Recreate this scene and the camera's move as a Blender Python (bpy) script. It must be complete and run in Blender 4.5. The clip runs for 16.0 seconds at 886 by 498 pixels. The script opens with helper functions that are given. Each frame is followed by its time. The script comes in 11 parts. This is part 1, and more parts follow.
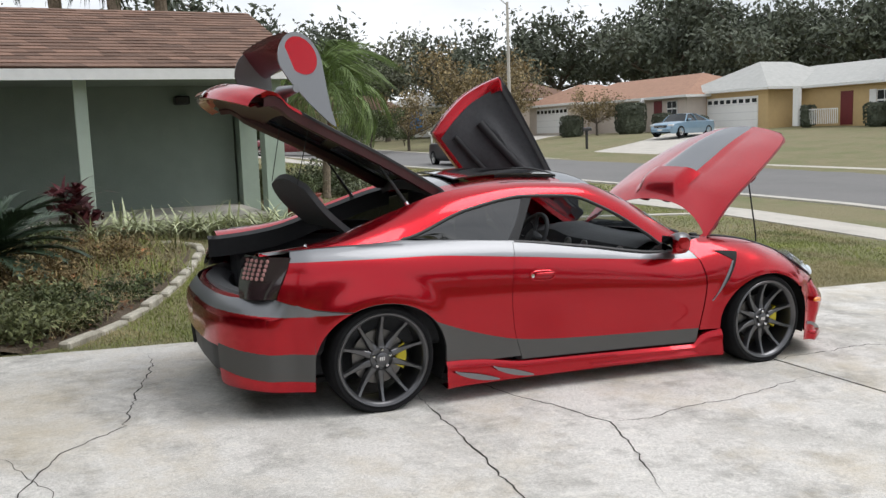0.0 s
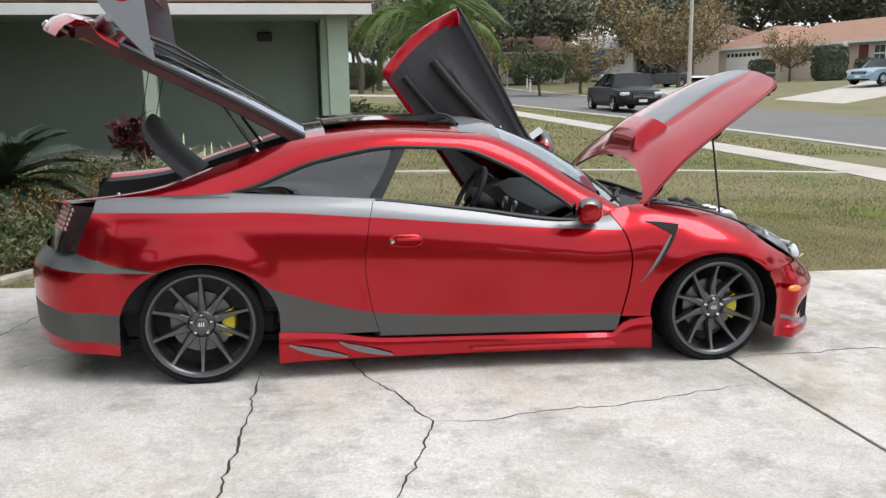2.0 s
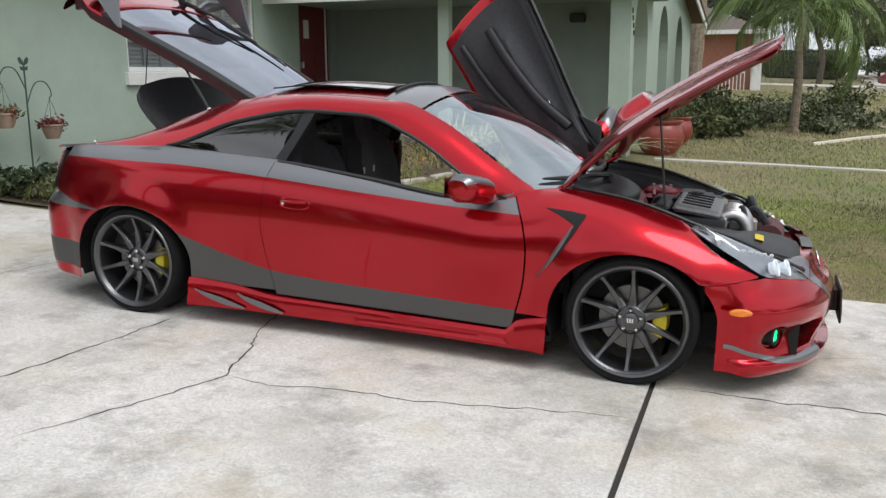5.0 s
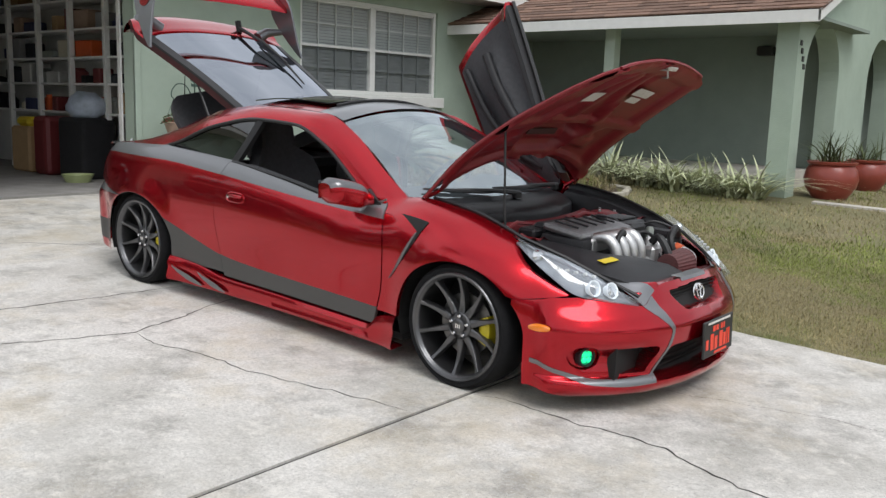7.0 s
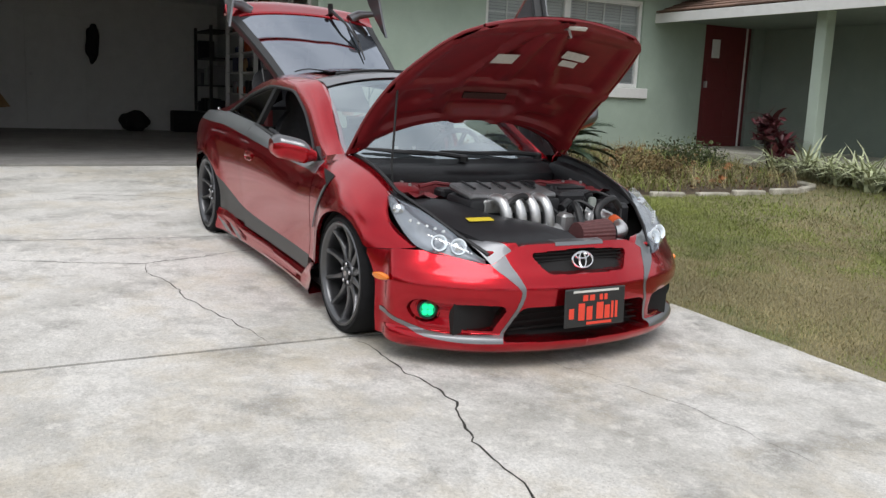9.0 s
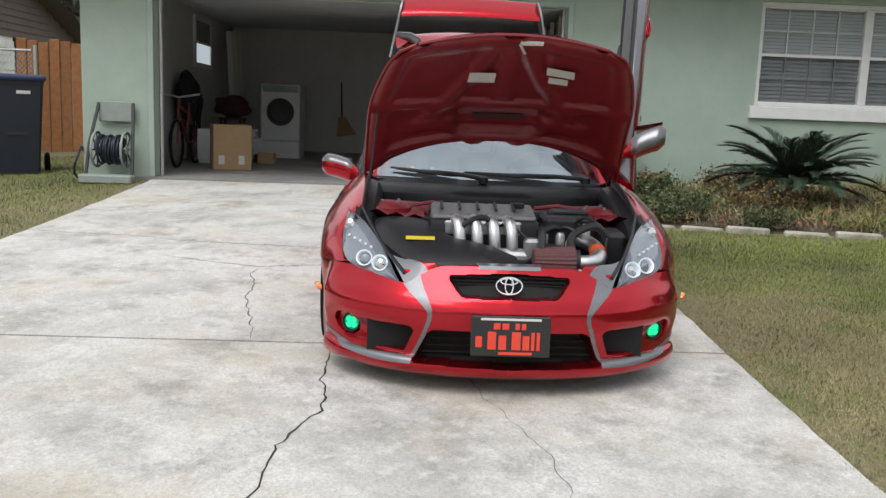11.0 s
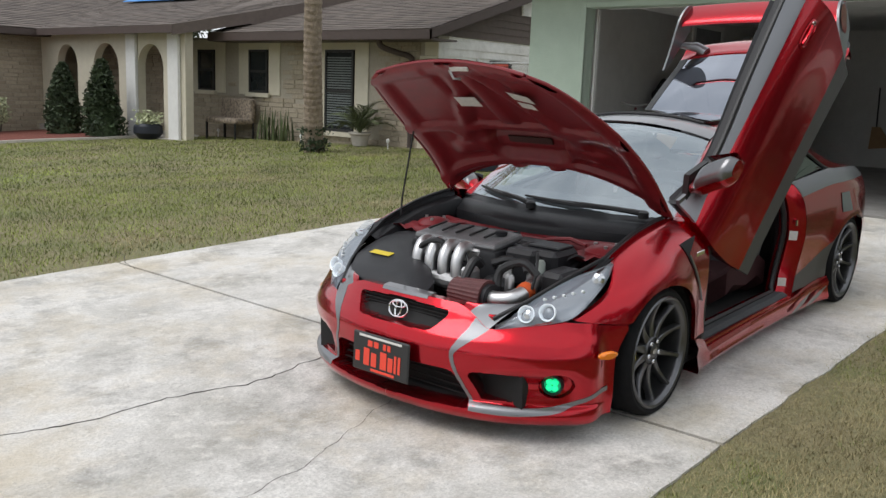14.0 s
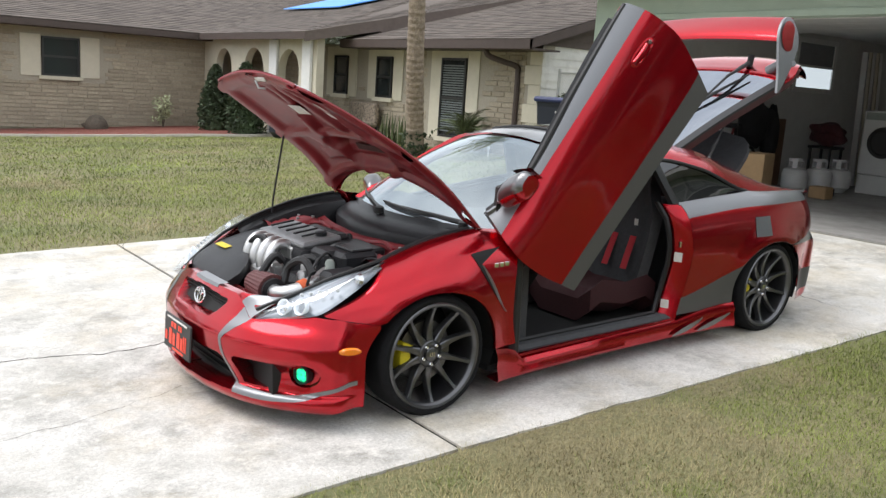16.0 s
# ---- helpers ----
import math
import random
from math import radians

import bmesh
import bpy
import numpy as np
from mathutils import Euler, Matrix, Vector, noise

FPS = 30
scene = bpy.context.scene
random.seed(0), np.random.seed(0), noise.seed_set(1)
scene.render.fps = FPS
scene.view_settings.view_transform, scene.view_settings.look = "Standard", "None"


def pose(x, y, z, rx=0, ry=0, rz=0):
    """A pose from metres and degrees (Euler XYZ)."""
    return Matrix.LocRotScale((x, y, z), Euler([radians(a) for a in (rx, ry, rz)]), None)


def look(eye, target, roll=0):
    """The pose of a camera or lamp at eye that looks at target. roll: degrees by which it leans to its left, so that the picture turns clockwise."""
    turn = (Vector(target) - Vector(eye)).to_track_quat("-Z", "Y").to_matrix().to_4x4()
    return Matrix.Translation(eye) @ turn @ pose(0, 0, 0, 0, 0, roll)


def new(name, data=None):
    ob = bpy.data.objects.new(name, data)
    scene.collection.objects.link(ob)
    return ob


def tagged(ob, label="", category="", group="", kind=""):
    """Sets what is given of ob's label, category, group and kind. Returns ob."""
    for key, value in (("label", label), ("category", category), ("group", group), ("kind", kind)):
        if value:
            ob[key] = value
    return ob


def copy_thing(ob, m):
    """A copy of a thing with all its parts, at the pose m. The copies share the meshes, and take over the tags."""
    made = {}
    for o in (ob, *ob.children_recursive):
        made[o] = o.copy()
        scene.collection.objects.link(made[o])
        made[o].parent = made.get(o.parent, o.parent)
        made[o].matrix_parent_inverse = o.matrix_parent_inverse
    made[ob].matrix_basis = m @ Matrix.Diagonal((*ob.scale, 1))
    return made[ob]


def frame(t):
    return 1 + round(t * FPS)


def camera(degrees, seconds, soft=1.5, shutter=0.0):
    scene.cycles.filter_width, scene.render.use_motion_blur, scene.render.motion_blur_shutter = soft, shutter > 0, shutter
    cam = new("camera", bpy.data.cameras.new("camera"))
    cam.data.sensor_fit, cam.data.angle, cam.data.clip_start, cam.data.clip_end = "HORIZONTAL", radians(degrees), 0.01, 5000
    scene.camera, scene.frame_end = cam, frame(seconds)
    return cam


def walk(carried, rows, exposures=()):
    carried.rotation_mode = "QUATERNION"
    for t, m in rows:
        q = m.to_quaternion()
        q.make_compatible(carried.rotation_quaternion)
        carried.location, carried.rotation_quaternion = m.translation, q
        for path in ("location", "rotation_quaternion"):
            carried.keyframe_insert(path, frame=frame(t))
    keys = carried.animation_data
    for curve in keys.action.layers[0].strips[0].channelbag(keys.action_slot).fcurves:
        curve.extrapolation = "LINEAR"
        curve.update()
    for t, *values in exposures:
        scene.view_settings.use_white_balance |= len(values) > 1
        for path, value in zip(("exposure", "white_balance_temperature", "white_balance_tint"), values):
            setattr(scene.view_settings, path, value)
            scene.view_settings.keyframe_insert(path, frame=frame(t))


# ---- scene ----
cam = camera(54.0, 16.0, soft=1.4)
# The driveway falls towards the street: this turns the car's own axes into the upright world.
UP = Vector((-0.0352, 0.002, 1.0)).normalized()
TILT = UP.rotation_difference(Vector((0, 0, 1))).to_matrix().to_4x4()
PATH = [
    (0, (-2.772, -5.001, 1.471), (-1.97, -3.187, 1.211), -1.95),
    (0.5, (-2.46, -5.022, 1.471), (-1.667, -3.207, 1.195), -1.80),
    (1, (-1.961, -4.982, 1.465), (-1.205, -3.151, 1.189), -0.97),
    (1.5, (-1.467, -4.97, 1.443), (-0.934, -3.07, 1.12), -0.95),
    (2, (-0.939, -4.88, 1.419), (-0.558, -2.953, 1.041), -0.93),
    (2.5, (-0.478, -4.854, 1.392), (-0.185, -2.917, 0.994), -0.30),
    (3, (0.008, -4.807, 1.394), (0.052, -2.852, 0.974), -0.04),
    (3.5, (0.384, -4.735, 1.373), (0.289, -2.774, 0.992), -0.64),
    (4, (0.877, -4.704, 1.345), (0.622, -2.76, 0.951), -0.56),
    (4.2, (1.037, -4.671, 1.337), (0.708, -2.74, 0.934), -0.64),
    (6.3, (3.085, -4.174, 1.188), (1.96, -2.554, 0.859), 1.83),
    (6.5, (3.244, -4.109, 1.202), (2.085, -2.513, 0.873), 1.96),
    (7, (3.689, -3.823, 1.214), (2.433, -2.301, 0.89), 1.73),
    (7.5, (4.058, -3.553, 1.176), (2.593, -2.215, 0.922), 0.80),
    (8, (4.45, -3.174, 1.142), (2.833, -2.022, 0.909), 0.37),
    (8.5, (4.815, -2.825, 1.116), (3.172, -1.718, 0.845), 2.00),
    (9, (5.116, -2.4, 1.087), (3.394, -1.443, 0.743), 2.41),
    (9.2, (5.192, -2.26, 1.087), (3.428, -1.385, 0.739), 2.02),
    (11.3, (5.676, -0.129, 1.123), (3.699, -0.179, 0.824), 2.21),
    (11.5, (5.649, 0.056, 1.139), (3.675, -0.077, 0.848), 2.19),
    (12, (5.6, 0.644, 1.149), (3.66, 0.232, 0.89), 2.39),
    (12.5, (5.438, 1.114, 1.175), (3.556, 0.468, 0.966), 2.31),
    (13, (5.21, 1.644, 1.215), (3.439, 0.751, 0.954), 1.07),
    (13.5, (5.004, 2.051, 1.265), (3.366, 0.961, 0.912), 1.25),
    (14, (4.73, 2.478, 1.335), (3.231, 1.205, 0.972), 2.26),
    (14.5, (4.528, 2.865, 1.395), (3.137, 1.471, 1.047), 3.21),
    (15, (4.212, 3.232, 1.417), (2.898, 1.765, 1.066), 3.49),
    (15.5, (3.928, 3.572, 1.428), (2.651, 2.076, 1.066), 3.17),
    (16, (3.615, 3.853, 1.443), (2.419, 2.293, 1.075), 3.78),
]
walk(cam, [(t, look(e, g, r)) for t, e, g, r in PATH], exposures=[(0, 0.2), (1.5, 0.28), (2, 0.36), (2.5, 0.36), (3, 0.06), (3.5, 0.11), (4, 0.22), (6.5, 0.16), (7, 0.17), (8.5, 0.12), (9, 0.16), (11.5, 0.2), (12.2, 0.06), (13, 0.03), (14, 0.14), (15, 0.25), (16, 0.7)])

# ---- light: an overcast sky ----
world = bpy.data.worlds.new("overcast")
scene.world = world
world.use_nodes = True
wn = world.node_tree.nodes
wl = world.node_tree.links
sky = wn.new("ShaderNodeTexSky")
sky.sky_type = "NISHITA"
sky.sun_disc = False
sky.sun_elevation = radians(57)
sky.sun_rotation = radians(118)
sky.air_density, sky.dust_density, sky.ozone_density = 1.0, 6.0, 1.0
SKY_GREY = 0.82
wmix = wn.new("ShaderNodeMix")
wmix.data_type = "RGBA"
wmix.inputs[0].default_value = SKY_GREY
wl.new(sky.outputs[0], wmix.inputs[6])
# cloud cover: soft grey sheet with brighter rifts
wtc = wn.new("ShaderNodeTexCoord")
wmap = wn.new("ShaderNodeMapping")
wmap.inputs["Scale"].default_value = (1.0, 1.0, 2.6)
wno = wn.new("ShaderNodeTexNoise")
wno.inputs["Scale"].default_value = 2.2
wno.inputs["Detail"].default_value = 6
wno.inputs["Roughness"].default_value = 0.55
wra = wn.new("ShaderNodeValToRGB")
wra.color_ramp.elements[0].position, wra.color_ramp.elements[0].color = 0.32, (9.3, 10.0, 10.9, 1)
wra.color_ramp.elements[1].position, wra.color_ramp.elements[1].color = 0.68, (17.0, 17.4, 18.0, 1)
wl.new(wtc.outputs["Generated"], wmap.inputs[0])
wl.new(wmap.outputs[0], wno.inputs["Vector"])
wl.new(wno.outputs["Fac"], wra.inputs[0])
wl.new(wra.outputs[0], wmix.inputs[7])
wn["Background"].inputs[1].default_value = 0.075
wl.new(wmix.outputs[2], wn["Background"].inputs[0])

sun = new("sun", bpy.data.lights.new("sun", "SUN"))
sun.data.energy = 1.5
sun.data.angle = radians(35)
sun.data.color = (0.985, 0.985, 1.0)
sun.matrix_world = look((0, 0, 30), (-17, 9, 0))

# ---- building helpers ----
def sm(x, pts):
    """Smooth interpolation through (x, value) pairs."""
    if x <= pts[0][0]:
        return pts[0][1]
    if x >= pts[-1][0]:
        return pts[-1][1]
    for i in range(len(pts) - 1):
        (x0, y0), (x1, y1) = pts[i], pts[i + 1]
        if x <= x1:
            h = x1 - x0
            d = (y1 - y0) / h
            da = (y0 - pts[i - 1][1]) / (x0 - pts[i - 1][0]) if i > 0 else d
            db = (pts[i + 2][1] - y1) / (pts[i + 2][0] - x1) if i + 2 < len(pts) else d
            m0 = 0 if da * d <= 0 else 2 * da * d / (da + d)
            m1 = 0 if db * d <= 0 else 2 * db * d / (db + d)
            if i == 0:
                m0 = d
            if i + 2 >= len(pts):
                m1 = d
            t = (x - x0) / h
            return (y0 * (1 + 2 * t) * (1 - t) ** 2 + h * m0 * t * (1 - t) ** 2
                    + y1 * t * t * (3 - 2 * t) + h * m1 * t * t * (t - 1))


def step(a, b, x):
    t = max(0.0, min(1.0, (x - a) / (b - a)))
    return t * t * (3 - 2 * t)


def mesh_of(bm, name, mats, smooth=False):
    me = bpy.data.meshes.new(name)
    bm.to_mesh(me)
    bm.free()
    for m in (mats if isinstance(mats, (list, tuple)) else [mats]):
        me.materials.append(m)
    if smooth:
        me.polygons.foreach_set("use_smooth", [True] * len(me.polygons))
        me.set_sharp_from_angle(angle=radians(38))
    return me


def part(name, bm, material, parent=None, label="", smooth=False):
    ob = new(name, mesh_of(bm, name, material, smooth))
    if parent is not None:
        ob.parent = parent
    return tagged(ob, label)


def thing(name, label, category, group="", kind="", m=None):
    ob = new(name)
    ob.empty_display_size = 0.1
    if m is not None:
        ob.matrix_basis = m
    return tagged(ob, label, category, group, kind)


def one(name, bm, material, label, category, group="", kind="", smooth=False):
    return tagged(part(name, bm, material, None, "", smooth), label, category, group, kind)


def add_box(bm, lo, hi, bevel=0.0, mat=0, m=None, seg=1):
    c = [(a + b) / 2 for a, b in zip(lo, hi)]
    s = [abs(b - a) for a, b in zip(lo, hi)]
    r = bmesh.ops.create_cube(bm, size=1.0, matrix=Matrix.LocRotScale(c, None, s))
    vs = r["verts"]
    fs = {f for v in vs for f in v.link_faces}
    if bevel > 0:
        es = {e for v in vs for e in v.link_edges}
        rr = bmesh.ops.bevel(bm, geom=list(es), offset=min(bevel, min(s) * 0.45), segments=seg, affect="EDGES", profile=0.5)
        fs = {f for f in fs if f.is_valid} | set(rr["faces"])
        vs = list({v for f in fs for v in f.verts})
    for f in fs:
        f.material_index = mat
    if m is not None:
        bmesh.ops.transform(bm, matrix=m, verts=vs)
    return vs


def add_grid(bm, rows, mat=0, close_u=False, close_v=False):
    """Quads through rows of points; mat: a number or a function of (row, column)."""
    vs = [[bm.verts.new(p) for p in r] for r in rows]
    n, k = len(vs), len(vs[0])
    for i in range(n if close_v else n - 1):
        for j in range(k if close_u else k - 1):
            q = (vs[i][j], vs[i][(j + 1) % k], vs[(i + 1) % n][(j + 1) % k], vs[(i + 1) % n][j])
            if len(set(q)) == 4:
                f = bm.faces.new(q)
                f.material_index = mat(i, j) if callable(mat) else mat
    return vs


def frames_along(pts):
    out, up = [], None
    for i, p in enumerate(pts):
        d = (Vector(pts[min(i + 1, len(pts) - 1)]) - Vector(pts[max(i - 1, 0)])).normalized()
        if up is None:
            up = d.orthogonal().normalized()
        up = (up - d * up.dot(d)).normalized()
        out.append((Vector(p), up, d.cross(up)))
    return out


def add_tube(bm, pts, radius, n=8, mat=0, caps=True):
    rs = radius if isinstance(radius, (list, tuple)) else [radius] * len(pts)
    rows = [[p + r * (u * math.cos(a) + w * math.sin(a)) for a in (2 * math.pi * j / n for j in range(n))]
            for (p, u, w), r in zip(frames_along(pts), rs)]
    vs = add_grid(bm, rows, mat, close_u=True)
    if caps:
        for ring in (vs[0][::-1], vs[-1]):
            bm.faces.new(ring).material_index = mat
    return vs


def curve_pts(pts, n):
    """n points on a Catmull-Rom curve."""
    P = [Vector(p) for p in pts]
    P = [P[0] * 2 - P[1]] + P + [P[-1] * 2 - P[-2]]
    out = []
    for k in range(n):
        u = k / (n - 1) * (len(P) - 3)
        i = min(int(u), len(P) - 4)
        t = u - i
        a, b, c, d = P[i:i + 4]
        out.append(0.5 * ((2 * b) + (c - a) * t + (2 * a - 5 * b + 4 * c - d) * t * t + (3 * b - a - 3 * c + d) * t ** 3))
    return out


def add_lathe(bm, prof, n=32, m=None, mat=0):
    """Turns (radius, height) pairs about z; mat: number or function of the row."""
    rows = [[(max(r, 1e-4) * math.cos(2 * math.pi * j / n), max(r, 1e-4) * math.sin(2 * math.pi * j / n), z) for j in range(n)] for r, z in prof]
    vs = add_grid(bm, rows, (lambda i, j: mat(i)) if callable(mat) else mat, close_u=True)
    if m is not None:
        bmesh.ops.transform(bm, matrix=m, verts=[v for r in vs for v in r])
    return vs


def add_prism(bm, outline, lo, hi, axis="z", mat=0, m=None):
    """A plate with the given 2D outline between lo and hi on the axis."""
    def p(a, b, c):
        return {"z": (a, b, c), "y": (a, c, b), "x": (c, a, b)}[axis]
    v0 = [bm.verts.new(p(a, b, lo)) for a, b in outline]
    v1 = [bm.verts.new(p(a, b, hi)) for a, b in outline]
    n = len(outline)
    fs = [bm.faces.new(v0[::-1]), bm.faces.new(v1)]
    fs += [bm.faces.new((v0[i], v0[(i + 1) % n], v1[(i + 1) % n], v1[i])) for i in range(n)]
    for f in fs:
        f.material_index = mat
    bmesh.ops.recalc_face_normals(bm, faces=fs)
    if m is not None:
        bmesh.ops.transform(bm, matrix=m, verts=v0 + v1)
    return v0 + v1


def boxed(name, lo, hi, material, parent=None, label="", bevel=0.0):
    bm = bmesh.new()
    add_box(bm, lo, hi, bevel)
    return part(name, bm, material, parent, label)


def G(x, y):
    """Height of the ground."""
    c = lambda v, a, b: max(a, min(b, v))
    return -0.0352 * c(x, -12 * c((18 - y) / 10, 0, 1), 14) + 0.002 * c(y, -3.6, 1.2) + 0.03 * c(y + 3.6, -22, 0) + 0.045 * c(y - 1.3, 0, 5.7) + 0.018 * c(y - 7, 0, 70) \
        + 0.04 * c((-1.5 - x) / 3.3, 0, 1) ** 2 * c((12 - y) / 4, 0, 1) + 0.05 * c(x - 19, 0, 20) * (1 - 0.6 * c((y - 42) / 22, 0, 1))


def far(x, y):
    """Lays the street and what stands beyond it into the world."""
    return 1.0225 * x + 0.0185 * y, 1.001 * y - 0.0195 * x + 0.1


# ---- materials ----
def material(name, color, rough=0.6, metal=0.0, vary=0.0, scale=20.0, bump=0.0, bump_scale=None, coat=0.0, dirt=None, dirt_scale=2.0, dirt_amount=0.5, island=0.0, each=0.0, spec=None):
    """Principled surface whose colour varies at two scales, with fine relief."""
    m = bpy.data.materials.new(name)
    m.use_nodes = True
    nt = m.node_tree
    N, L = nt.nodes, nt.links
    b = N["Principled BSDF"]
    b.inputs["Roughness"].default_value = rough
    b.inputs["Metallic"].default_value = metal
    b.inputs["Coat Weight"].default_value = coat
    b.inputs["Coat Roughness"].default_value = 0.03
    if spec is not None:
        b.inputs["Specular IOR Level"].default_value = spec
    b.inputs["Base Color"].default_value = (*color, 1)
    tc = N.new("ShaderNodeTexCoord")
    out = None
    if vary > 0 or dirt:
        no = N.new("ShaderNodeTexNoise")
        no.inputs["Scale"].default_value = scale
        no.inputs["Detail"].default_value = 5
        no.inputs["Roughness"].default_value = 0.65
        L.new(tc.outputs["Object"], no.inputs["Vector"])
        mr = N.new("ShaderNodeMapRange")
        mr.inputs["From Min"].default_value, mr.inputs["From Max"].default_value = 0.3, 0.7
        mr.inputs["To Min"].default_value, mr.inputs["To Max"].default_value = 1 - vary, 1 + vary
        L.new(no.outputs["Fac"], mr.inputs["Value"])
        mx = N.new("ShaderNodeMix")
        mx.data_type, mx.blend_type = "RGBA", "MULTIPLY"
        mx.inputs[0].default_value = 1
        mx.inputs[6].default_value = (*color, 1)
        L.new(mr.outputs[0], mx.inputs[7])
        out = mx.outputs[2]
    if dirt:
        n2 = N.new("ShaderNodeTexNoise")
        n2.inputs["Scale"].default_value = dirt_scale
        n2.inputs["Detail"].default_value = 7
        n2.inputs["Roughness"].default_value = 0.7
        L.new(tc.outputs["Object"], n2.inputs["Vector"])
        r2 = N.new("ShaderNodeMapRange")
        r2.inputs["From Min"].default_value, r2.inputs["From Max"].default_value = 0.45, 0.7
        r2.inputs["To Max"].default_value = dirt_amount
        L.new(n2.outputs["Fac"], r2.inputs["Value"])
        m2 = N.new("ShaderNodeMix")
        m2.data_type = "RGBA"
        L.new(r2.outputs[0], m2.inputs[0])
        L.new(out, m2.inputs[6])
        m2.inputs[7].default_value = (*dirt, 1)
        out = m2.outputs[2]
    for amount, node, sock in ((island, "ShaderNodeNewGeometry", "Random Per Island"), (each, "ShaderNodeObjectInfo", "Random")):
        if amount:
            g = N.new(node)
            r3 = N.new("ShaderNodeMapRange")
            r3.inputs["To Min"].default_value, r3.inputs["To Max"].default_value = 1 - amount, 1 + amount
            L.new(g.outputs[sock], r3.inputs["Value"])
            m3 = N.new("ShaderNodeMix")
            m3.data_type, m3.blend_type = "RGBA", "MULTIPLY"
            m3.inputs[0].default_value = 1
            m3.inputs[6].default_value = (*color, 1)
            if out is not None:
                L.new(out, m3.inputs[6])
            L.new(r3.outputs[0], m3.inputs[7])
            out = m3.outputs[2]
    if out is not None:
        L.new(out, b.inputs["Base Color"])
    if bump > 0:
        n4 = N.new("ShaderNodeTexNoise")
        n4.inputs["Scale"].default_value = bump_scale or scale * 2
        n4.inputs["Detail"].default_value = 4
        L.new(tc.outputs["Object"], n4.inputs["Vector"])
        bp = N.new("ShaderNodeBump")
        bp.inputs["Strength"].default_value = 1.0
        bp.inputs["Distance"].default_value = bump
        L.new(n4.outputs["Fac"], bp.inputs["Height"])
        L.new(bp.outputs[0], b.inputs["Normal"])
    return m


def glow(name, color, strength):
    m = material(name, color, 0.4)
    b = m.node_tree.nodes["Principled BSDF"]
    b.inputs["Emission Color"].default_value = (*color, 1)
    b.inputs["Emission Strength"].default_value = strength
    return m


def face_to(bm, way):
    """Turns an open sheet so that its front looks the given way."""
    bmesh.ops.recalc_face_normals(bm, faces=list(bm.faces))
    if sum((f.normal * f.calc_area() for f in bm.faces), Vector()).dot(Vector(way)) < 0:
        bmesh.ops.reverse_faces(bm, faces=list(bm.faces))


def glass(name, tint, gloss_rough=0.0, ior=1.5, sheen=(1, 1, 1)):
    """A thin pane: tinted see-through, with a mirror sheen that grows at a glance."""
    m = bpy.data.materials.new(name)
    m.use_nodes = True
    N, L = m.node_tree.nodes, m.node_tree.links
    N.remove(N["Principled BSDF"])
    t = N.new("ShaderNodeBsdfTransparent")
    t.inputs[0].default_value = (*tint, 1)
    g = N.new("ShaderNodeBsdfGlossy")
    g.inputs["Roughness"].default_value = gloss_rough
    g.inputs["Color"].default_value = (*sheen, 1)
    f0 = ((ior - 1) / (ior + 1)) ** 2
    lw = N.new("ShaderNodeLayerWeight")
    lw.inputs[0].default_value = 0.5
    pw = N.new("ShaderNodeMath")
    pw.operation = "POWER"
    pw.inputs[1].default_value = 5.0
    L.new(lw.outputs["Facing"], pw.inputs[0])
    f = N.new("ShaderNodeMapRange")
    f.inputs["To Min"].default_value, f.inputs["To Max"].default_value = f0, 1.0
    L.new(pw.outputs[0], f.inputs["Value"])
    mx = N.new("ShaderNodeMixShader")
    L.new(f.outputs[0], mx.inputs[0])
    L.new(t.outputs[0], mx.inputs[1])
    L.new(g.outputs[0], mx.inputs[2])
    L.new(mx.outputs[0], N["Material Output"].inputs[0])
    return m

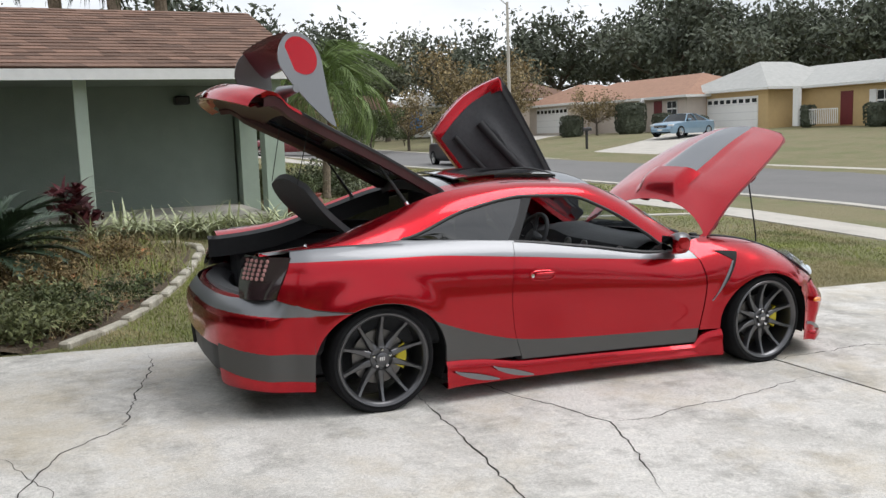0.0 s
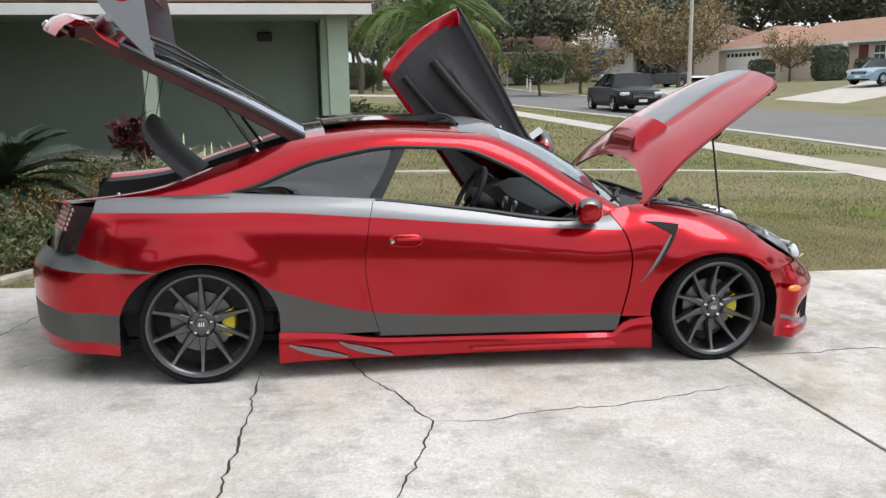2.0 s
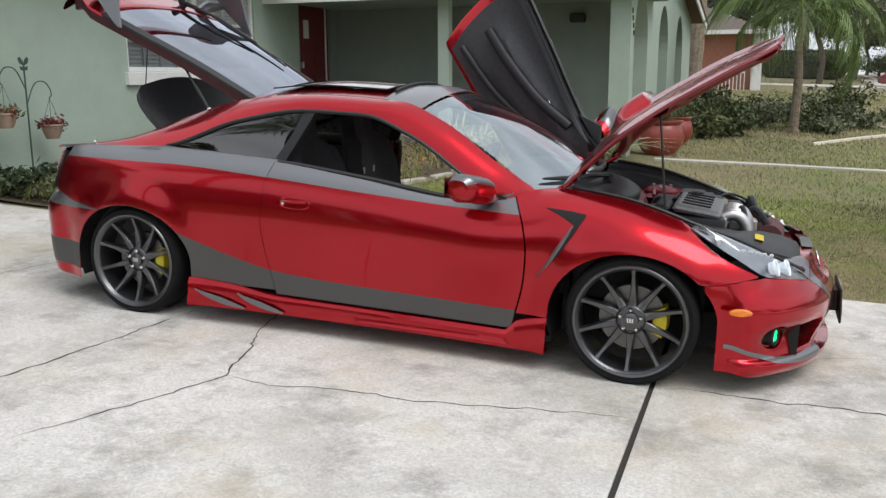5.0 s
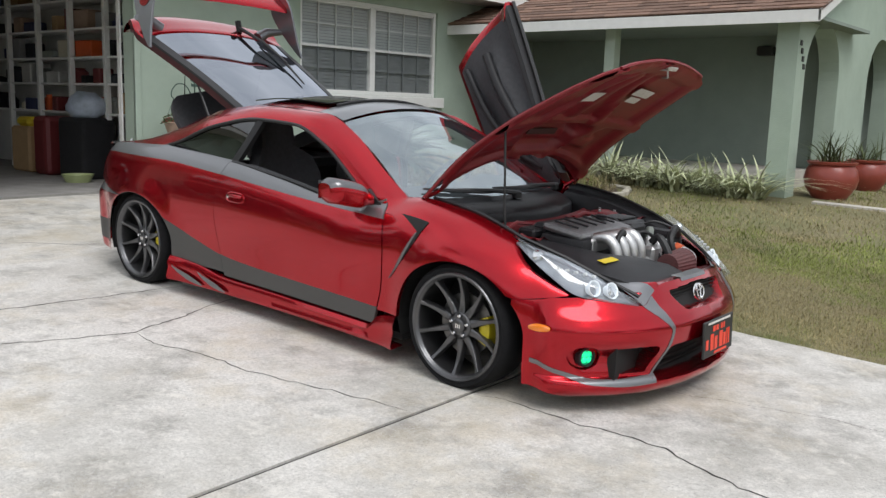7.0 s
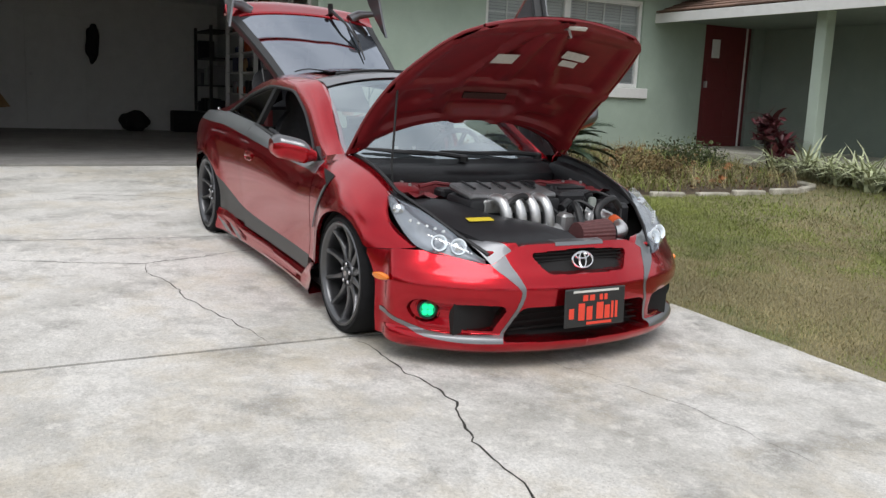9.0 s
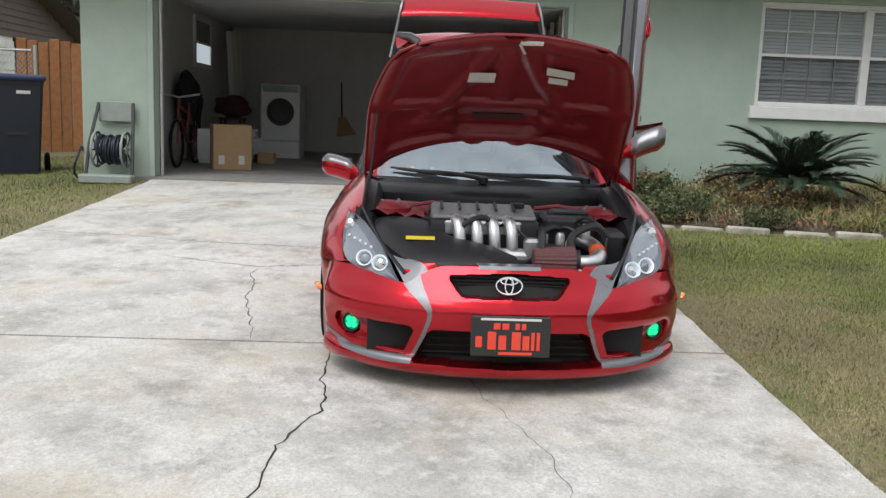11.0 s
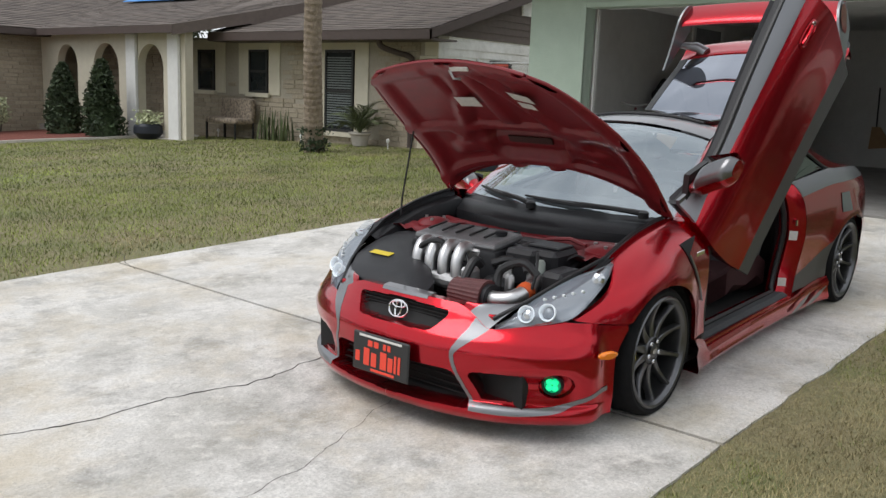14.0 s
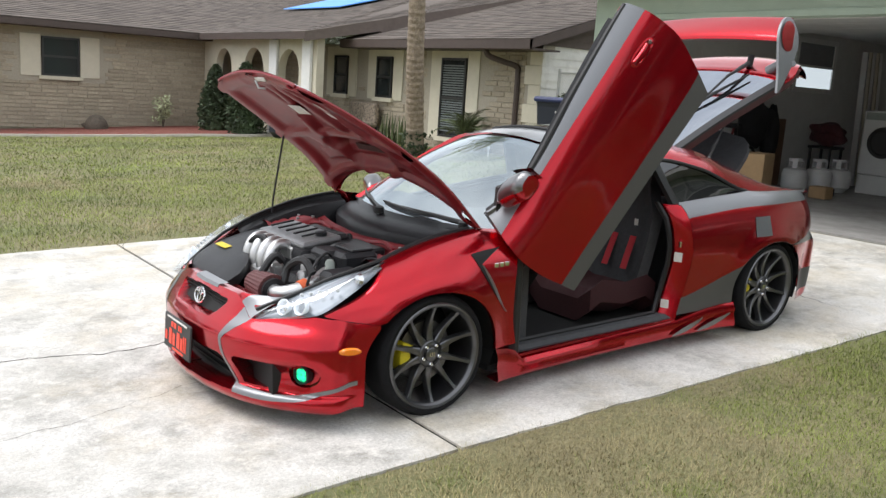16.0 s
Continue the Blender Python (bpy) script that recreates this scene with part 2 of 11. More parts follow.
def weathered_concrete():
    """Old drive slab: pale paste, fine grit and pits, soot-grey blotches and rusty yellow stains."""
    m = material("old_concrete", (0.62, 0.60, 0.565), 0.92, vary=0.22, scale=75, dirt=(0.31, 0.295, 0.26), dirt_scale=1.1, dirt_amount=0.8)
    N, L = m.node_tree.nodes, m.node_tree.links
    b = N["Principled BSDF"]
    tc = N.new("ShaderNodeTexCoord")
    src = b.inputs["Base Color"].links[0].from_socket
    def layer(src, scale, detail, lo, hi, amount, colour, kind="MIX"):
        n = N.new("ShaderNodeTexNoise")
        n.inputs["Scale"].default_value, n.inputs["Detail"].default_value, n.inputs["Roughness"].default_value = scale, detail, 0.72
        L.new(tc.outputs["Object"], n.inputs["Vector"])
        r = N.new("ShaderNodeMapRange")
        r.inputs["From Min"].default_value, r.inputs["From Max"].default_value, r.inputs["To Max"].default_value = lo, hi, amount
        L.new(n.outputs["Fac"], r.inputs["Value"])
        x = N.new("ShaderNodeMix")
        x.data_type, x.blend_type = "RGBA", kind
        L.new(r.outputs[0], x.inputs[0])
        L.new(src, x.inputs[6])
        x.inputs[7].default_value = (*colour, 1)
        return x.outputs[2], n
    src, _ = layer(src, 2.6, 9, 0.50, 0.66, 0.70, (0.22, 0.21, 0.19))
    src, _ = layer(src, 9.0, 8, 0.54, 0.68, 0.60, (0.76, 0.73, 0.67))
    src, _ = layer(src, 0.8, 9, 0.48, 0.66, 0.60, (0.50, 0.42, 0.29))
    src, _ = layer(src, 26, 7, 0.57, 0.70, 0.5, (0.31, 0.29, 0.255))
    src, _ = layer(src, 95, 4, 0.58, 0.68, 0.55, (0.74, 0.71, 0.66))
    src, grit = layer(src, 240, 3, 0.58, 0.70, 0.85, (0.13, 0.125, 0.115))
    L.new(src, b.inputs["Base Color"])
    bp = N.new("ShaderNodeBump")
    bp.inputs["Distance"].default_value = 0.006
    n = N.new("ShaderNodeTexNoise")
    n.inputs["Scale"].default_value, n.inputs["Detail"].default_value, n.inputs["Roughness"].default_value = 35, 8, 0.75
    L.new(tc.outputs["Object"], n.inputs["Vector"])
    L.new(n.outputs["Fac"], bp.inputs["Height"])
    L.new(bp.outputs[0], b.inputs["Normal"])
    return m


CONCRETE = weathered_concrete()
EDGING = material("mossy_concrete", (0.46, 0.43, 0.36), 0.95, vary=0.25, scale=30, bump=0.006, dirt=(0.13, 0.12, 0.08), dirt_scale=4, dirt_amount=0.9)
CONCRETE_PALE = material("pale_concrete", (0.50, 0.47, 0.42), 0.9, vary=0.10, scale=30, bump=0.003, dirt=(0.3, 0.28, 0.25), dirt_scale=1.5)
GARAGE_FLOOR = material("garage_slab", (0.30, 0.29, 0.275), 0.75, vary=0.15, scale=5, bump=0.001, dirt=(0.12, 0.11, 0.1), dirt_scale=1.2)
CRACK = material("crack_dirt", (0.035, 0.032, 0.027), 0.95, vary=0.3, scale=30)
LAWN = material("lawn_soil", (0.20, 0.175, 0.095), 0.95, vary=0.35, scale=30, bump=0.02, bump_scale=35, dirt=(0.12, 0.145, 0.05), dirt_scale=0.55, dirt_amount=0.9)
BLADE_GREEN = material("grass_green", (0.18, 0.21, 0.045), 0.7, vary=0.6, scale=0.8, island=0.45)
BLADE_STRAW = material("grass_straw", (0.30, 0.255, 0.13), 0.8, vary=0.3, scale=1.0, island=0.28)
MULCH = material("bed_soil", (0.10, 0.075, 0.05), 0.95, vary=0.45, scale=40, bump=0.02, bump_scale=40)
RED_MULCH = material("red_mulch", (0.17, 0.052, 0.036), 0.95, vary=0.5, scale=30, bump=0.02)
ASPHALT = material("asphalt", (0.17, 0.165, 0.16), 0.9, vary=0.12, scale=40, bump=0.003, dirt=(0.12, 0.12, 0.115), dirt_scale=0.3)
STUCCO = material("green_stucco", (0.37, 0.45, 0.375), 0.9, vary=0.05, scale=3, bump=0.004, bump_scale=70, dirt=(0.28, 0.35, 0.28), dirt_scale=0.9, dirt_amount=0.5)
# the same green stucco, darkened to put the porch shade into its colour
STUCCO_SHADED = material("shaded_green_stucco", (0.24, 0.285, 0.25), 0.9, vary=0.05, scale=3, bump=0.004, bump_scale=70)
STUCCO_PALE = material("pale_green_paint", (0.45, 0.53, 0.45), 0.85, vary=0.04, scale=4, bump=0.002, bump_scale=60)
WHITE = material("white_paint", (0.72, 0.72, 0.70), 0.6, vary=0.05, scale=8, bump=0.0008)
CREAM = material("cream_paint", (0.58, 0.54, 0.43), 0.7, vary=0.05, scale=6, bump=0.001)
SHINGLE = material("brown_shingle", (0.165, 0.098, 0.07), 0.95, vary=0.25, scale=50, bump=0.003, island=0.35)
SHINGLE_GREY = material("grey_brown_shingle", (0.115, 0.095, 0.082), 0.95, vary=0.2, scale=50, bump=0.003, island=0.25)
SHINGLE_PINK = material("tan_pink_shingle", (0.33, 0.19, 0.13), 0.95, vary=0.15, scale=3, bump=0.01, bump_scale=9)
SHINGLE_PALE = material("pale_grey_shingle", (0.42, 0.42, 0.40), 0.95, vary=0.1, scale=3, bump=0.01, bump_scale=9)
BRICK = material("tan_slump_brick", (0.36, 0.31, 0.235), 0.9, vary=0.15, scale=20, bump=0.004, island=0.14)
MORTAR = material("tan_mortar", (0.37, 0.335, 0.27), 0.95, vary=0.1, scale=20, bump=0.003)
SIDING = material("white_siding", (0.80, 0.79, 0.75), 0.65, vary=0.07, scale=6, bump=0.001, dirt=(0.45, 0.43, 0.37), dirt_scale=2)
SIDING_BROWN = material("brown_siding", (0.125, 0.098, 0.085), 0.8, vary=0.12, scale=8)
BROWN_TRIM = material("brown_trim", (0.07, 0.05, 0.043), 0.6, vary=0.1, scale=10)
FENCE = material("cedar_fence", (0.32, 0.135, 0.05), 0.8, vary=0.2, scale=12, each=0.12)
RED_DOOR = material("dark_red_door", (0.14, 0.02, 0.022), 0.5, vary=0.06, scale=6)
PANE = material("dark_pane", (0.02, 0.024, 0.026), 0.08, vary=0.1, scale=2)
BLIND = material("white_blind", (0.50, 0.51, 0.51), 0.6, vary=0.04, scale=5)
BLIND_DIM = material("dim_blind", (0.13, 0.15, 0.15), 0.6, vary=0.1, scale=6)
SCREEN = material("insect_screen", (0.24, 0.245, 0.25), 0.7, vary=0.1, scale=6)
GARAGE_WALL = material("garage_wall", (0.62, 0.62, 0.60), 0.85, vary=0.06, scale=4, bump=0.001)
SHELF_PAINT = material("shelf_paint", (0.75, 0.75, 0.73), 0.6, vary=0.06, scale=10)
BARK = material("palm_bark", (0.25, 0.20, 0.15), 0.95, vary=0.3, scale=14, bump=0.03, bump_scale=18)
BARK_DARK = material("dark_bark", (0.11, 0.09, 0.07), 0.95, vary=0.3, scale=14, bump=0.03, bump_scale=18)
LEAF_DARK = material("dark_leaf", (0.035, 0.055, 0.022), 0.7, vary=0.3, scale=1.5, island=0.5)
LEAF_MID = material("mid_leaf", (0.065, 0.085, 0.03), 0.7, vary=0.3, scale=1.5, island=0.5)
LEAF_WEED = material("weed_leaf", (0.115, 0.13, 0.052), 0.7, vary=0.35, scale=2.5, island=0.5)
LEAF_DRY = material("dry_leaf", (0.17, 0.12, 0.05), 0.8, vary=0.3, scale=1.5, island=0.5)
LEAF_BROWN = material("dead_leaf", (0.16, 0.085, 0.045), 0.85, vary=0.3, scale=3, island=0.5)
LEAF_PALM = material("palm_frond", (0.13, 0.19, 0.05), 0.55, vary=0.25, scale=3, island=0.35)
LEAF_SAGO = material("sago_frond", (0.036, 0.062, 0.034), 0.5, vary=0.2, scale=4, island=0.3)
LEAF_STRIPE = material("striped_leaf", (0.44, 0.47, 0.29), 0.6, vary=0.3, scale=4, island=0.45)
LEAF_RED = material("red_leaf", (0.09, 0.016, 0.022), 0.5, vary=0.3, scale=4, island=0.5)
TERRACOTTA = material("red_glazed_pot", (0.25, 0.05, 0.035), 0.3, vary=0.12, scale=8)
CLAY = material("clay_pot", (0.34, 0.24, 0.18), 0.8, vary=0.1, scale=20)
NAVY = material("navy_plastic", (0.010, 0.014, 0.024), 0.5, vary=0.1, scale=8)
LID_BLUE = material("blue_lid_plastic", (0.03, 0.04, 0.11), 0.45, vary=0.08, scale=8)
GREY_PLASTIC = material("grey_green_plastic", (0.28, 0.31, 0.28), 0.55, vary=0.08, scale=10)
GALV = material("galvanised_steel", (0.55, 0.55, 0.54), 0.4, metal=0.7, vary=0.08, scale=20)
IRON = material("dark_green_iron", (0.05, 0.09, 0.075), 0.5, metal=0.3, vary=0.1, scale=20)
CARD = material("cardboard", (0.40, 0.265, 0.14), 0.85, vary=0.07, scale=12)
WHITE_ENAMEL = material("white_enamel", (0.62, 0.62, 0.61), 0.35, vary=0.05, scale=5)
BLACK_SOFT = material("black_cloth", (0.012, 0.012, 0.014), 0.9, vary=0.2, scale=10)
CAR_BLUE = material("light_blue_car_paint", (0.22, 0.34, 0.45), 0.3, metal=0.3, vary=0.04, scale=4, coat=1.0)
CAR_BLACK = material("black_car_paint", (0.005, 0.0055, 0.007), 0.28, vary=0.05, scale=4, coat=0.0, spec=0.25)
CAR_DKRED = material("dark_red_car_paint", (0.16, 0.02, 0.025), 0.35, vary=0.05, scale=4, coat=1.0)
LAMP_CLEAR = material("lamp_glass", (0.6, 0.62, 0.63), 0.1, vary=0.05, scale=5)
SIGN_RED = material("sign_red", (0.50, 0.07, 0.04), 0.5, vary=0.05, scale=10)
SIGN_BLACK = material("sign_black", (0.02, 0.02, 0.02), 0.5, vary=0.05, scale=10)
TARP = material("blue_tarp", (0.08, 0.30, 0.75), 0.5, vary=0.08, scale=3, bump=0.01, bump_scale=5)
STUCCO_TAN = material("tan_stucco", (0.50, 0.36, 0.18), 0.9, vary=0.05, scale=3)
STUCCO_PINK = material("pink_white_stucco", (0.55, 0.48, 0.42), 0.9, vary=0.05, scale=3)
TYRE = material("tyre_rubber", (0.008, 0.008, 0.009), 0.8, vary=0.25, scale=30, bump=0.001, spec=0.2)
ORANGE = material("orange_plastic", (0.55, 0.09, 0.02), 0.5, vary=0.08, scale=10)

# ---- ground, drive, street ----
def axis_steps(lo, hi, mid_lo, mid_hi, fine, n):
    a = list(np.arange(mid_lo, mid_hi, fine))
    return [lo + (mid_lo - lo) * (1 - (1 - k / n) ** 2.2) for k in range(n)] + a + [mid_hi + (hi - mid_hi) * (k / n) ** 2.2 for k in range(n + 1)]


def drive_edge(x):
    return 1.27 - 0.075 * step(-2.5, 2.2, x)


bm = bmesh.new()
gx = axis_steps(-260, 300, -14, 14, 0.5, 14)
gy = axis_steps(-260, 320, -20, 34, 0.5, 14)
add_grid(bm, [[(x, y, G(x, y) - 0.014 + (0.006 * noise.noise((x * 0.9, y * 0.9, 0)) if abs(x) < 20 else 0)
                - (0.12 if -4.3 < x < 6.0 and -3.3 < y < 0.45 else 0) - (0.5 if x < -5.2 and -4.2 < y < 9.5 else 0)) for x in gx] for y in gy])
ground = one("ground", bm, LAWN, "patchy half-dry lawn reaching to the horizon", "ground", kind="structure", smooth=True)

# drive slabs with their joints
drive = thing("driveway", "old weathered concrete driveway with cracks and expansion joints", "driveway", kind="structure")


def slab(x0, x1, y0f, y1f, name="slab", mat=None, parent=None, lift=0.0, n=10, skew=(0.0, 0.0)):
    bm = bmesh.new()
    xs = [x0 + (x1 - x0) * k / n for k in range(n + 1)]
    rows = []
    for x in xs:
        y0 = y0f(x) if callable(y0f) else y0f
        y1 = y1f(x) if callable(y1f) else y1f
        k = skew[0] + (skew[1] - skew[0]) * (x - x0) / (x1 - x0)
        ys = [y0 + (y1 - y0) * j / 8 for j in range(9)]
        rows.append([(x + k * y, y, G(x + k * y, y) + lift) for y in ys])
    top = add_grid(bm, rows)
    r = bmesh.ops.extrude_face_region(bm, geom=list(bm.faces))
    bmesh.ops.translate(bm, verts=[v for v in r["geom"] if isinstance(v, bmesh.types.BMVert)], vec=(0, 0, -0.12))
    bmesh.ops.recalc_face_normals(bm, faces=list(bm.faces))
    return part(name, bm, mat or CONCRETE, parent)


rag = lambda s, y: (lambda x: y(x) + 0.018 * noise.noise((x * 3, s, 0)) + 0.01 * noise.noise((x * 11, s, 2)))
EDGE_L = rag(1.0, drive_edge)
EDGE_R = rag(5.0, lambda x: -3.57 - 0.008 * x)
JOINT = 1.415
slab(-4.8, JOINT - 0.012, EDGE_R, EDGE_L, parent=drive, n=60, skew=(0.0, 0.002))
slab(JOINT + 0.012, 6.5, EDGE_R, EDGE_L, parent=drive, n=50, skew=(0.002, 0.0))
bm = bmesh.new()
add_grid(bm, [[(x + 0.002 * y, y, G(x, y) - 0.010) for x in (JOINT - 0.014, JOINT + 0.014)] for y in np.linspace(-3.52, 1.16, 20)])
part("joint_filler", bm, CRACK, drive, "dark tar filler in the joint")


def crack(pts, w, seed):
    bm = bmesh.new()
    P = []
    for (a, b) in zip(pts[:-1], pts[1:]):
        k = max(2, int(math.dist(a, b) / 0.035))
        P += [(a[0] + (b[0] - a[0]) * i / k, a[1] + (b[1] - a[1]) * i / k) for i in range(k)]
    P.append(pts[-1])
    rows = []
    for i, (x, y) in enumerate(P):
        q = P[min(i + 1, len(P) - 1)]
        o = P[max(i - 1, 0)]
        d = Vector((q[0] - o[0], q[1] - o[1])).normalized()
        j = 0.022 * noise.noise((x * 9, y * 9, seed)) + 0.016 * noise.noise((x * 30, y * 30, seed))
        ww = w * (0.35 + 0.9 * abs(noise.noise((x * 8, y * 8, seed + 4)))) * min(1, 6 * i / len(P) + 0.2, 6 * (len(P) - 1 - i) / len(P) + 0.2)
        rows.append([(x - d.y * (j + s * ww), y + d.x * (j + s * ww), G(x - d.y * j, y + d.x * j) + 0.0012) for s in (-1, 1)])
    add_grid(bm, rows)
    return part("crack", bm, CRACK, drive)


for k, (pts, w) in enumerate([
    ([(-2.30, 1.0), (-2.30, 0.69), (-2.47, -0.02), (-2.55, -0.54), (-2.85, -0.84), (-2.99, -1.24), (-3.1, -1.7)], 0.010),
    ([(-1.02, -0.6), (-1.07, -1.0), (-1.10, -1.48), (-1.16, -1.87), (-1.2, -2.25), (-1.34, -2.6), (-1.5, -3.9)], 0.011),
    ([(-0.60, -0.5), (-0.53, -0.88), (-0.44, -1.08), (-0.32, -1.46), (-0.39, -1.68), (-0.52, -2.0), (-0.64, -2.3)], 0.009),
    ([(-0.32, -1.46), (-0.09, -1.49), (0.17, -1.41), (0.5, -1.40), (0.91, -1.31), (1.38, -1.21)], 0.0075),
    ([(1.44, -0.85), (1.57, -0.80), (1.89, -0.80), (2.28, -0.75), (2.66, -0.89), (2.99, -0.88), (3.3, -1.0), (4.2, -1.35)], 0.010),
    ([(-3.15, -0.69), (-2.89, -1.31), (-2.76, -2.12), (-2.7, -3.0)], 0.005),
    ([(1.44, -3.25), (1.38, -3.5), (1.2, -3.85)], 0.007),
    ([(1.5, -0.2), (2.1, -0.1), (2.7, 0.1), (3.3, 0.15)], 0.003),
    ([(-4.7, -2.0), (-4.2, -1.2), (-4.0, -0.2), (-4.1, 0.9)], 0.004),
]):
    crack(pts, w * 0.70, k * 3.7)

# street, pavement and the verge lines
def ribbon(name, centre, half, z, mat, label, kind="structure", thick=0.08, cat=None):
    bm = bmesh.new()
    P = curve_pts([(*far(x, y), 0) for x, y in centre], 60)
    rows = []
    for i, p in enumerate(P):
        d = (P[min(i + 1, 59)] - P[max(i - 1, 0)]).normalized()
        n = Vector((-d.y, d.x, 0))
        row = []
        for s in (-1, -0.5, 0, 0.5, 1):
            q = p + n * half * s
            row.append((q.x, q.y, G(q.x, q.y) + z))
        rows.append(row)
    add_grid(bm, rows)
    r = bmesh.ops.extrude_face_region(bm, geom=list(bm.faces))
    bmesh.ops.translate(bm, verts=[v for v in r["geom"] if isinstance(v, bmesh.types.BMVert)], vec=(0, 0, -thick))
    bmesh.ops.recalc_face_normals(bm, faces=list(bm.faces))
    return one(name, bm, mat, label, cat or name, kind=kind)


ROAD = [(17.5, -60), (16.2, -20), (15.6, 0), (15.2, 14), (14.0, 26), (12.5, 38), (12.0, 60), (14, 120)]
ribbon("road", ROAD, 4.3, 0.004, ASPHALT, "grey asphalt residential street with worn surface", cat="street")
for off in (-4.5, 4.5):
    ribbon("kerb", [(x + off, y) for x, y in ROAD], 0.2, 0.02, CONCRETE_PALE, "low pale concrete kerb along the street", thick=0.2)
ribbon("pavement", [(8.6, -60), (8.2, -10), (7.9, 4), (7.6, 9), (7.2, 18), (6.6, 34), (7, 60)], 0.55, 0.006, CONCRETE_PALE, "narrow pale concrete pavement across the lawns")
ribbon("garden_edging", [(0.4, 6.72), (2.2, 6.9), (4.2, 6.95), (7.3, 6.75)], 0.07, 0.008, CONCRETE_PALE, "thin pale concrete strip across the lawn", cat="edging")
ribbon("far_drive", [(17, 27.5), (22, 30.5), (27, 34), (33, 39.0), (38, 43)], 2.2, 0.0, CONCRETE_PALE, "pale concrete drive of the house opposite", cat="driveway")
ribbon("far_drive", [(16, 38), (22, 46), (30, 56), (35, 61)], 2.0, 0.0, CONCRETE_PALE, "pale concrete drive of the house opposite", cat="driveway")

# ---- the green house ----
FLOOR = 0.22
PORCH = 0.50                             # floor of the porch
WX = -4.97
house = thing("green_house", "single-storey pale green stucco house with an open garage and an arched porch", "house", kind="structure")


def wall(name, lo, hi, mat=None, parent=None, label=""):
    return boxed(name, lo, hi, mat or STUCCO, parent if parent is not None else house, label)


T = 0.2
GY0, GY1, GZ = -3.54, 1.365, 2.40        # garage opening
HY0 = -4.39                              # end of the house
WY0, WY1, WZ0, WZ1 = 3.70, 6.38, 1.335, 2.575   # window
DY0, DY1, DZ = 7.64, 8.68, 2.41          # red door
EAVE = 2.795
wall("wall", (WX - T, HY0, -0.3), (WX, GY0, EAVE))
wall("wall", (WX - T, GY0, GZ), (WX, GY1, EAVE))
wall("wall", (WX - T, GY1, -0.3), (WX, WY0, EAVE))
wall("wall", (WX - T, WY0, -0.3), (WX, WY1, WZ0))
wall("wall", (WX - T, WY0, WZ1), (WX, WY1, EAVE))
wall("wall", (WX - T, WY1, -0.3), (WX, DY0, EAVE))
# round the front door the wall colour carries the porch shade
wall("wall", (WX - T, DY0, DZ), (WX, DY1, EAVE), STUCCO_SHADED)
wall("wall", (WX - T, DY1, -0.3), (WX, 9.0, EAVE), STUCCO_SHADED)
wall("wall", (-13.0, HY0, -0.3), (WX - T, HY0 + T, EAVE), label="side wall of the garage")
wall("wall", (-13.2, HY0, -0.3), (-13.0, 9.2, EAVE), GARAGE_WALL)
# garage inside
wall("garage_wall", (-12.9, 2.15, FLOOR), (WX - T, 2.3, 2.7), GARAGE_WALL)
wall("garage_wall", (-13.0, HY0 + T + 0.002, FLOOR), (WX - T - 0.01, HY0 + T + 0.03, 2.7), GARAGE_WALL)
wall("garage_wall", (-12.56, HY0 + T + 0.04, FLOOR), (-12.5, 2.1, 2.7), GARAGE_WALL)
boxed("garage_floor", (-12.95, HY0 + 0.2, FLOOR - 0.15), (WX + 0.06, 2.2, FLOOR), GARAGE_FLOOR, house)
c_ob = boxed("ceiling", (-13.0, HY0 + 0.1, 2.66), (WX - T - 0.005, 9.2, 2.72), GARAGE_WALL)
tagged(c_ob, "plain dim garage ceiling of painted board", "ceiling", kind="structure")
# frame round the garage opening
frame_g = thing("garage_door_frame", "grey-green painted wooden frame round the open garage doorway", "door frame", kind="structure")
for lo, hi in (((WX - 0.02, GY0 - 0.07, FLOOR), (WX + 0.025, GY0, GZ + 0.07)), ((WX - 0.02, GY1, FLOOR), (WX + 0.025, GY1 + 0.07, GZ + 0.07)),
               ((WX - 0.02, GY0, GZ), (WX + 0.025, GY1, GZ + 0.07))):
    boxed("frame_board", lo, hi, STUCCO, frame_g, bevel=0.006)
for y in (GY0, GY1 - 0.02):
    boxed("track", (WX - 0.3, y, FLOOR), (WX - 0.24, y + 0.02, GZ), WHITE, frame_g)
# the raised door lies under the ceiling
g_door = thing("garage_door", "white sectional garage door rolled up under the ceiling", "garage door", kind="structure")
for k in range(4):
    boxed("door_panel", (WX - 0.55 - 0.62 * (k + 1) + 0.01, GY0 + 0.03, 2.50), (WX - 0.55 - 0.62 * k, GY1 - 0.03, 2.54), GARAGE_WALL, g_door, bevel=0.008)
boxed("bottom_rail", (WX - 0.5, GY0 + 0.03, 2.42), (WX - 0.44, GY1 - 0.03, 2.47), WHITE, g_door)


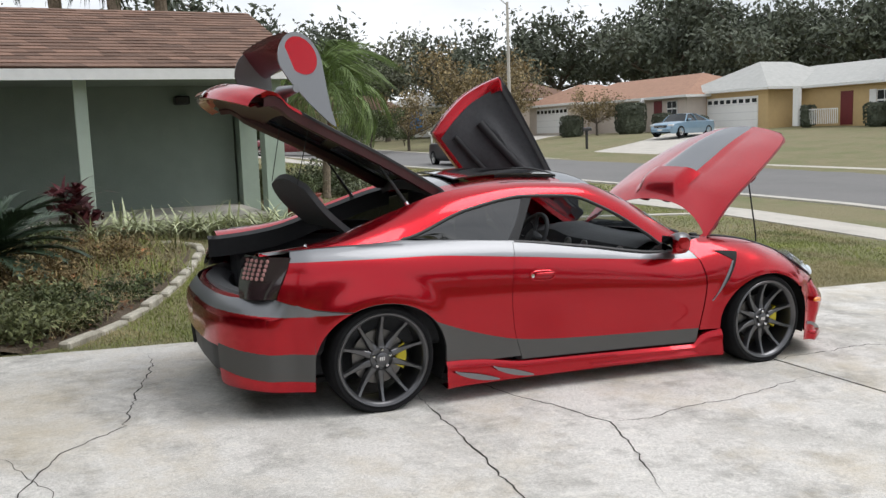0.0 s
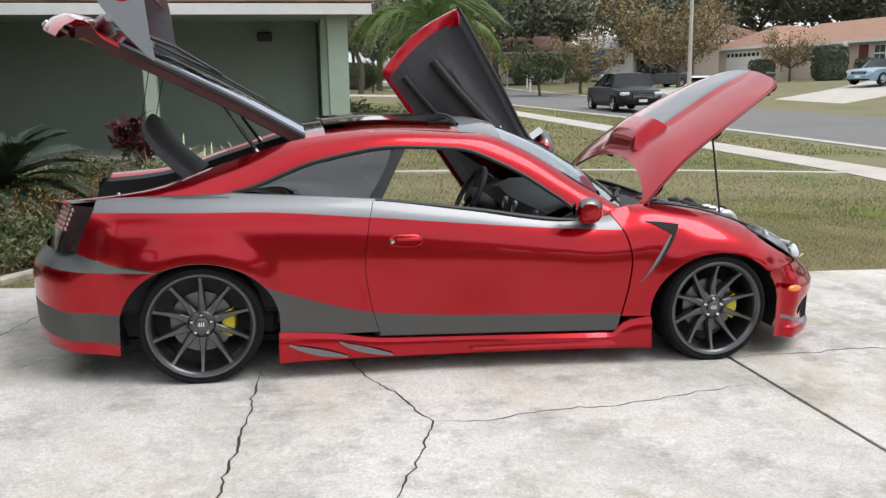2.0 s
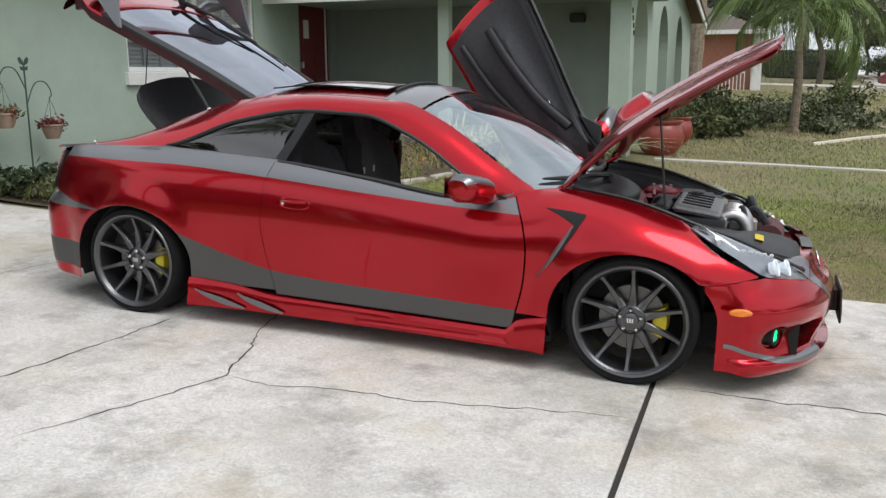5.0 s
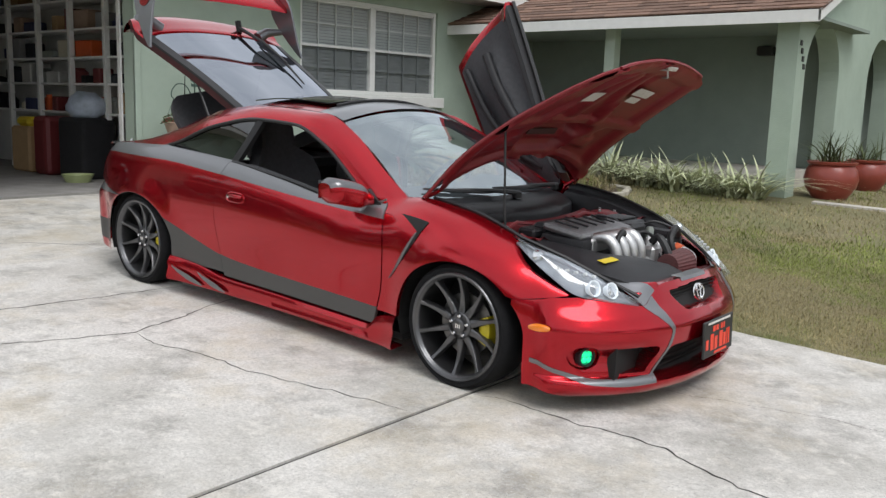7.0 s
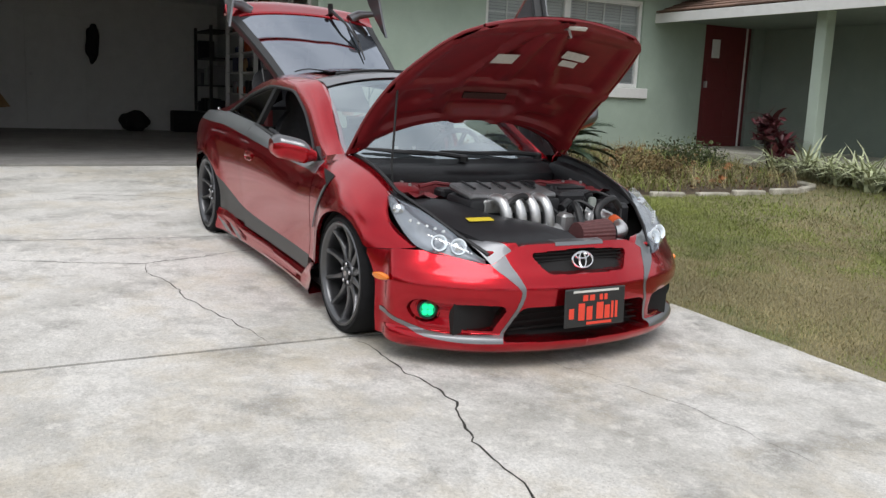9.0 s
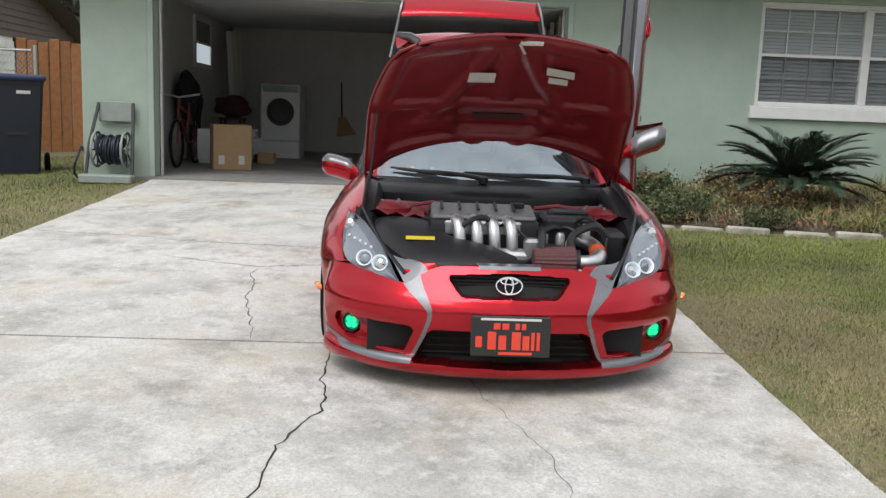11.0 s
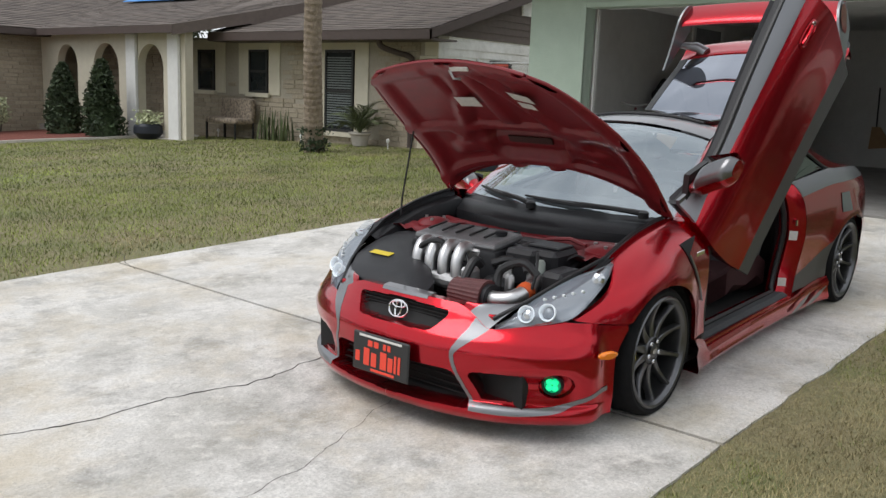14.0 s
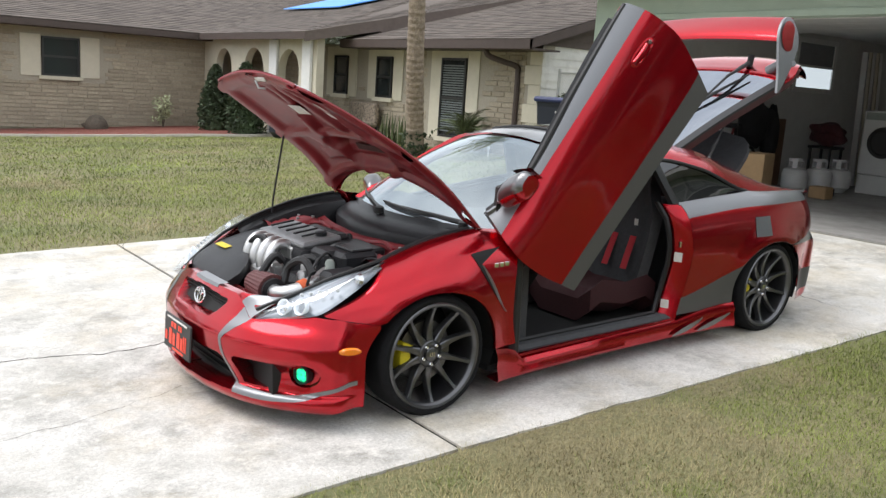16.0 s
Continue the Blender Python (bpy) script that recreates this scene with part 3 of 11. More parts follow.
def window(name, wx, y0, y1, z0, z1, cols, rows, label, split=True, sill=True):
    w = thing(name, label, "window", kind="structure")
    fr = 0.055
    for lo, hi in (((wx - 0.1, y0, z0), (wx - 0.03, y0 + fr, z1)), ((wx - 0.1, y1 - fr, z0), (wx - 0.03, y1, z1)),
                   ((wx - 0.1, y0 + fr, z0), (wx - 0.03, y1 - fr, z0 + fr)), ((wx - 0.1, y0 + fr, z1 - fr), (wx - 0.03, y1 - fr, z1)),
                   ((wx - 0.1, (y0 + y1) / 2 - 0.05, z0 + fr), (wx - 0.025, (y0 + y1) / 2 + 0.05, z1 - fr))):
        boxed("window_frame", lo, hi, WHITE, w, bevel=0.004)
    if sill:
        boxed("window_sill", (wx - 0.1, y0 - 0.06, z0 - 0.15), (wx + 0.05, y1 + 0.15, z0 - 0.002), WHITE, w, bevel=0.006)
    for a, b in ((y0 + fr, (y0 + y1) / 2 - 0.05), ((y0 + y1) / 2 + 0.05, y1 - fr)):
        zm = (z0 + z1) / 2
        for za, zb, mat in ((z0 + fr, zm, SCREEN), (zm, z1 - fr, BLIND)):
            bm = bmesh.new()
            if mat is BLIND:
                for k in range(14):
                    z = za + (zb - za) * k / 14
                    add_box(bm, (wx - 0.096, a, z), (wx - 0.09, b, z + (zb - za) / 14 - 0.006))
                part("blind", bm, BLIND, w, "white slatted blind behind the pane")
            else:
                for k in range(12):
                    z = za + (zb - za) * k / 12
                    add_box(bm, (wx - 0.096, a, z), (wx - 0.09, b, z + (zb - za) / 12 - 0.008))
                part("screen", bm, SCREEN, w, "dark insect screen")
            boxed("muntin", (wx - 0.075, a, zb - 0.02), (wx - 0.045, b, zb + 0.012), WHITE, w)
            for k in range(1, cols):
                y = a + (b - a) * k / cols
                boxed("muntin", (wx - 0.075, y - 0.008, za), (wx - 0.06, y + 0.008, zb - 0.02), WHITE if mat is BLIND else SCREEN, w)
            for k in range(1, rows):
                z = za + (zb - za) * k / rows
                boxed("muntin", (wx - 0.0745, a, z - 0.008), (wx - 0.0605, b, z + 0.008), WHITE if mat is BLIND else SCREEN, w)
            bm = bmesh.new()
            bm.faces.new([bm.verts.new(q) for q in ((wx - 0.056, a, za), (wx - 0.056, b, za), (wx - 0.056, b, zb), (wx - 0.056, a, zb))])
            face_to(bm, (1, 0, 0))
            pane = part("pane", bm, WINDOW_GLASS, w)
            pane.visible_shadow = False
    return w


WINDOW_GLASS = glass("window_glass", (0.85, 0.88, 0.88))
window("window_1", WX, WY0, WY1, WZ0, WZ1, 4, 2, "white double-hung window with grids, blinds above and screens below")
boxed("window_back", (WX - 0.35, WY0 - 0.1, WZ0 - 0.1), (WX - 0.205, WY1 + 0.1, WZ1 + 0.1), SCREEN, house)

# front door in the porch
door = thing("door_1", "dark red panelled front door with a small pane, closed", "door", kind="structure")
boxed("door_leaf", (WX - 0.09, DY0 + 0.02, PORCH), (WX - 0.04, DY1 - 0.02, DZ - 0.02), RED_DOOR, door, bevel=0.004)
for y0, y1, z0, z1 in ((0.12, 0.42, 0.15, 0.75), (0.55, 0.85, 0.15, 0.75), (0.12, 0.42, 0.9, 1.3), (0.55, 0.85, 0.9, 1.3)):
    boxed("door_panel", (WX - 0.04, DY0 + y0, PORCH + z0), (WX - 0.028, DY0 + y1, PORCH + z1), RED_DOOR, door, bevel=0.008)
boxed("pane", (WX - 0.04, DY0 + 0.20, 1.86), (WX - 0.03, DY0 + 0.36, 2.14), WHITE, door, "small pale pane")
boxed("door_edge", (WX - 0.04, DY1 - 0.13, PORCH), (WX - 0.025, DY1 - 0.10, DZ - 0.02), WHITE, door, "pale weather strip")
boxed("handle", (WX - 0.04, DY0 + 0.08, 1.4), (WX + 0.01, DY0 + 0.12, 1.5), GALV, door, bevel=0.006)

# porch: slab, back wall, post, arches
PY = 6.64
boxed("porch_slab", (WX, 6.84, -0.2), (-0.12, 8.95, PORCH), CONCRETE_PALE, house)
boxed("wall", (WX, 8.95, -0.3), (-0.14, 9.15, 2.75), STUCCO_SHADED, house)
post = boxed("porch_post", (-2.47, 7.0, PORCH - 0.12), (-2.31, 7.16, 2.34), STUCCO_PALE, house, "square painted wooden post", bevel=0.008)


def arch_wall(x0, x1, y0, y1, z0, z1, arches):
    """A wall along y with round-headed openings (y centre, half width, springing height)."""
    bm = bmesh.new()
    spans, at = [], y0
    for yc, hw, zs in arches:
        spans.append((at, yc - hw))
        at = yc + hw
    spans.append((at, y1))
    for a, b in spans:
        add_box(bm, (x0, a, z0), (x1, b, z1))
    for yc, hw, zs in arches:
        n = 18
        for k in range(n):
            a0, a1 = math.pi * k / n, math.pi * (k + 1) / n
            pts = [(yc - hw * math.cos(a), zs + hw * math.sin(a)) for a in (a0, a1)]
            v = [bm.verts.new((x, y, z)) for x in (x0, x1) for y, z in ((pts[0][0], z1), (pts[1][0], z1), pts[1], pts[0])]
            for q in ((0, 1, 2, 3), (7, 6, 5, 4), (3, 2, 6, 7), (1, 0, 4, 5)):
                bm.faces.new([v[i] for i in q])
    bmesh.ops.recalc_face_normals(bm, faces=list(bm.faces))
    return bm


ARCHES = [(7.95, 0.70, 1.70), (10.75, 0.70, 1.70), (13.55, 0.70, 1.70)]
part("arch_wall", arch_wall(-0.10, 0.16, 6.93, 16.2, -0.3, 2.50, ARCHES), STUCCO, house, "pale green wall with round arches")
boxed("wall", (-1.0, 9.16, -0.3), (-0.8, 16.2, 2.34), STUCCO_SHADED, house)
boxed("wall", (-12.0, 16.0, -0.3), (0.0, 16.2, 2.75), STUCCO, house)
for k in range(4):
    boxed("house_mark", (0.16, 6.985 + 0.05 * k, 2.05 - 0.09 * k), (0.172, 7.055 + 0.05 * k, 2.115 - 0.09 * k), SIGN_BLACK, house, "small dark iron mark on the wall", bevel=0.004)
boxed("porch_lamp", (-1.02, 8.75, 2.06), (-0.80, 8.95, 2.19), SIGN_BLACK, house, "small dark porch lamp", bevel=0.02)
boxed("porch_ceiling", (WX, PY - 0.0, 2.345), (0.38, 9.1, 2.385), STUCCO_SHADED, house)


def shingle_roof(corners, courses, tab, mat, name, parent, seed=1, lift=0.012):
    """Courses of lapped tabs between an eave (a, b) and a ridge (d, c)."""
    a, b, c, d = [Vector(p) for p in corners]
    n = (b - a).cross(d - a).normalized()
    if n.z < 0:
        n = -n
    rng = random.Random(seed)
    V, F = [], []
    base = len(V)
    V += [a - n * 0.02, b - n * 0.02, c - n * 0.02, d - n * 0.02]
    F.append((0, 1, 2, 3))
    for i in range(courses):
        t0, t1 = i / courses, min(1.0, (i + 1.15) / courses)
        l0, r0, l1, r1 = a.lerp(d, t0), b.lerp(c, t0), a.lerp(d, t1), b.lerp(c, t1)
        w = (r0 - l0).length
        k = max(1, int(w / tab))
        u = -rng.random() / k
        while u < 1:
            u2 = u + (0.7 + 0.6 * rng.random()) / k
            s, e = max(u, 0), min(u2, 1)
            if e > s:
                h = lift * (0.7 + 0.6 * rng.random())
                q = len(V)
                V += [l0.lerp(r0, s) + n * h, l0.lerp(r0, e) + n * h, l1.lerp(r1, e), l1.lerp(r1, s), l0.lerp(r0, s) - n * 0.005, l0.lerp(r0, e) - n * 0.005]
                F += [(q, q + 1, q + 2, q + 3), (q + 4, q + 5, q + 1, q)]
            u = u2
    me = bpy.data.meshes.new(name)
    me.from_pydata(V, [], F)
    me.materials.append(mat)
    ob = new(name, me)
    ob.parent = parent
    return tagged(ob, kind="stuff")


roof = thing("house_roof", "brown asphalt shingle roof with white fascia boards", "roof", kind="structure")
EX = -4.34
shingle_roof([(EX, -4.86, 2.90), (EX, 8.2, 2.90), (EX - 4.6, 8.2, 4.3), (EX - 4.6, -4.86, 4.3)], 26, 0.3, SHINGLE, "shingles", roof, 1)
boxed("fascia", (EX - 0.03, -4.86, 2.775), (EX, 8.2, 2.885), WHITE, roof)
boxed("soffit", (WX - 0.02, -4.86, 2.79), (EX - 0.03, 8.2, 2.83), WHITE, roof)
boxed("gable_wall", (-13.2, HY0 - 0.02, EAVE), (EX - 0.5, HY0, 2.95), STUCCO, roof)
# porch roof with its hip
PF0, PF1 = 2.285, 2.42
shingle_roof([(-5.25, PY - 0.02, PF1 + 0.02), (0.50, PY - 0.02, PF1 + 0.02), (0.36, 9.75, 3.575), (-7.6, 9.75, 3.575)], 20, 0.3, SHINGLE, "shingles", roof, 2)
shingle_roof([(-7.6, 16.6, PF1 + 0.02), (0.50, 16.6, PF1 + 0.02), (0.36, 9.75, 3.57), (-7.6, 9.75, 3.57)], 26, 0.3, SHINGLE, "shingles", roof, 3)
bm = bmesh.new()
add_prism(bm, [(6.95, 2.495), (16.15, 2.495), (9.75, 3.53)], -0.02, 0.157, "x")
part("gable_wall", bm, STUCCO, roof, "pale green gable over the arches")
boxed("fascia", (-5.0, PY - 0.03, PF0), (0.45, PY, PF1), WHITE, roof)
for y0, y1 in ((PY - 0.03, 9.75), (16.6, 9.75)):
    bm = bmesh.new()
    add_grid(bm, [[(x0 + dx, y, z + dz) for dx, dz in ((0, 0), (-0.03, 0), (-0.03, 0.13), (0, 0.13))] for x0, y, z in ((0.48, y0, PF0), (0.34, y1, 3.435))], close_u=True)
    bmesh.ops.recalc_face_normals(bm, faces=list(bm.faces))
    part("rake_board", bm, WHITE, roof, "white rake board up the gable")

# ---- the red coupe; built in its own axes: x to the nose, y to its left, z up from the tyre's foot ----
def car_paint(name, color, metal=0.55, rough=0.32, flake=0.06):
    m = material(name, color, rough, metal=metal, vary=flake, scale=900, coat=1.0)
    b = m.node_tree.nodes["Principled BSDF"]
    b.inputs["Coat Roughness"].default_value = 0.035
    b.inputs["Coat IOR"].default_value = 1.42
    b.inputs["Coat Weight"].default_value = 0.8
    return m


RED = car_paint("candy_red_paint", (0.42, 0.003, 0.012), 0.87, 0.23)
GREY = car_paint("gunmetal_grey_paint", (0.20, 0.205, 0.215), 0.8, 0.45)
GREY.node_tree.nodes["Principled BSDF"].inputs["Coat Weight"].default_value = 0.7
GREY_MATT = material("matt_grey_paint", (0.085, 0.083, 0.08), 0.5, metal=0.3, vary=0.05, scale=500)
BLACK_TRIM = material("black_trim", (0.012, 0.012, 0.013), 0.5, vary=0.15, scale=30)
BLACK_PLASTIC = material("black_plastic", (0.018, 0.018, 0.02), 0.45, vary=0.15, scale=25, bump=0.0006, bump_scale=300, spec=0.3)
BLACK_HOLE = material("dark_cavity", (0.006, 0.006, 0.006), 0.8, vary=0.2, scale=20)
INTERIOR = material("black_interior", (0.045, 0.046, 0.05), 0.75, vary=0.2, scale=40, bump=0.0008, bump_scale=250)
SEAT_RED = material("red_seat_cloth", (0.035, 0.006, 0.008), 0.85, vary=0.2, scale=60, bump=0.001, bump_scale=400)
HARNESS = material("red_webbing", (0.45, 0.02, 0.03), 0.7, vary=0.1, scale=80)
GUNMETAL = material("gunmetal_alloy", (0.13, 0.13, 0.135), 0.3, metal=0.85, vary=0.05, scale=40)
DISC = material("brake_disc_steel", (0.16, 0.155, 0.15), 0.35, metal=0.9, vary=0.12, scale=30)
CALIPER = material("yellow_caliper", (0.55, 0.45, 0.02), 0.4, vary=0.06, scale=20)
CHROME = material("chrome", (0.75, 0.75, 0.76), 0.08, metal=1.0, vary=0.03, scale=20)
ALU = material("brushed_aluminium", (0.60, 0.60, 0.60), 0.40, metal=0.95, vary=0.08, scale=30, bump=0.0004)
ALU_CAST = material("cast_aluminium", (0.42, 0.42, 0.42), 0.4, metal=0.8, vary=0.12, scale=40, bump=0.001, bump_scale=200)
FILTER = material("filter_gauze", (0.10, 0.035, 0.035), 0.7, vary=0.2, scale=60)
YELLOW = material("yellow_label", (0.65, 0.50, 0.03), 0.6, vary=0.05, scale=30)
LABEL_WHITE = material("white_label", (0.62, 0.60, 0.56), 0.6, vary=0.08, scale=60)
AMBER = material("amber_lens", (0.75, 0.20, 0.01), 0.2, vary=0.08, scale=60, coat=1.0)
LAMP_BOWL = material("grey_lamp_bowl", (0.22, 0.24, 0.27), 0.35, metal=0.25, vary=0.08, scale=20)
TAIL_DARK = material("smoked_tail_lens", (0.028, 0.016, 0.018), 0.15, vary=0.1, scale=20, coat=1.0)
GREEN_LED = glow("green_lamp", (0.01, 0.80, 0.30), 0.9)
GREEN_LENS = glow("green_lens", (0.004, 0.30, 0.13), 0.55)
RING_LED = glow("white_ring_lamp", (0.75, 0.80, 0.85), 0.2)
PLATE_RED = material("plate_red", (0.75, 0.06, 0.03), 0.5, vary=0.05, scale=30)
GLASS_WS = glass("windscreen_glass", (0.84, 0.89, 0.90), ior=3.9, sheen=(0.86, 0.95, 1.0))
GLASS_DARK = glass("smoked_glass", (0.035, 0.037, 0.04), ior=2.0)
GLASS_LAMP = glass("lamp_cover", (0.90, 0.92, 0.93), ior=2.1)

car = thing("sports_coupe", "lowered candy-red coupe with bonnet, hatch and scissor door raised", "car", m=TILT)

HUB_X, HUB_Z, TYRE_R, RIM_R = 1.30, 0.280, 0.290, 0.242
# half width of the body at its widest, by length
WIDTH = [(-2.12, 0.60), (-2.02, 0.68), (-1.9, 0.745), (-1.83, 0.780), (-1.65, 0.838), (-1.3, 0.862), (-0.95, 0.845), (-0.5, 0.826), (0.0, 0.822), (0.5, 0.828), (0.9, 0.842), (1.3, 0.858), (1.55, 0.852), (1.7, 0.825), (1.85, 0.76), (2.0, 0.64)]
# top line of the side panels (belt line, then wing top)
TOPL = [(-2.05, 0.80), (-1.9, 0.845), (-1.5, 0.868), (-1.1, 0.873), (-0.5, 0.845), (0.0, 0.795), (0.55, 0.735), (0.75, 0.765), (0.95, 0.812), (1.2, 0.786), (1.45, 0.720), (1.6, 0.66), (1.8, 0.55)]
ROLL = [(-2.0, 0.10), (-1.2, 0.105), (-0.5, 0.085), (0.4, 0.075), (0.7, 0.12), (0.95, 0.165), (1.3, 0.175), (1.6, 0.16), (1.85, 0.1)]


def side_y(x, z):
    d = max(0.0, sm(x, TOPL) - z)
    y = sm(x, WIDTH) - sm(x, ROLL) * math.exp(-(d / 0.075)) - 0.024 * step(0.60, 0.30, z)
    r = 0.0
    for hx in (HUB_X, -HUB_X):                 # flares round the wheels
        q = math.hypot(x - hx, z - 0.28)
        r += 0.020 * step(0.46, 0.32, q)
    return y + r


def panel(name, side, s_list, xl, xr, bands, mats, parent, label="", thick=0.012, x_ref=None):
    """A skin between two edges xl(z) and xr(z); bands: heights by x from the bottom up, each with its rows and paint."""
    bm = bmesh.new()
    cols = []
    paint = []
    for s in s_list:
        xref = x_ref(s) if x_ref else xl(0.5) + (xr(0.5) - xl(0.5)) * s
        col = []
        for b, (z0f, z1f, rows, mi) in enumerate(bands):
            z0, z1 = z0f(xref), z1f(xref)
            for r in range(rows + (1 if b == len(bands) - 1 else 0)):
                z = z0 + (z1 - z0) * r / rows
                x = xl(z) + (xr(z) - xl(z)) * s
                if x_ref:
                    x = xref + (xl(z) - x_ref(0)) * max(0, 1 - s / 0.16) ** 1.5 + (xr(z) - x_ref(1)) * max(0, 1 - (1 - s) / 0.28) ** 1.5
                col.append((x, side * side_y(x, z), z))
        cols.append(col)
    for z0f, z1f, rows, mi in bands:
        paint += [mi] * rows
    vs = add_grid(bm, cols, lambda i, j: paint[j])
    skin(bm, side, thick)
    return part(name, bm, mats, parent, label, smooth=True)


def skin(bm, side, thick):
    """Gives a skin its thickness, inwards."""
    fs = list(bm.faces)
    bmesh.ops.recalc_face_normals(bm, faces=fs)
    n = sum((f.normal * f.calc_area() for f in fs), Vector())
    if n.y * side < 0:
        bmesh.ops.reverse_faces(bm, faces=fs)
    rim = [e for e in bm.edges if e.is_boundary]
    r = bmesh.ops.extrude_edge_only(bm, edges=rim)
    bmesh.ops.translate(bm, verts=[v for v in r["geom"] if isinstance(v, bmesh.types.BMVert)], vec=(0, -side * thick, 0))
    bmesh.ops.recalc_face_normals(bm, faces=[f for f in bm.faces])
    n = sum((f.normal * f.calc_area() for f in bm.faces), Vector())
    if n.y * side < 0:
        bmesh.ops.reverse_faces(bm, faces=list(bm.faces))


lin = lambda n: [k / n for k in range(n + 1)]
XFD = lambda z: sm(z, [(0.15, 0.765), (0.25, 0.785), (0.40, 0.815), (0.53, 0.823), (0.65, 0.80), (0.77, 0.735), (0.82, 0.70)])     # door's front edge
XRD = lambda z: sm(z, [(0.17, -0.45), (0.25, -0.475), (0.40, -0.515), (0.56, -0.535), (0.72, -0.52), (0.86, -0.488)])              # door's rear edge


def arch_z(x, hx, r, cz=0.27, flat=0.20):
    d = abs(x - hx)
    return 0.28 + 0.30 * math.sqrt(1 - (d / r) ** 2) if d < r else -9


def belt(x):
    return sm(x, TOPL)


GREY_TOP = lambda x: sm(x, [(-1.95, 0.80), (-1.5, 0.806), (-1.1, 0.806), (-0.5, 0.772), (0.0, 0.737), (0.6, 0.700), (0.75, 0.695)])
GREY_LOW = lambda x: sm(x, [(-1.3, 0.56), (-1.05, 0.475), (-0.8, 0.385), (-0.45, 0.300), (0.0, 0.278), (0.8, 0.262)])


def wheel_arch_list(hx, r, a, b, n_arc=26):
    """Stations from a to b that follow the wheel opening closely."""
    xs = [a] if a < hx - r else []
    xs += [hx - r * math.cos(math.pi * k / n_arc) for k in range(n_arc + 1)]
    if b > hx + r:
        xs += [hx + r + (b - hx - r) * k / 6 for k in range(1, 7)]
    if a < hx - r:
        xs = [a + (hx - r - a) * k / 6 for k in range(6)] + xs[1:]
    return [x for x in xs if a - 1e-6 <= x <= b + 1e-6]


MATS = [RED, GREY, GREY_MATT, BLACK_TRIM]
FA, RA = 0.362, 0.362      # radii of the wheel openings


def part_door_skin(side, parent, name, label):
    xl, xr = (lambda z: XRD(z) + 0.0015), (lambda z: XFD(z) - 0.004)
    bot = lambda x: sm(x, [(-0.5, 0.190), (0.8, 0.176)])
    bands = [(bot, GREY_LOW, 4, 2), (GREY_LOW, GREY_TOP, 14, 0), (GREY_TOP, belt, 5, 1)]
    return panel(name, side, lin(36), xl, xr, bands, MATS, parent, label, thick=0.02)


JOINT_R = lambda x: sm(x, [(-1.9, 0.630), (-1.83, 0.622), (-1.746, 0.592), (-1.645, 0.562), (-1.478, 0.541)])      # seam of quarter and rear bumper


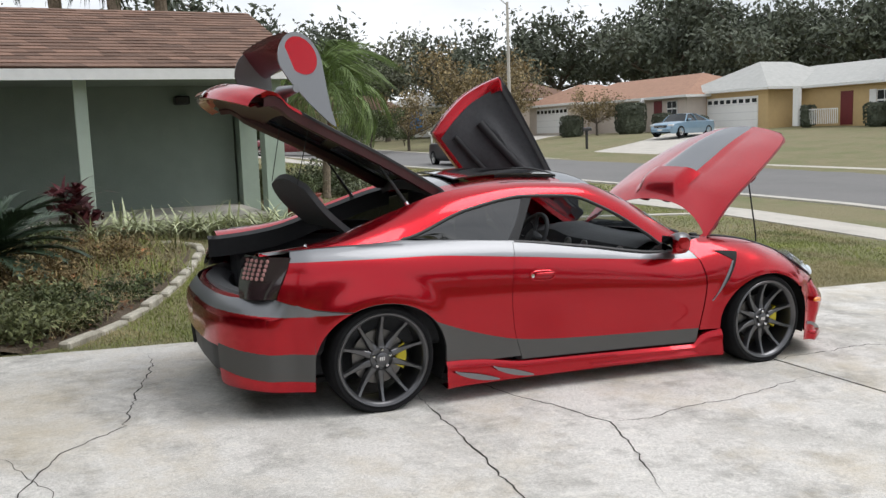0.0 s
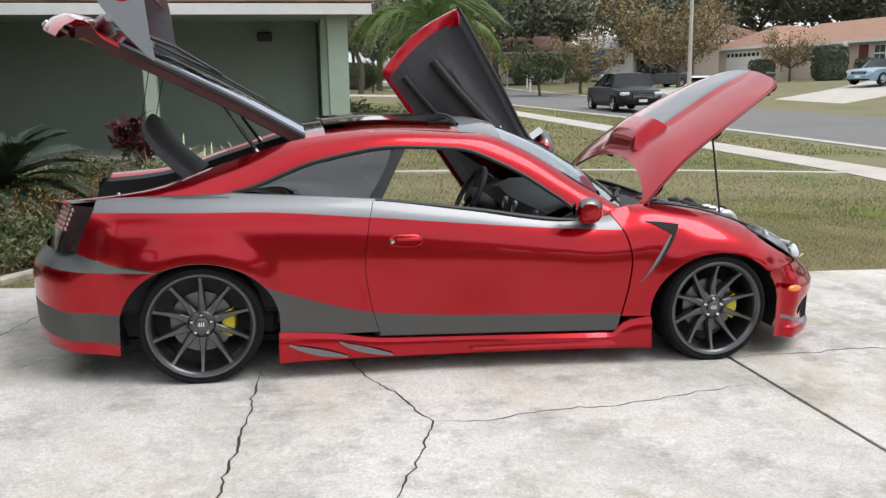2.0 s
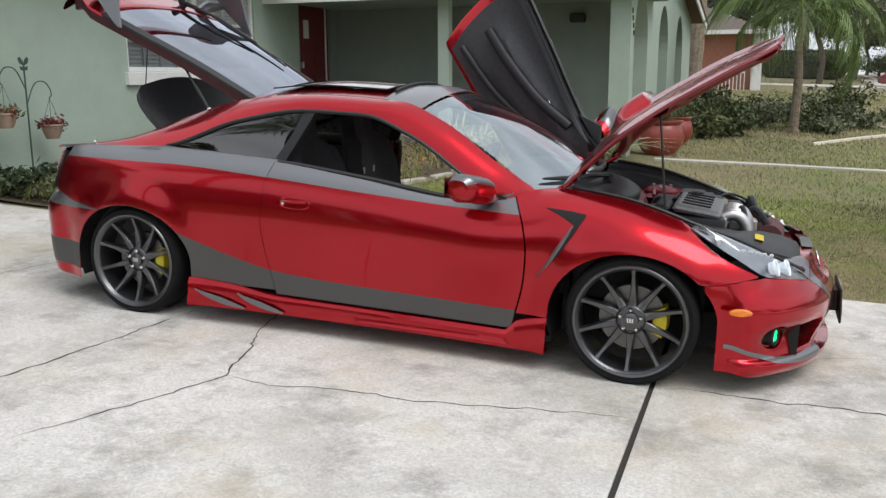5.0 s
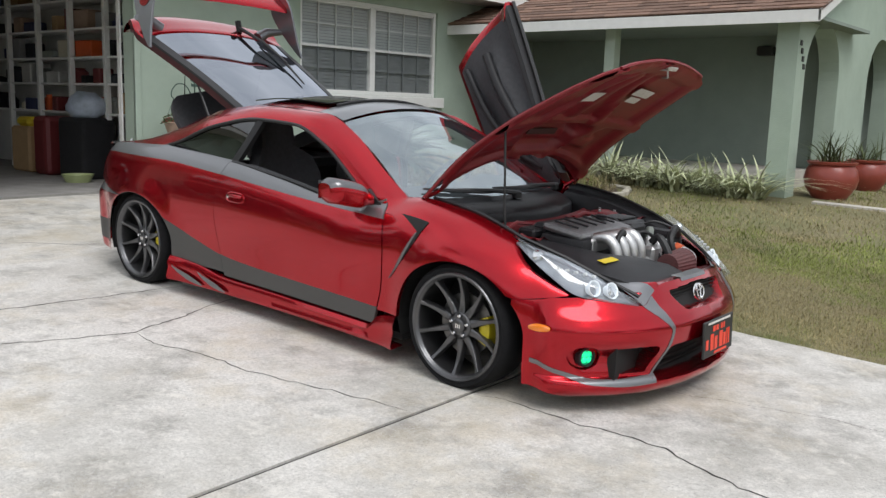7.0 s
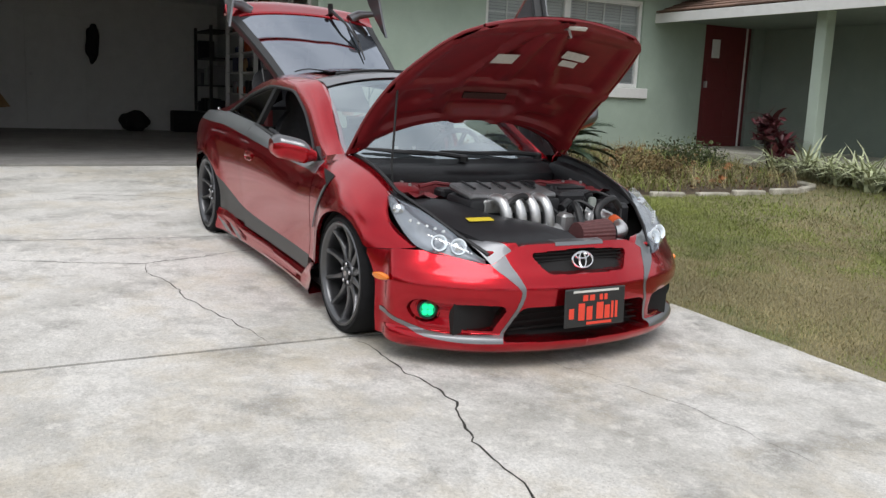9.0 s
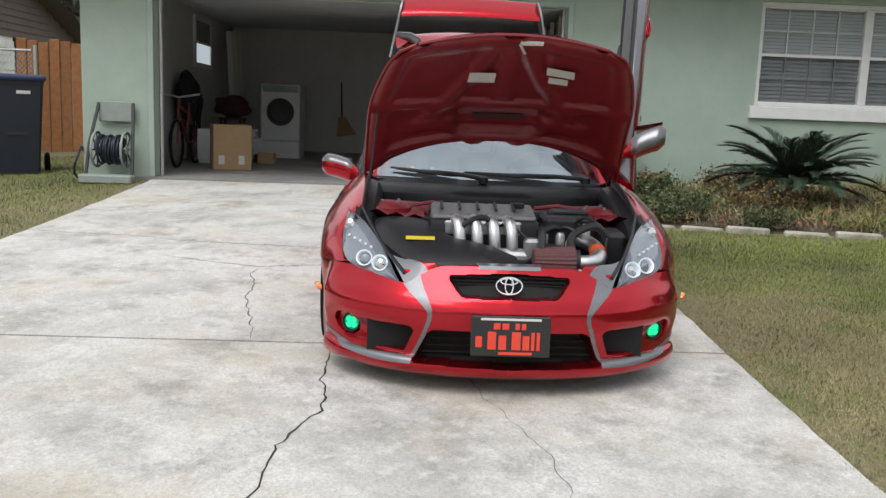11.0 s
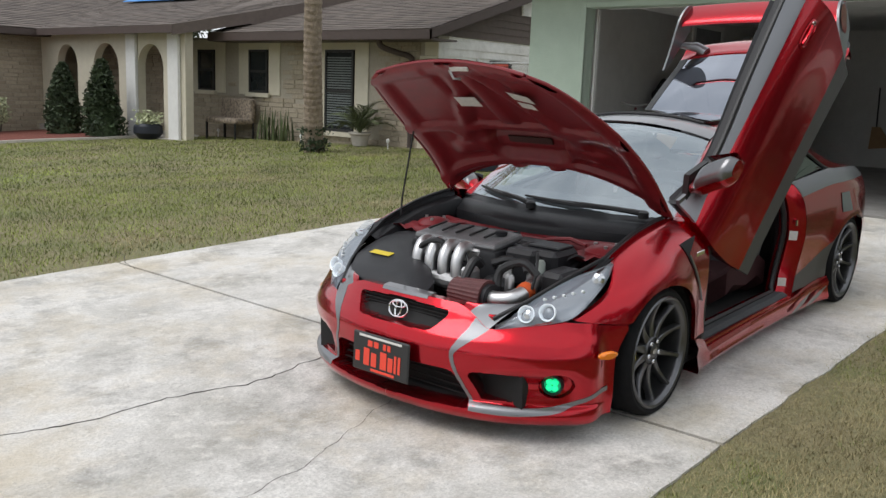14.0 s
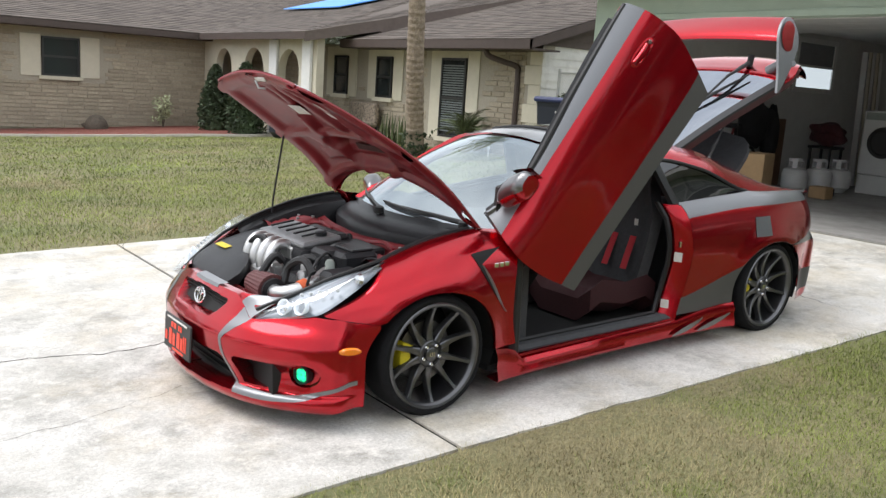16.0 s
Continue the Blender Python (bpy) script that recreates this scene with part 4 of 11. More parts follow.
def side_panels(side):
    tag = "right" if side < 0 else "left"
    # rear quarter
    XE = lambda z: sm(z, [(0.50, -1.85), (0.628, -1.835), (0.72, -1.80), (0.82, -1.76), (0.87, -1.75)])
    xs = wheel_arch_list(-HUB_X, RA, -1.80, -0.5)
    a, b = -1.80, -0.52
    s_list = sorted({(x - a) / (b - a) for x in xs if a <= x <= b} | {0.0, 1.0})
    low = lambda x: max(arch_z(x, -HUB_X, RA), 0.21) if x > -1.478 else JOINT_R(x) + 0.003
    g0 = lambda x: max(low(x) + 0.002, GREY_LOW(x)) if x > -1.30 else low(x) + 0.002
    bands = [(low, g0, 5, 2), (g0, lambda x: max(g0(x) + 0.01, GREY_TOP(x)), 12, 0), (lambda x: max(g0(x) + 0.01, GREY_TOP(x)), belt, 5, 1)]
    xl = lambda z: XE(z)
    xr = lambda z: XRD(z) - 0.0015
    panel("quarter_panel", side, s_list, xl, xr, bands, MATS, car, thick=0.02, x_ref=lambda s: a + (b - a) * s)
    # front wing
    a, b = 0.82, 1.80
    xs = wheel_arch_list(HUB_X, FA, a, b)
    s_list = sorted({(x - a) / (b - a) for x in xs} | {0.0, 1.0})
    lowf = lambda x: max(arch_z(x, HUB_X, FA), 0.25 if x < HUB_X else sm(x, [(1.45, 0.464), (1.60, 0.473), (1.70, 0.486), (1.80, 0.505)]))
    topf = lambda x: max(lowf(x) + 0.003, min(belt(x), sm(x, [(1.45, 0.76), (1.5, 0.70), (1.62, 0.60), (1.80, 0.510)]))) if x > 1.45 else belt(x)
    panel("front_wing", side, s_list, lambda z: XFD(z) + 0.004, lambda z: 1.80, [(lowf, topf, 18, 0)], MATS, car, thick=0.02, x_ref=lambda s: a + (b - a) * s)
    # vent in the wing: a sunk dark corner with a long grey tail
    lay = lambda x, z, out: (x, side * (side_y(x, z) + out), z)
    bm = bmesh.new()
    rows = []
    for t in lin(14):                      # upper wedge, then the tail
        x0, z0 = 0.893 + 0.183 * t, 0.738 - 0.014 * t ** 2
        x1, z1 = 0.893 + 0.140 * t, 0.737 - 0.062 * t ** 1.3
        rows.append([lay(x0 + (x1 - x0) * v, z0 + (z1 - z0) * v, 0.0035) for v in lin(4)])
    for t in lin(14):
        x0, z0 = 1.078 - 0.135 * t, 0.720 - 0.215 * t - 0.012 * math.sin(math.pi * t)
        x1, z1 = 1.033 - 0.090 * t, 0.675 - 0.170 * t
        rows.append([lay(x0 + (x1 - x0) * v, z0 + (z1 - z0) * v, 0.0035) for v in lin(4)])
    add_grid(bm, rows)
    face_to(bm, (0, side, 0))
    part("vent_mouth", bm, BLACK_HOLE, car, "black boomerang vent in the wing", smooth=True)
    bm = bmesh.new()
    rows = []
    for t in lin(18):
        xc, zc = 1.028 - 0.142 * t - 0.012 * t ** 4, 0.672 - 0.255 * t + 0.012 * t ** 4
        w = 0.004 + 0.005 * math.sin(math.pi * min(1, t * 1.2))
        rows.append([lay(xc - w, zc + w * 0.4, 0.002), lay(xc, zc, 0.009), lay(xc + w, zc - w * 0.4, 0.002)])
    add_grid(bm, rows)
    face_to(bm, (0, side, 0))
    part("vent_trim", bm, GREY, car, "grey tail of the wing vent", smooth=True)
    # sill skirt
    bm = bmesh.new()
    xs = np.linspace(-0.945, 0.938, 40)
    rows = []
    for x in xs:
        t = (x + 0.965) / 1.89
        zt = sm(x, [(-0.97, 0.235), (-0.7, 0.215), (-0.45, 0.180), (0.0, 0.172), (0.75, 0.165), (0.80, 0.22), (0.93, 0.250)])
        y0 = side_y(x, 0.24)
        fl = 0.022 + 0.012 * (abs(t - 0.5) * 2) ** 2
        rows.append([(x, side * (y0 - 0.02), zt + 0.004), (x, side * (y0 + 0.006), zt), (x, side * (y0 + fl * 0.75), zt - 0.25 * (zt - 0.09)), (x, side * (y0 + fl * 0.6), zt - 0.5 * (zt - 0.09)),
                     (x, side * (y0 + fl), 0.105), (x, side * (y0 + fl - 0.006), 0.088), (x, side * (y0 - 0.06), 0.095)])
    add_grid(bm, rows)
    bmesh.ops.recalc_face_normals(bm, faces=list(bm.faces))
    ends = [e for e in bm.edges if e.is_boundary and abs(e.verts[0].co.x - e.verts[1].co.x) < 1e-5]
    bmesh.ops.holes_fill(bm, edges=ends)
    part("side_skirt", bm, [RED], car, smooth=True)
    # grey slashes on the skirt
    for x0, x1 in ((-0.90, -0.62), (-0.66, -0.40)):
        bm = bmesh.new()
        rows = []
        for k in range(9):
            t = k / 8
            x = x0 + (x1 - x0) * t
            z = 0.178 - 0.075 * t ** 0.7
            w = 0.004 + 0.012 * math.sin(math.pi * t)
            y = side_y(x, 0.24) + 0.036
            rows.append([(x, side * y, z + w), (x, side * (y + 0.001), z - w)])
        add_grid(bm, rows)
        part("skirt_slash", bm, GREY, car, "grey slash on the skirt", smooth=True)


for s in (-1, 1):
    side_panels(s)
door_r = part_door_skin(-1, car, "door", "red right door with grey bands, closed")

# ---- upper body ----
ROOF_EDGE = [(-1.93, 0.60, 0.832), (-1.75, 0.592, 0.85), (-1.547, 0.575, 0.885), (-1.182, 0.552, 1.012), (-0.787, 0.538, 1.133), (-0.349, 0.530, 1.178), (0.081, 0.530, 1.162), (0.323, 0.553, 1.075), (0.596, 0.605, 0.912), (0.83, 0.652, 0.785)]
WIN_EDGE = [(-1.93, 0.68, 0.83), (-1.6, 0.70, 0.858), (-1.16, 0.715, 0.888), (-0.74, 0.668, 1.035), (-0.36, 0.640, 1.100), (-0.065, 0.634, 1.093), (0.198, 0.650, 1.005), (0.465, 0.690, 0.850), (0.60, 0.712, 0.765), (0.72, 0.715, 0.758)]


def edge_at(E, x):
    return Vector((x, sm(x, [(p[0], p[1]) for p in E]), sm(x, [(p[0], p[2]) for p in E])))


def mir(p, side):
    return Vector((p[0], side * p[1], p[2]))


for side in (-1, 1):
    # rail from tail to windscreen foot: outer skin between window edge and roof edge
    bm = bmesh.new()
    rows = []
    for k in range(61):
        t = k / 60
        a = edge_at(WIN_EDGE, -1.90 + 2.62 * t)
        b = edge_at(ROOF_EDGE, -1.90 + 2.73 * t)
        row = []
        for j in range(7):
            u = j / 6
            p = a.lerp(b, u)
            bulge = 0.020 * math.sin(math.pi * u)
            row.append(mir((p.x, p.y + bulge * 0.8, p.z + bulge * 0.6), side))
        row.append(mir((b.x, b.y - 0.03, b.z - 0.012), side))
        row.append(mir((b.x, b.y - 0.035, b.z - 0.06), side))
        rows.append(row)
    add_grid(bm, rows)
    skin(bm, side, 0.015)
    part("roof_rail", bm, RED, car, smooth=True)
    # black seal along the window edge
    bm = bmesh.new()
    add_tube(bm, [mir(edge_at(WIN_EDGE, -1.15 + 1.80 * k / 40) + Vector((0, 0.002, -0.002)), side) for k in range(41)], 0.010, 6)
    part("window_seal", bm, BLACK_TRIM, car, smooth=True)
    # shoulder between belt and window edge at the rear
    bm = bmesh.new()
    rows = []
    for k in range(31):
        x = -1.90 + 1.42 * k / 30
        a = Vector((x, side_y(x, belt(x)), belt(x)))
        b = edge_at(WIN_EDGE, min(x, -1.14)) if x < -1.14 else Vector((x, sm(x, [(-1.14, 0.714), (-0.5, 0.725)]), sm(x, [(-1.14, 0.886), (-0.5, 0.856)])))
        rows.append([mir(a.lerp(b, u) + Vector((0, 0, 0.006 * math.sin(math.pi * u))), side) for u in (0, 0.25, 0.5, 0.75, 1)])
    add_grid(bm, rows)
    bmesh.ops.recalc_face_normals(bm, faces=list(bm.faces))
    part("shoulder", bm, GREY, car, "grey band along the shoulder", smooth=True)
    # quarter glass
    bm = bmesh.new()
    rows = []
    for k in range(25):
        t = k / 24
        xb, xt = -1.15 + 0.66 * t, -1.15 + 0.80 * t
        b = Vector((xb, sm(xb, [(-1.15, 0.708), (-0.49, 0.722)]), sm(xb, [(-1.15, 0.884), (-0.49, 0.853)])))
        tp = edge_at(WIN_EDGE, xt)
        rows.append([mir(b.lerp(tp, u) + Vector((0, 0.006 * math.sin(math.pi * u) - 0.006, 0)), side) for u in lin(6)])
    add_grid(bm, rows)
    face_to(bm, (0, side, 0))
    part("quarter_window", bm, GLASS_DARK, car, "smoked quarter window", smooth=True)
    # pillar between the windows
    bm = bmesh.new()
    b0, t0 = Vector((-0.49, 0.722, 0.85)), edge_at(WIN_EDGE, -0.36)
    rows = []
    for u in lin(8):
        p = b0.lerp(t0, u)
        rows.append([mir((p.x + dx, p.y + dy, p.z), side) for dx, dy in ((-0.02, -0.004), (0.0, 0.004), (0.045, 0.0), (0.05, -0.03), (-0.02, -0.035))])
    add_grid(bm, rows, close_u=True)
    part("door_pillar", bm, BLACK_TRIM, car, smooth=True)

# roof skin with the opening for the sunroof
bm = bmesh.new()
rows = []
SRX0, SRX1, SRY = -0.60, -0.02, 0.40
xs = [-0.80, -0.70, SRX0, -0.5, -0.4, -0.3, -0.2, -0.1, SRX1, 0.06, 0.12, 0.19]
us = [-1, -0.9, -SRY / 0.5, -0.6, -0.4, -0.2, 0, 0.2, 0.4, 0.6, SRY / 0.5, 0.9, 1]


def roof_p(x, u):
    e = edge_at(ROOF_EDGE, x)
    crown = sm(x, [(-0.80, 0.062), (-0.3, 0.062), (0.19, 0.075)])
    return Vector((x + 0.05 * (1 - u * u) * step(-0.1, 0.19, x), u * (e.y - 0.028), e.z - 0.006 + crown * (1 - abs(u) ** 2.2)))


vs = add_grid(bm, [[roof_p(x, u) for u in us] for x in xs], lambda i, j: 1 if i >= 8 else (0 if j in (0, 1, 10, 11) else 2))
drop = [f for f in bm.faces if SRX0 < f.calc_center_median().x < SRX1 and abs(f.calc_center_median().y) < SRY * 0.97]
bmesh.ops.delete(bm, geom=drop, context="FACES")
rim = [e for e in bm.edges if e.is_boundary and SRX0 - 0.02 < e.verts[0].co.x < SRX1 + 0.05 and SRX0 - 0.02 < e.verts[1].co.x < SRX1 + 0.05 and abs(e.verts[0].co.y) < 0.45 and abs(e.verts[1].co.y) < 0.45]
r = bmesh.ops.extrude_edge_only(bm, edges=rim)
bmesh.ops.translate(bm, verts=[v for v in r["geom"] if isinstance(v, bmesh.types.BMVert)], vec=(0, 0, -0.05))
bmesh.ops.recalc_face_normals(bm, faces=list(bm.faces))
part("roof", bm, [RED, GREY, material("gloss_black_roof", (0.010, 0.010, 0.011), 0.15, vary=0.1, scale=20, coat=1.0)], car, smooth=True)
# sunroof pane: raised on its rear edge
bm = bmesh.new()
rows = []
for i in range(9):
    t = i / 8
    x = -0.70 + 0.66 * t
    lift = 0.010 * (1 - t) - 0.002
    rows.append([Vector((x, u * 0.40, roof_p(x, 0).z + lift - 0.022 * u * u)) for u in np.linspace(-1, 1, 9)])
add_grid(bm, rows)
r = bmesh.ops.extrude_face_region(bm, geom=list(bm.faces))
bmesh.ops.translate(bm, verts=[v for v in r["geom"] if isinstance(v, bmesh.types.BMVert)], vec=(0, 0, 0.007))
bmesh.ops.recalc_face_normals(bm, faces=list(bm.faces))
part("sunroof", bm, material("black_glass", (0.008, 0.009, 0.01), 0.12, vary=0.05, scale=5, coat=1.0), car, "tilted black glass sunroof", smooth=True)
# wind deflector edge in front of the opening
bm = bmesh.new()
add_tube(bm, [roof_p(SRX1 + 0.01, u) + Vector((0, 0, 0.008)) for u in np.linspace(-0.75, 0.75, 9)], 0.008, 6)
part("roof_seal", bm, BLACK_TRIM, car, smooth=True)

# windscreen
bm = bmesh.new()
rows = []
for i in range(13):
    t = i / 12
    row = []
    for u in np.linspace(-1, 1, 21):
        top = roof_p(0.19, u)
        top = Vector((0.195 + 0.05 * (1 - u * u), u * 0.515, top.z - 0.012))
        foot = Vector((0.80 + 0.20 * (1 - u * u), u * 0.640, 0.785 + 0.012 * (1 - u * u)))
        p = top.lerp(foot, t)
        p.z += 0.045 * math.sin(math.pi * t) * (1 - 0.35 * u * u)
        row.append(p)
    rows.append(row)
add_grid(bm, rows)
face_to(bm, (0, 0, 1))
part("windscreen", bm, GLASS_WS, car, "pale reflecting windscreen", smooth=True)
bm = bmesh.new()
add_grid(bm, [[p + Vector((0, 0, -0.004)) for p in rows[i]] for i in (0, 1)])
part("shade_band", bm, BLACK_TRIM, car, "dark shade band", smooth=True)
# cowl: black plastic panel under the windscreen
bm = bmesh.new()
add_grid(bm, [[Vector((0.79 + 0.20 * (1 - u * u) + dx, u * (0.645 - 0.01 * k), z - 0.02 * u * u)) for u in np.linspace(-1, 1, 17)]
              for k, (dx, z) in enumerate(((-0.03, 0.798), (0.02, 0.796), (0.05, 0.778), (0.10, 0.780), (0.16, 0.760), (0.20, 0.738), (0.21, 0.715), (0.20, 0.60)))])
bmesh.ops.recalc_face_normals(bm, faces=list(bm.faces))
part("cowl", bm, BLACK_PLASTIC, car, "black plastic cowl", smooth=True)


def wiper(y0, y1, lift):
    w = bmesh.new()
    foot = lambda y, f, h: Vector((0.80 + 0.20 * (1 - (y / 0.64) ** 2) + f, y, 0.802 + h))
    add_lathe(w, [(0.026, -0.02), (0.026, 0.01), (0.014, 0.018), (0.0, 0.02)], 12, Matrix.Translation(foot(y0, 0.045, 0.005)))
    arm = [foot(y0 + (y1 - y0) * t, 0.045 - 0.085 * t, 0.010 + 0.016 * t + 0.008 * math.sin(math.pi * t) + lift) for t in lin(6)]
    add_tube(w, arm, [0.014, 0.013, 0.012, 0.010, 0.009, 0.008, 0.007], 6)
    e0, e1 = y1 + (y0 - y1) * 0.62, y1 + (y1 - y0) * 0.42
    add_tube(w, [foot(e0 + (e1 - e0) * t, 0.0 - 0.035 * t, 0.014 + 0.018 * t + lift) for t in lin(8)], [0.006, 0.009, 0.010, 0.011, 0.011, 0.011, 0.010, 0.008, 0.005], 6)
    part("wiper", w, BLACK_TRIM, car, "black wiper arm and blade", smooth=True)


wiper(0.52, 0.05, 0.0)
wiper(-0.05, -0.40, 0.0)

# ---- front bumper ----
NOSE = [(0.0, 2.140), (0.16, 2.132), (0.30, 2.110), (0.42, 2.078), (0.55, 2.020), (0.66, 1.945), (0.74, 1.870), (0.80, 1.785), (0.832, 1.715), (0.846, 1.600)]
PROF = [(0.075, -0.030), (0.095, 0.0), (0.125, 0.014), (0.150, 0.006), (0.165, -0.022), (0.22, -0.010), (0.30, 0.012), (0.36, 0.014), (0.41, -0.006), (0.465, -0.050), (0.51, -0.080), (0.545, -0.104)]


def nose_at(s):
    """Point and outward normal on the plan line; s 0 at the centre, 1 at the wheel."""
    P = [Vector((x, y, 0)) for y, x in NOSE]
    L = [0]
    for a, b in zip(P[:-1], P[1:]):
        L.append(L[-1] + (b - a).length)
    d = s * L[-1]
    xs = sm(d, [(l, p.x) for l, p in zip(L, P)])
    ys = sm(d, [(l, p.y) for l, p in zip(L, P)])
    e = 0.01
    x2 = sm(min(d + e, L[-1]), [(l, p.x) for l, p in zip(L, P)])
    y2 = sm(min(d + e, L[-1]), [(l, p.y) for l, p in zip(L, P)])
    x1 = sm(max(d - e, 0), [(l, p.x) for l, p in zip(L, P)])
    y1 = sm(max(d - e, 0), [(l, p.y) for l, p in zip(L, P)])
    t = Vector((x2 - x1, y2 - y1, 0)).normalized()
    return Vector((xs, ys, 0)), Vector((-t.y if False else t.y, -t.x, 0)) if False else Vector((abs(t.y), abs(t.x), 0))


def bump_top(y):
    return sm(y, [(0.0, 0.548), (0.28, 0.541), (0.34, 0.530), (0.40, 0.500), (0.468, 0.464), (0.60, 0.482), (0.70, 0.500), (0.80, 0.498), (0.83, 0.485), (0.846, 0.47)])


def in_poly(y, z, poly):
    c = False
    for (a, b), (p, q) in zip(poly, poly[1:] + poly[:1]):
        if (b > z) != (q > z) and y < (p - a) * (z - b) / (q - b) + a:
            c = not c
    return c


MOUTH = [(-0.01, 0.132), (0.39, 0.138), (0.402, 0.146), (0.345, 0.262), (0.330, 0.278), (0.310, 0.286), (-0.01, 0.294)]
DUCT = [(0.448, 0.176), (0.560, 0.176), (0.585, 0.186), (0.602, 0.210), (0.612, 0.255), (0.606, 0.278), (0.585, 0.290), (0.420, 0.294), (0.404, 0.286), (0.402, 0.270)]
UPPER = [(-0.01, 0.424), (0.185, 0.427), (0.208, 0.433), (0.225, 0.446), (0.264, 0.488), (0.269, 0.500), (0.260, 0.508), (-0.01, 0.522)]


def front_bumper():
    bm = bmesh.new()
    ns, nz = 250, 130
    full = []
    for side in (-1, 1):
        cols = []
        tag = []
        for i in range(ns + 1):
            s = (i / ns)
            p0, n = nose_at(s)
            zt = bump_top(p0.y)
            zb = 0.075 + 0.03 * step(0.75, 0.846, p0.y)
            if p0.x < 1.6615:
                zb = max(zb, arch_z(p0.x, HUB_X, FA))
            col, tg = [], []
            for j in range(nz + 1):
                z = zb + (zt - zb) * j / nz
                d = sm(z, PROF) * (1 - 0.55 * step(0.70, 0.84, p0.y))
                deep, mi = 0.0, 0
                if in_poly(p0.y, z, MOUTH):
                    deep, mi = 0.10, 3
                elif in_poly(p0.y, z, DUCT):
                    deep, mi = 0.08, 3
                elif in_poly(p0.y, z, UPPER):
                    deep, mi = 0.045, 3
                fy, fz = p0.y - 0.705, z - 0.250
                if fy * fy + fz * fz < 0.052 ** 2:
                    deep, mi = 0.02, 0
                # scoop round the lamp and duct
                d -= 0.030 * step(0.085, 0.0, abs(z - 0.248)) * step(0.40, 0.5, p0.y) * step(0.80, 0.70, p0.y)
                q = p0 + n * (d - deep)
                w = step(1.80, 1.68, q.x)
                col.append((q.x, side * (q.y * (1 - w) + (side_y(q.x, z) - 0.003) * w), z))
                tg.append(mi)
            cols.append(col)
            tag.append(tg)
        add_grid(bm, cols, lambda i, j: 3 if max(tag[i][j], tag[i + 1][j], tag[i][j + 1], tag[i + 1][j + 1]) == 3 and min(tag[i][j], tag[i + 1][j + 1]) >= 0 and [tag[i][j], tag[i + 1][j], tag[i][j + 1], tag[i + 1][j + 1]].count(3) >= 3 else (1 if [tag[i][j], tag[i + 1][j], tag[i][j + 1], tag[i + 1][j + 1]].count(1) >= 2 else 0))
    bmesh.ops.remove_doubles(bm, verts=list(bm.verts), dist=0.0005)
    bmesh.ops.recalc_face_normals(bm, faces=list(bm.faces))
    if sum((f.normal.x * f.calc_area() for f in bm.faces)) < 0:
        bmesh.ops.reverse_faces(bm, faces=list(bm.faces))
    return part("front_bumper", bm, [RED, GREY, GREY_MATT, BLACK_HOLE], car, "red nose with grey blades and black intakes", smooth=True)


bumper_f = front_bumper()


def on_nose(y, z, out=0.0):
    """A place on the nose's skin at that y and height, with its outward way."""
    best = None
    for i in range(161):
        p, n = nose_at(i / 160)
        if best is None or abs(p.y - abs(y)) < best[0]:
            best = (abs(p.y - abs(y)), p, n)
    _, p, n = best
    s = 1 if y >= 0 else -1
    q = p + n * (sm(z, PROF) + out)
    return Vector((q.x, s * q.y, z)), Vector((n.x, s * n.y, 0))


NOSE_TABLE = [nose_at(i / 400) for i in range(401)]


def nose_skin(y, z, out):
    """A place on the nose's painted skin."""
    p, n = min(NOSE_TABLE, key=lambda e: abs(e[0].y - y))
    d = sm(z, PROF) * (1 - 0.55 * step(0.70, 0.84, p.y)) - 0.030 * step(0.085, 0.0, abs(z - 0.248)) * step(0.40, 0.5, p.y) * step(0.80, 0.70, p.y)
    q = p + n * (d + out)
    w = step(1.80, 1.68, q.x)
    return Vector((q.x, q.y * (1 - w) + (side_y(q.x, z) - 0.003 + out) * w, z))


for side in (-1, 1):
    bm = bmesh.new()
    rows = []
    for z in np.linspace(0.146, 0.515, 60):
        cy = sm(z, [(0.140, 0.418), (0.28, 0.350), (0.355, 0.330), (0.41, 0.368), (0.465, 0.425), (0.52, 0.46)])
        wd = sm(z, [(0.140, 0.008), (0.35, 0.009), (0.41, 0.026), (0.465, 0.045), (0.52, 0.052)])
        zz = min(z, bump_top(cy) - 0.002)
        rows.append([mir(nose_skin(cy + wd * u, min(z, bump_top(cy + wd * u) - 0.001), 0.0015), side) for u in np.linspace(-1, 1, 9)])
    add_grid(bm, rows)
    face_to(bm, (1, 0, 0))
    part("nose_blade", bm, GREY, bumper_f, "grey painted blade on the nose", smooth=True)
    bm = bmesh.new()
    rows = []
    for y in np.linspace(0.405, 0.836, 60):
        lz = sm(y, [(0.40, 0.146), (0.56, 0.143), (0.68, 0.150), (0.77, 0.180), (0.846, 0.225)])
        wd = 0.010 + 0.006 * step(0.74, 0.5, y)
        rows.append([mir(nose_skin(y, lz + wd * u, 0.0016), side) for u in (-1, -0.5, 0, 0.5, 1)])
    add_grid(bm, rows)
    face_to(bm, (1, side, 0))
    part("lip_line", bm, GREY, bumper_f, "grey painted line above the lip", smooth=True)


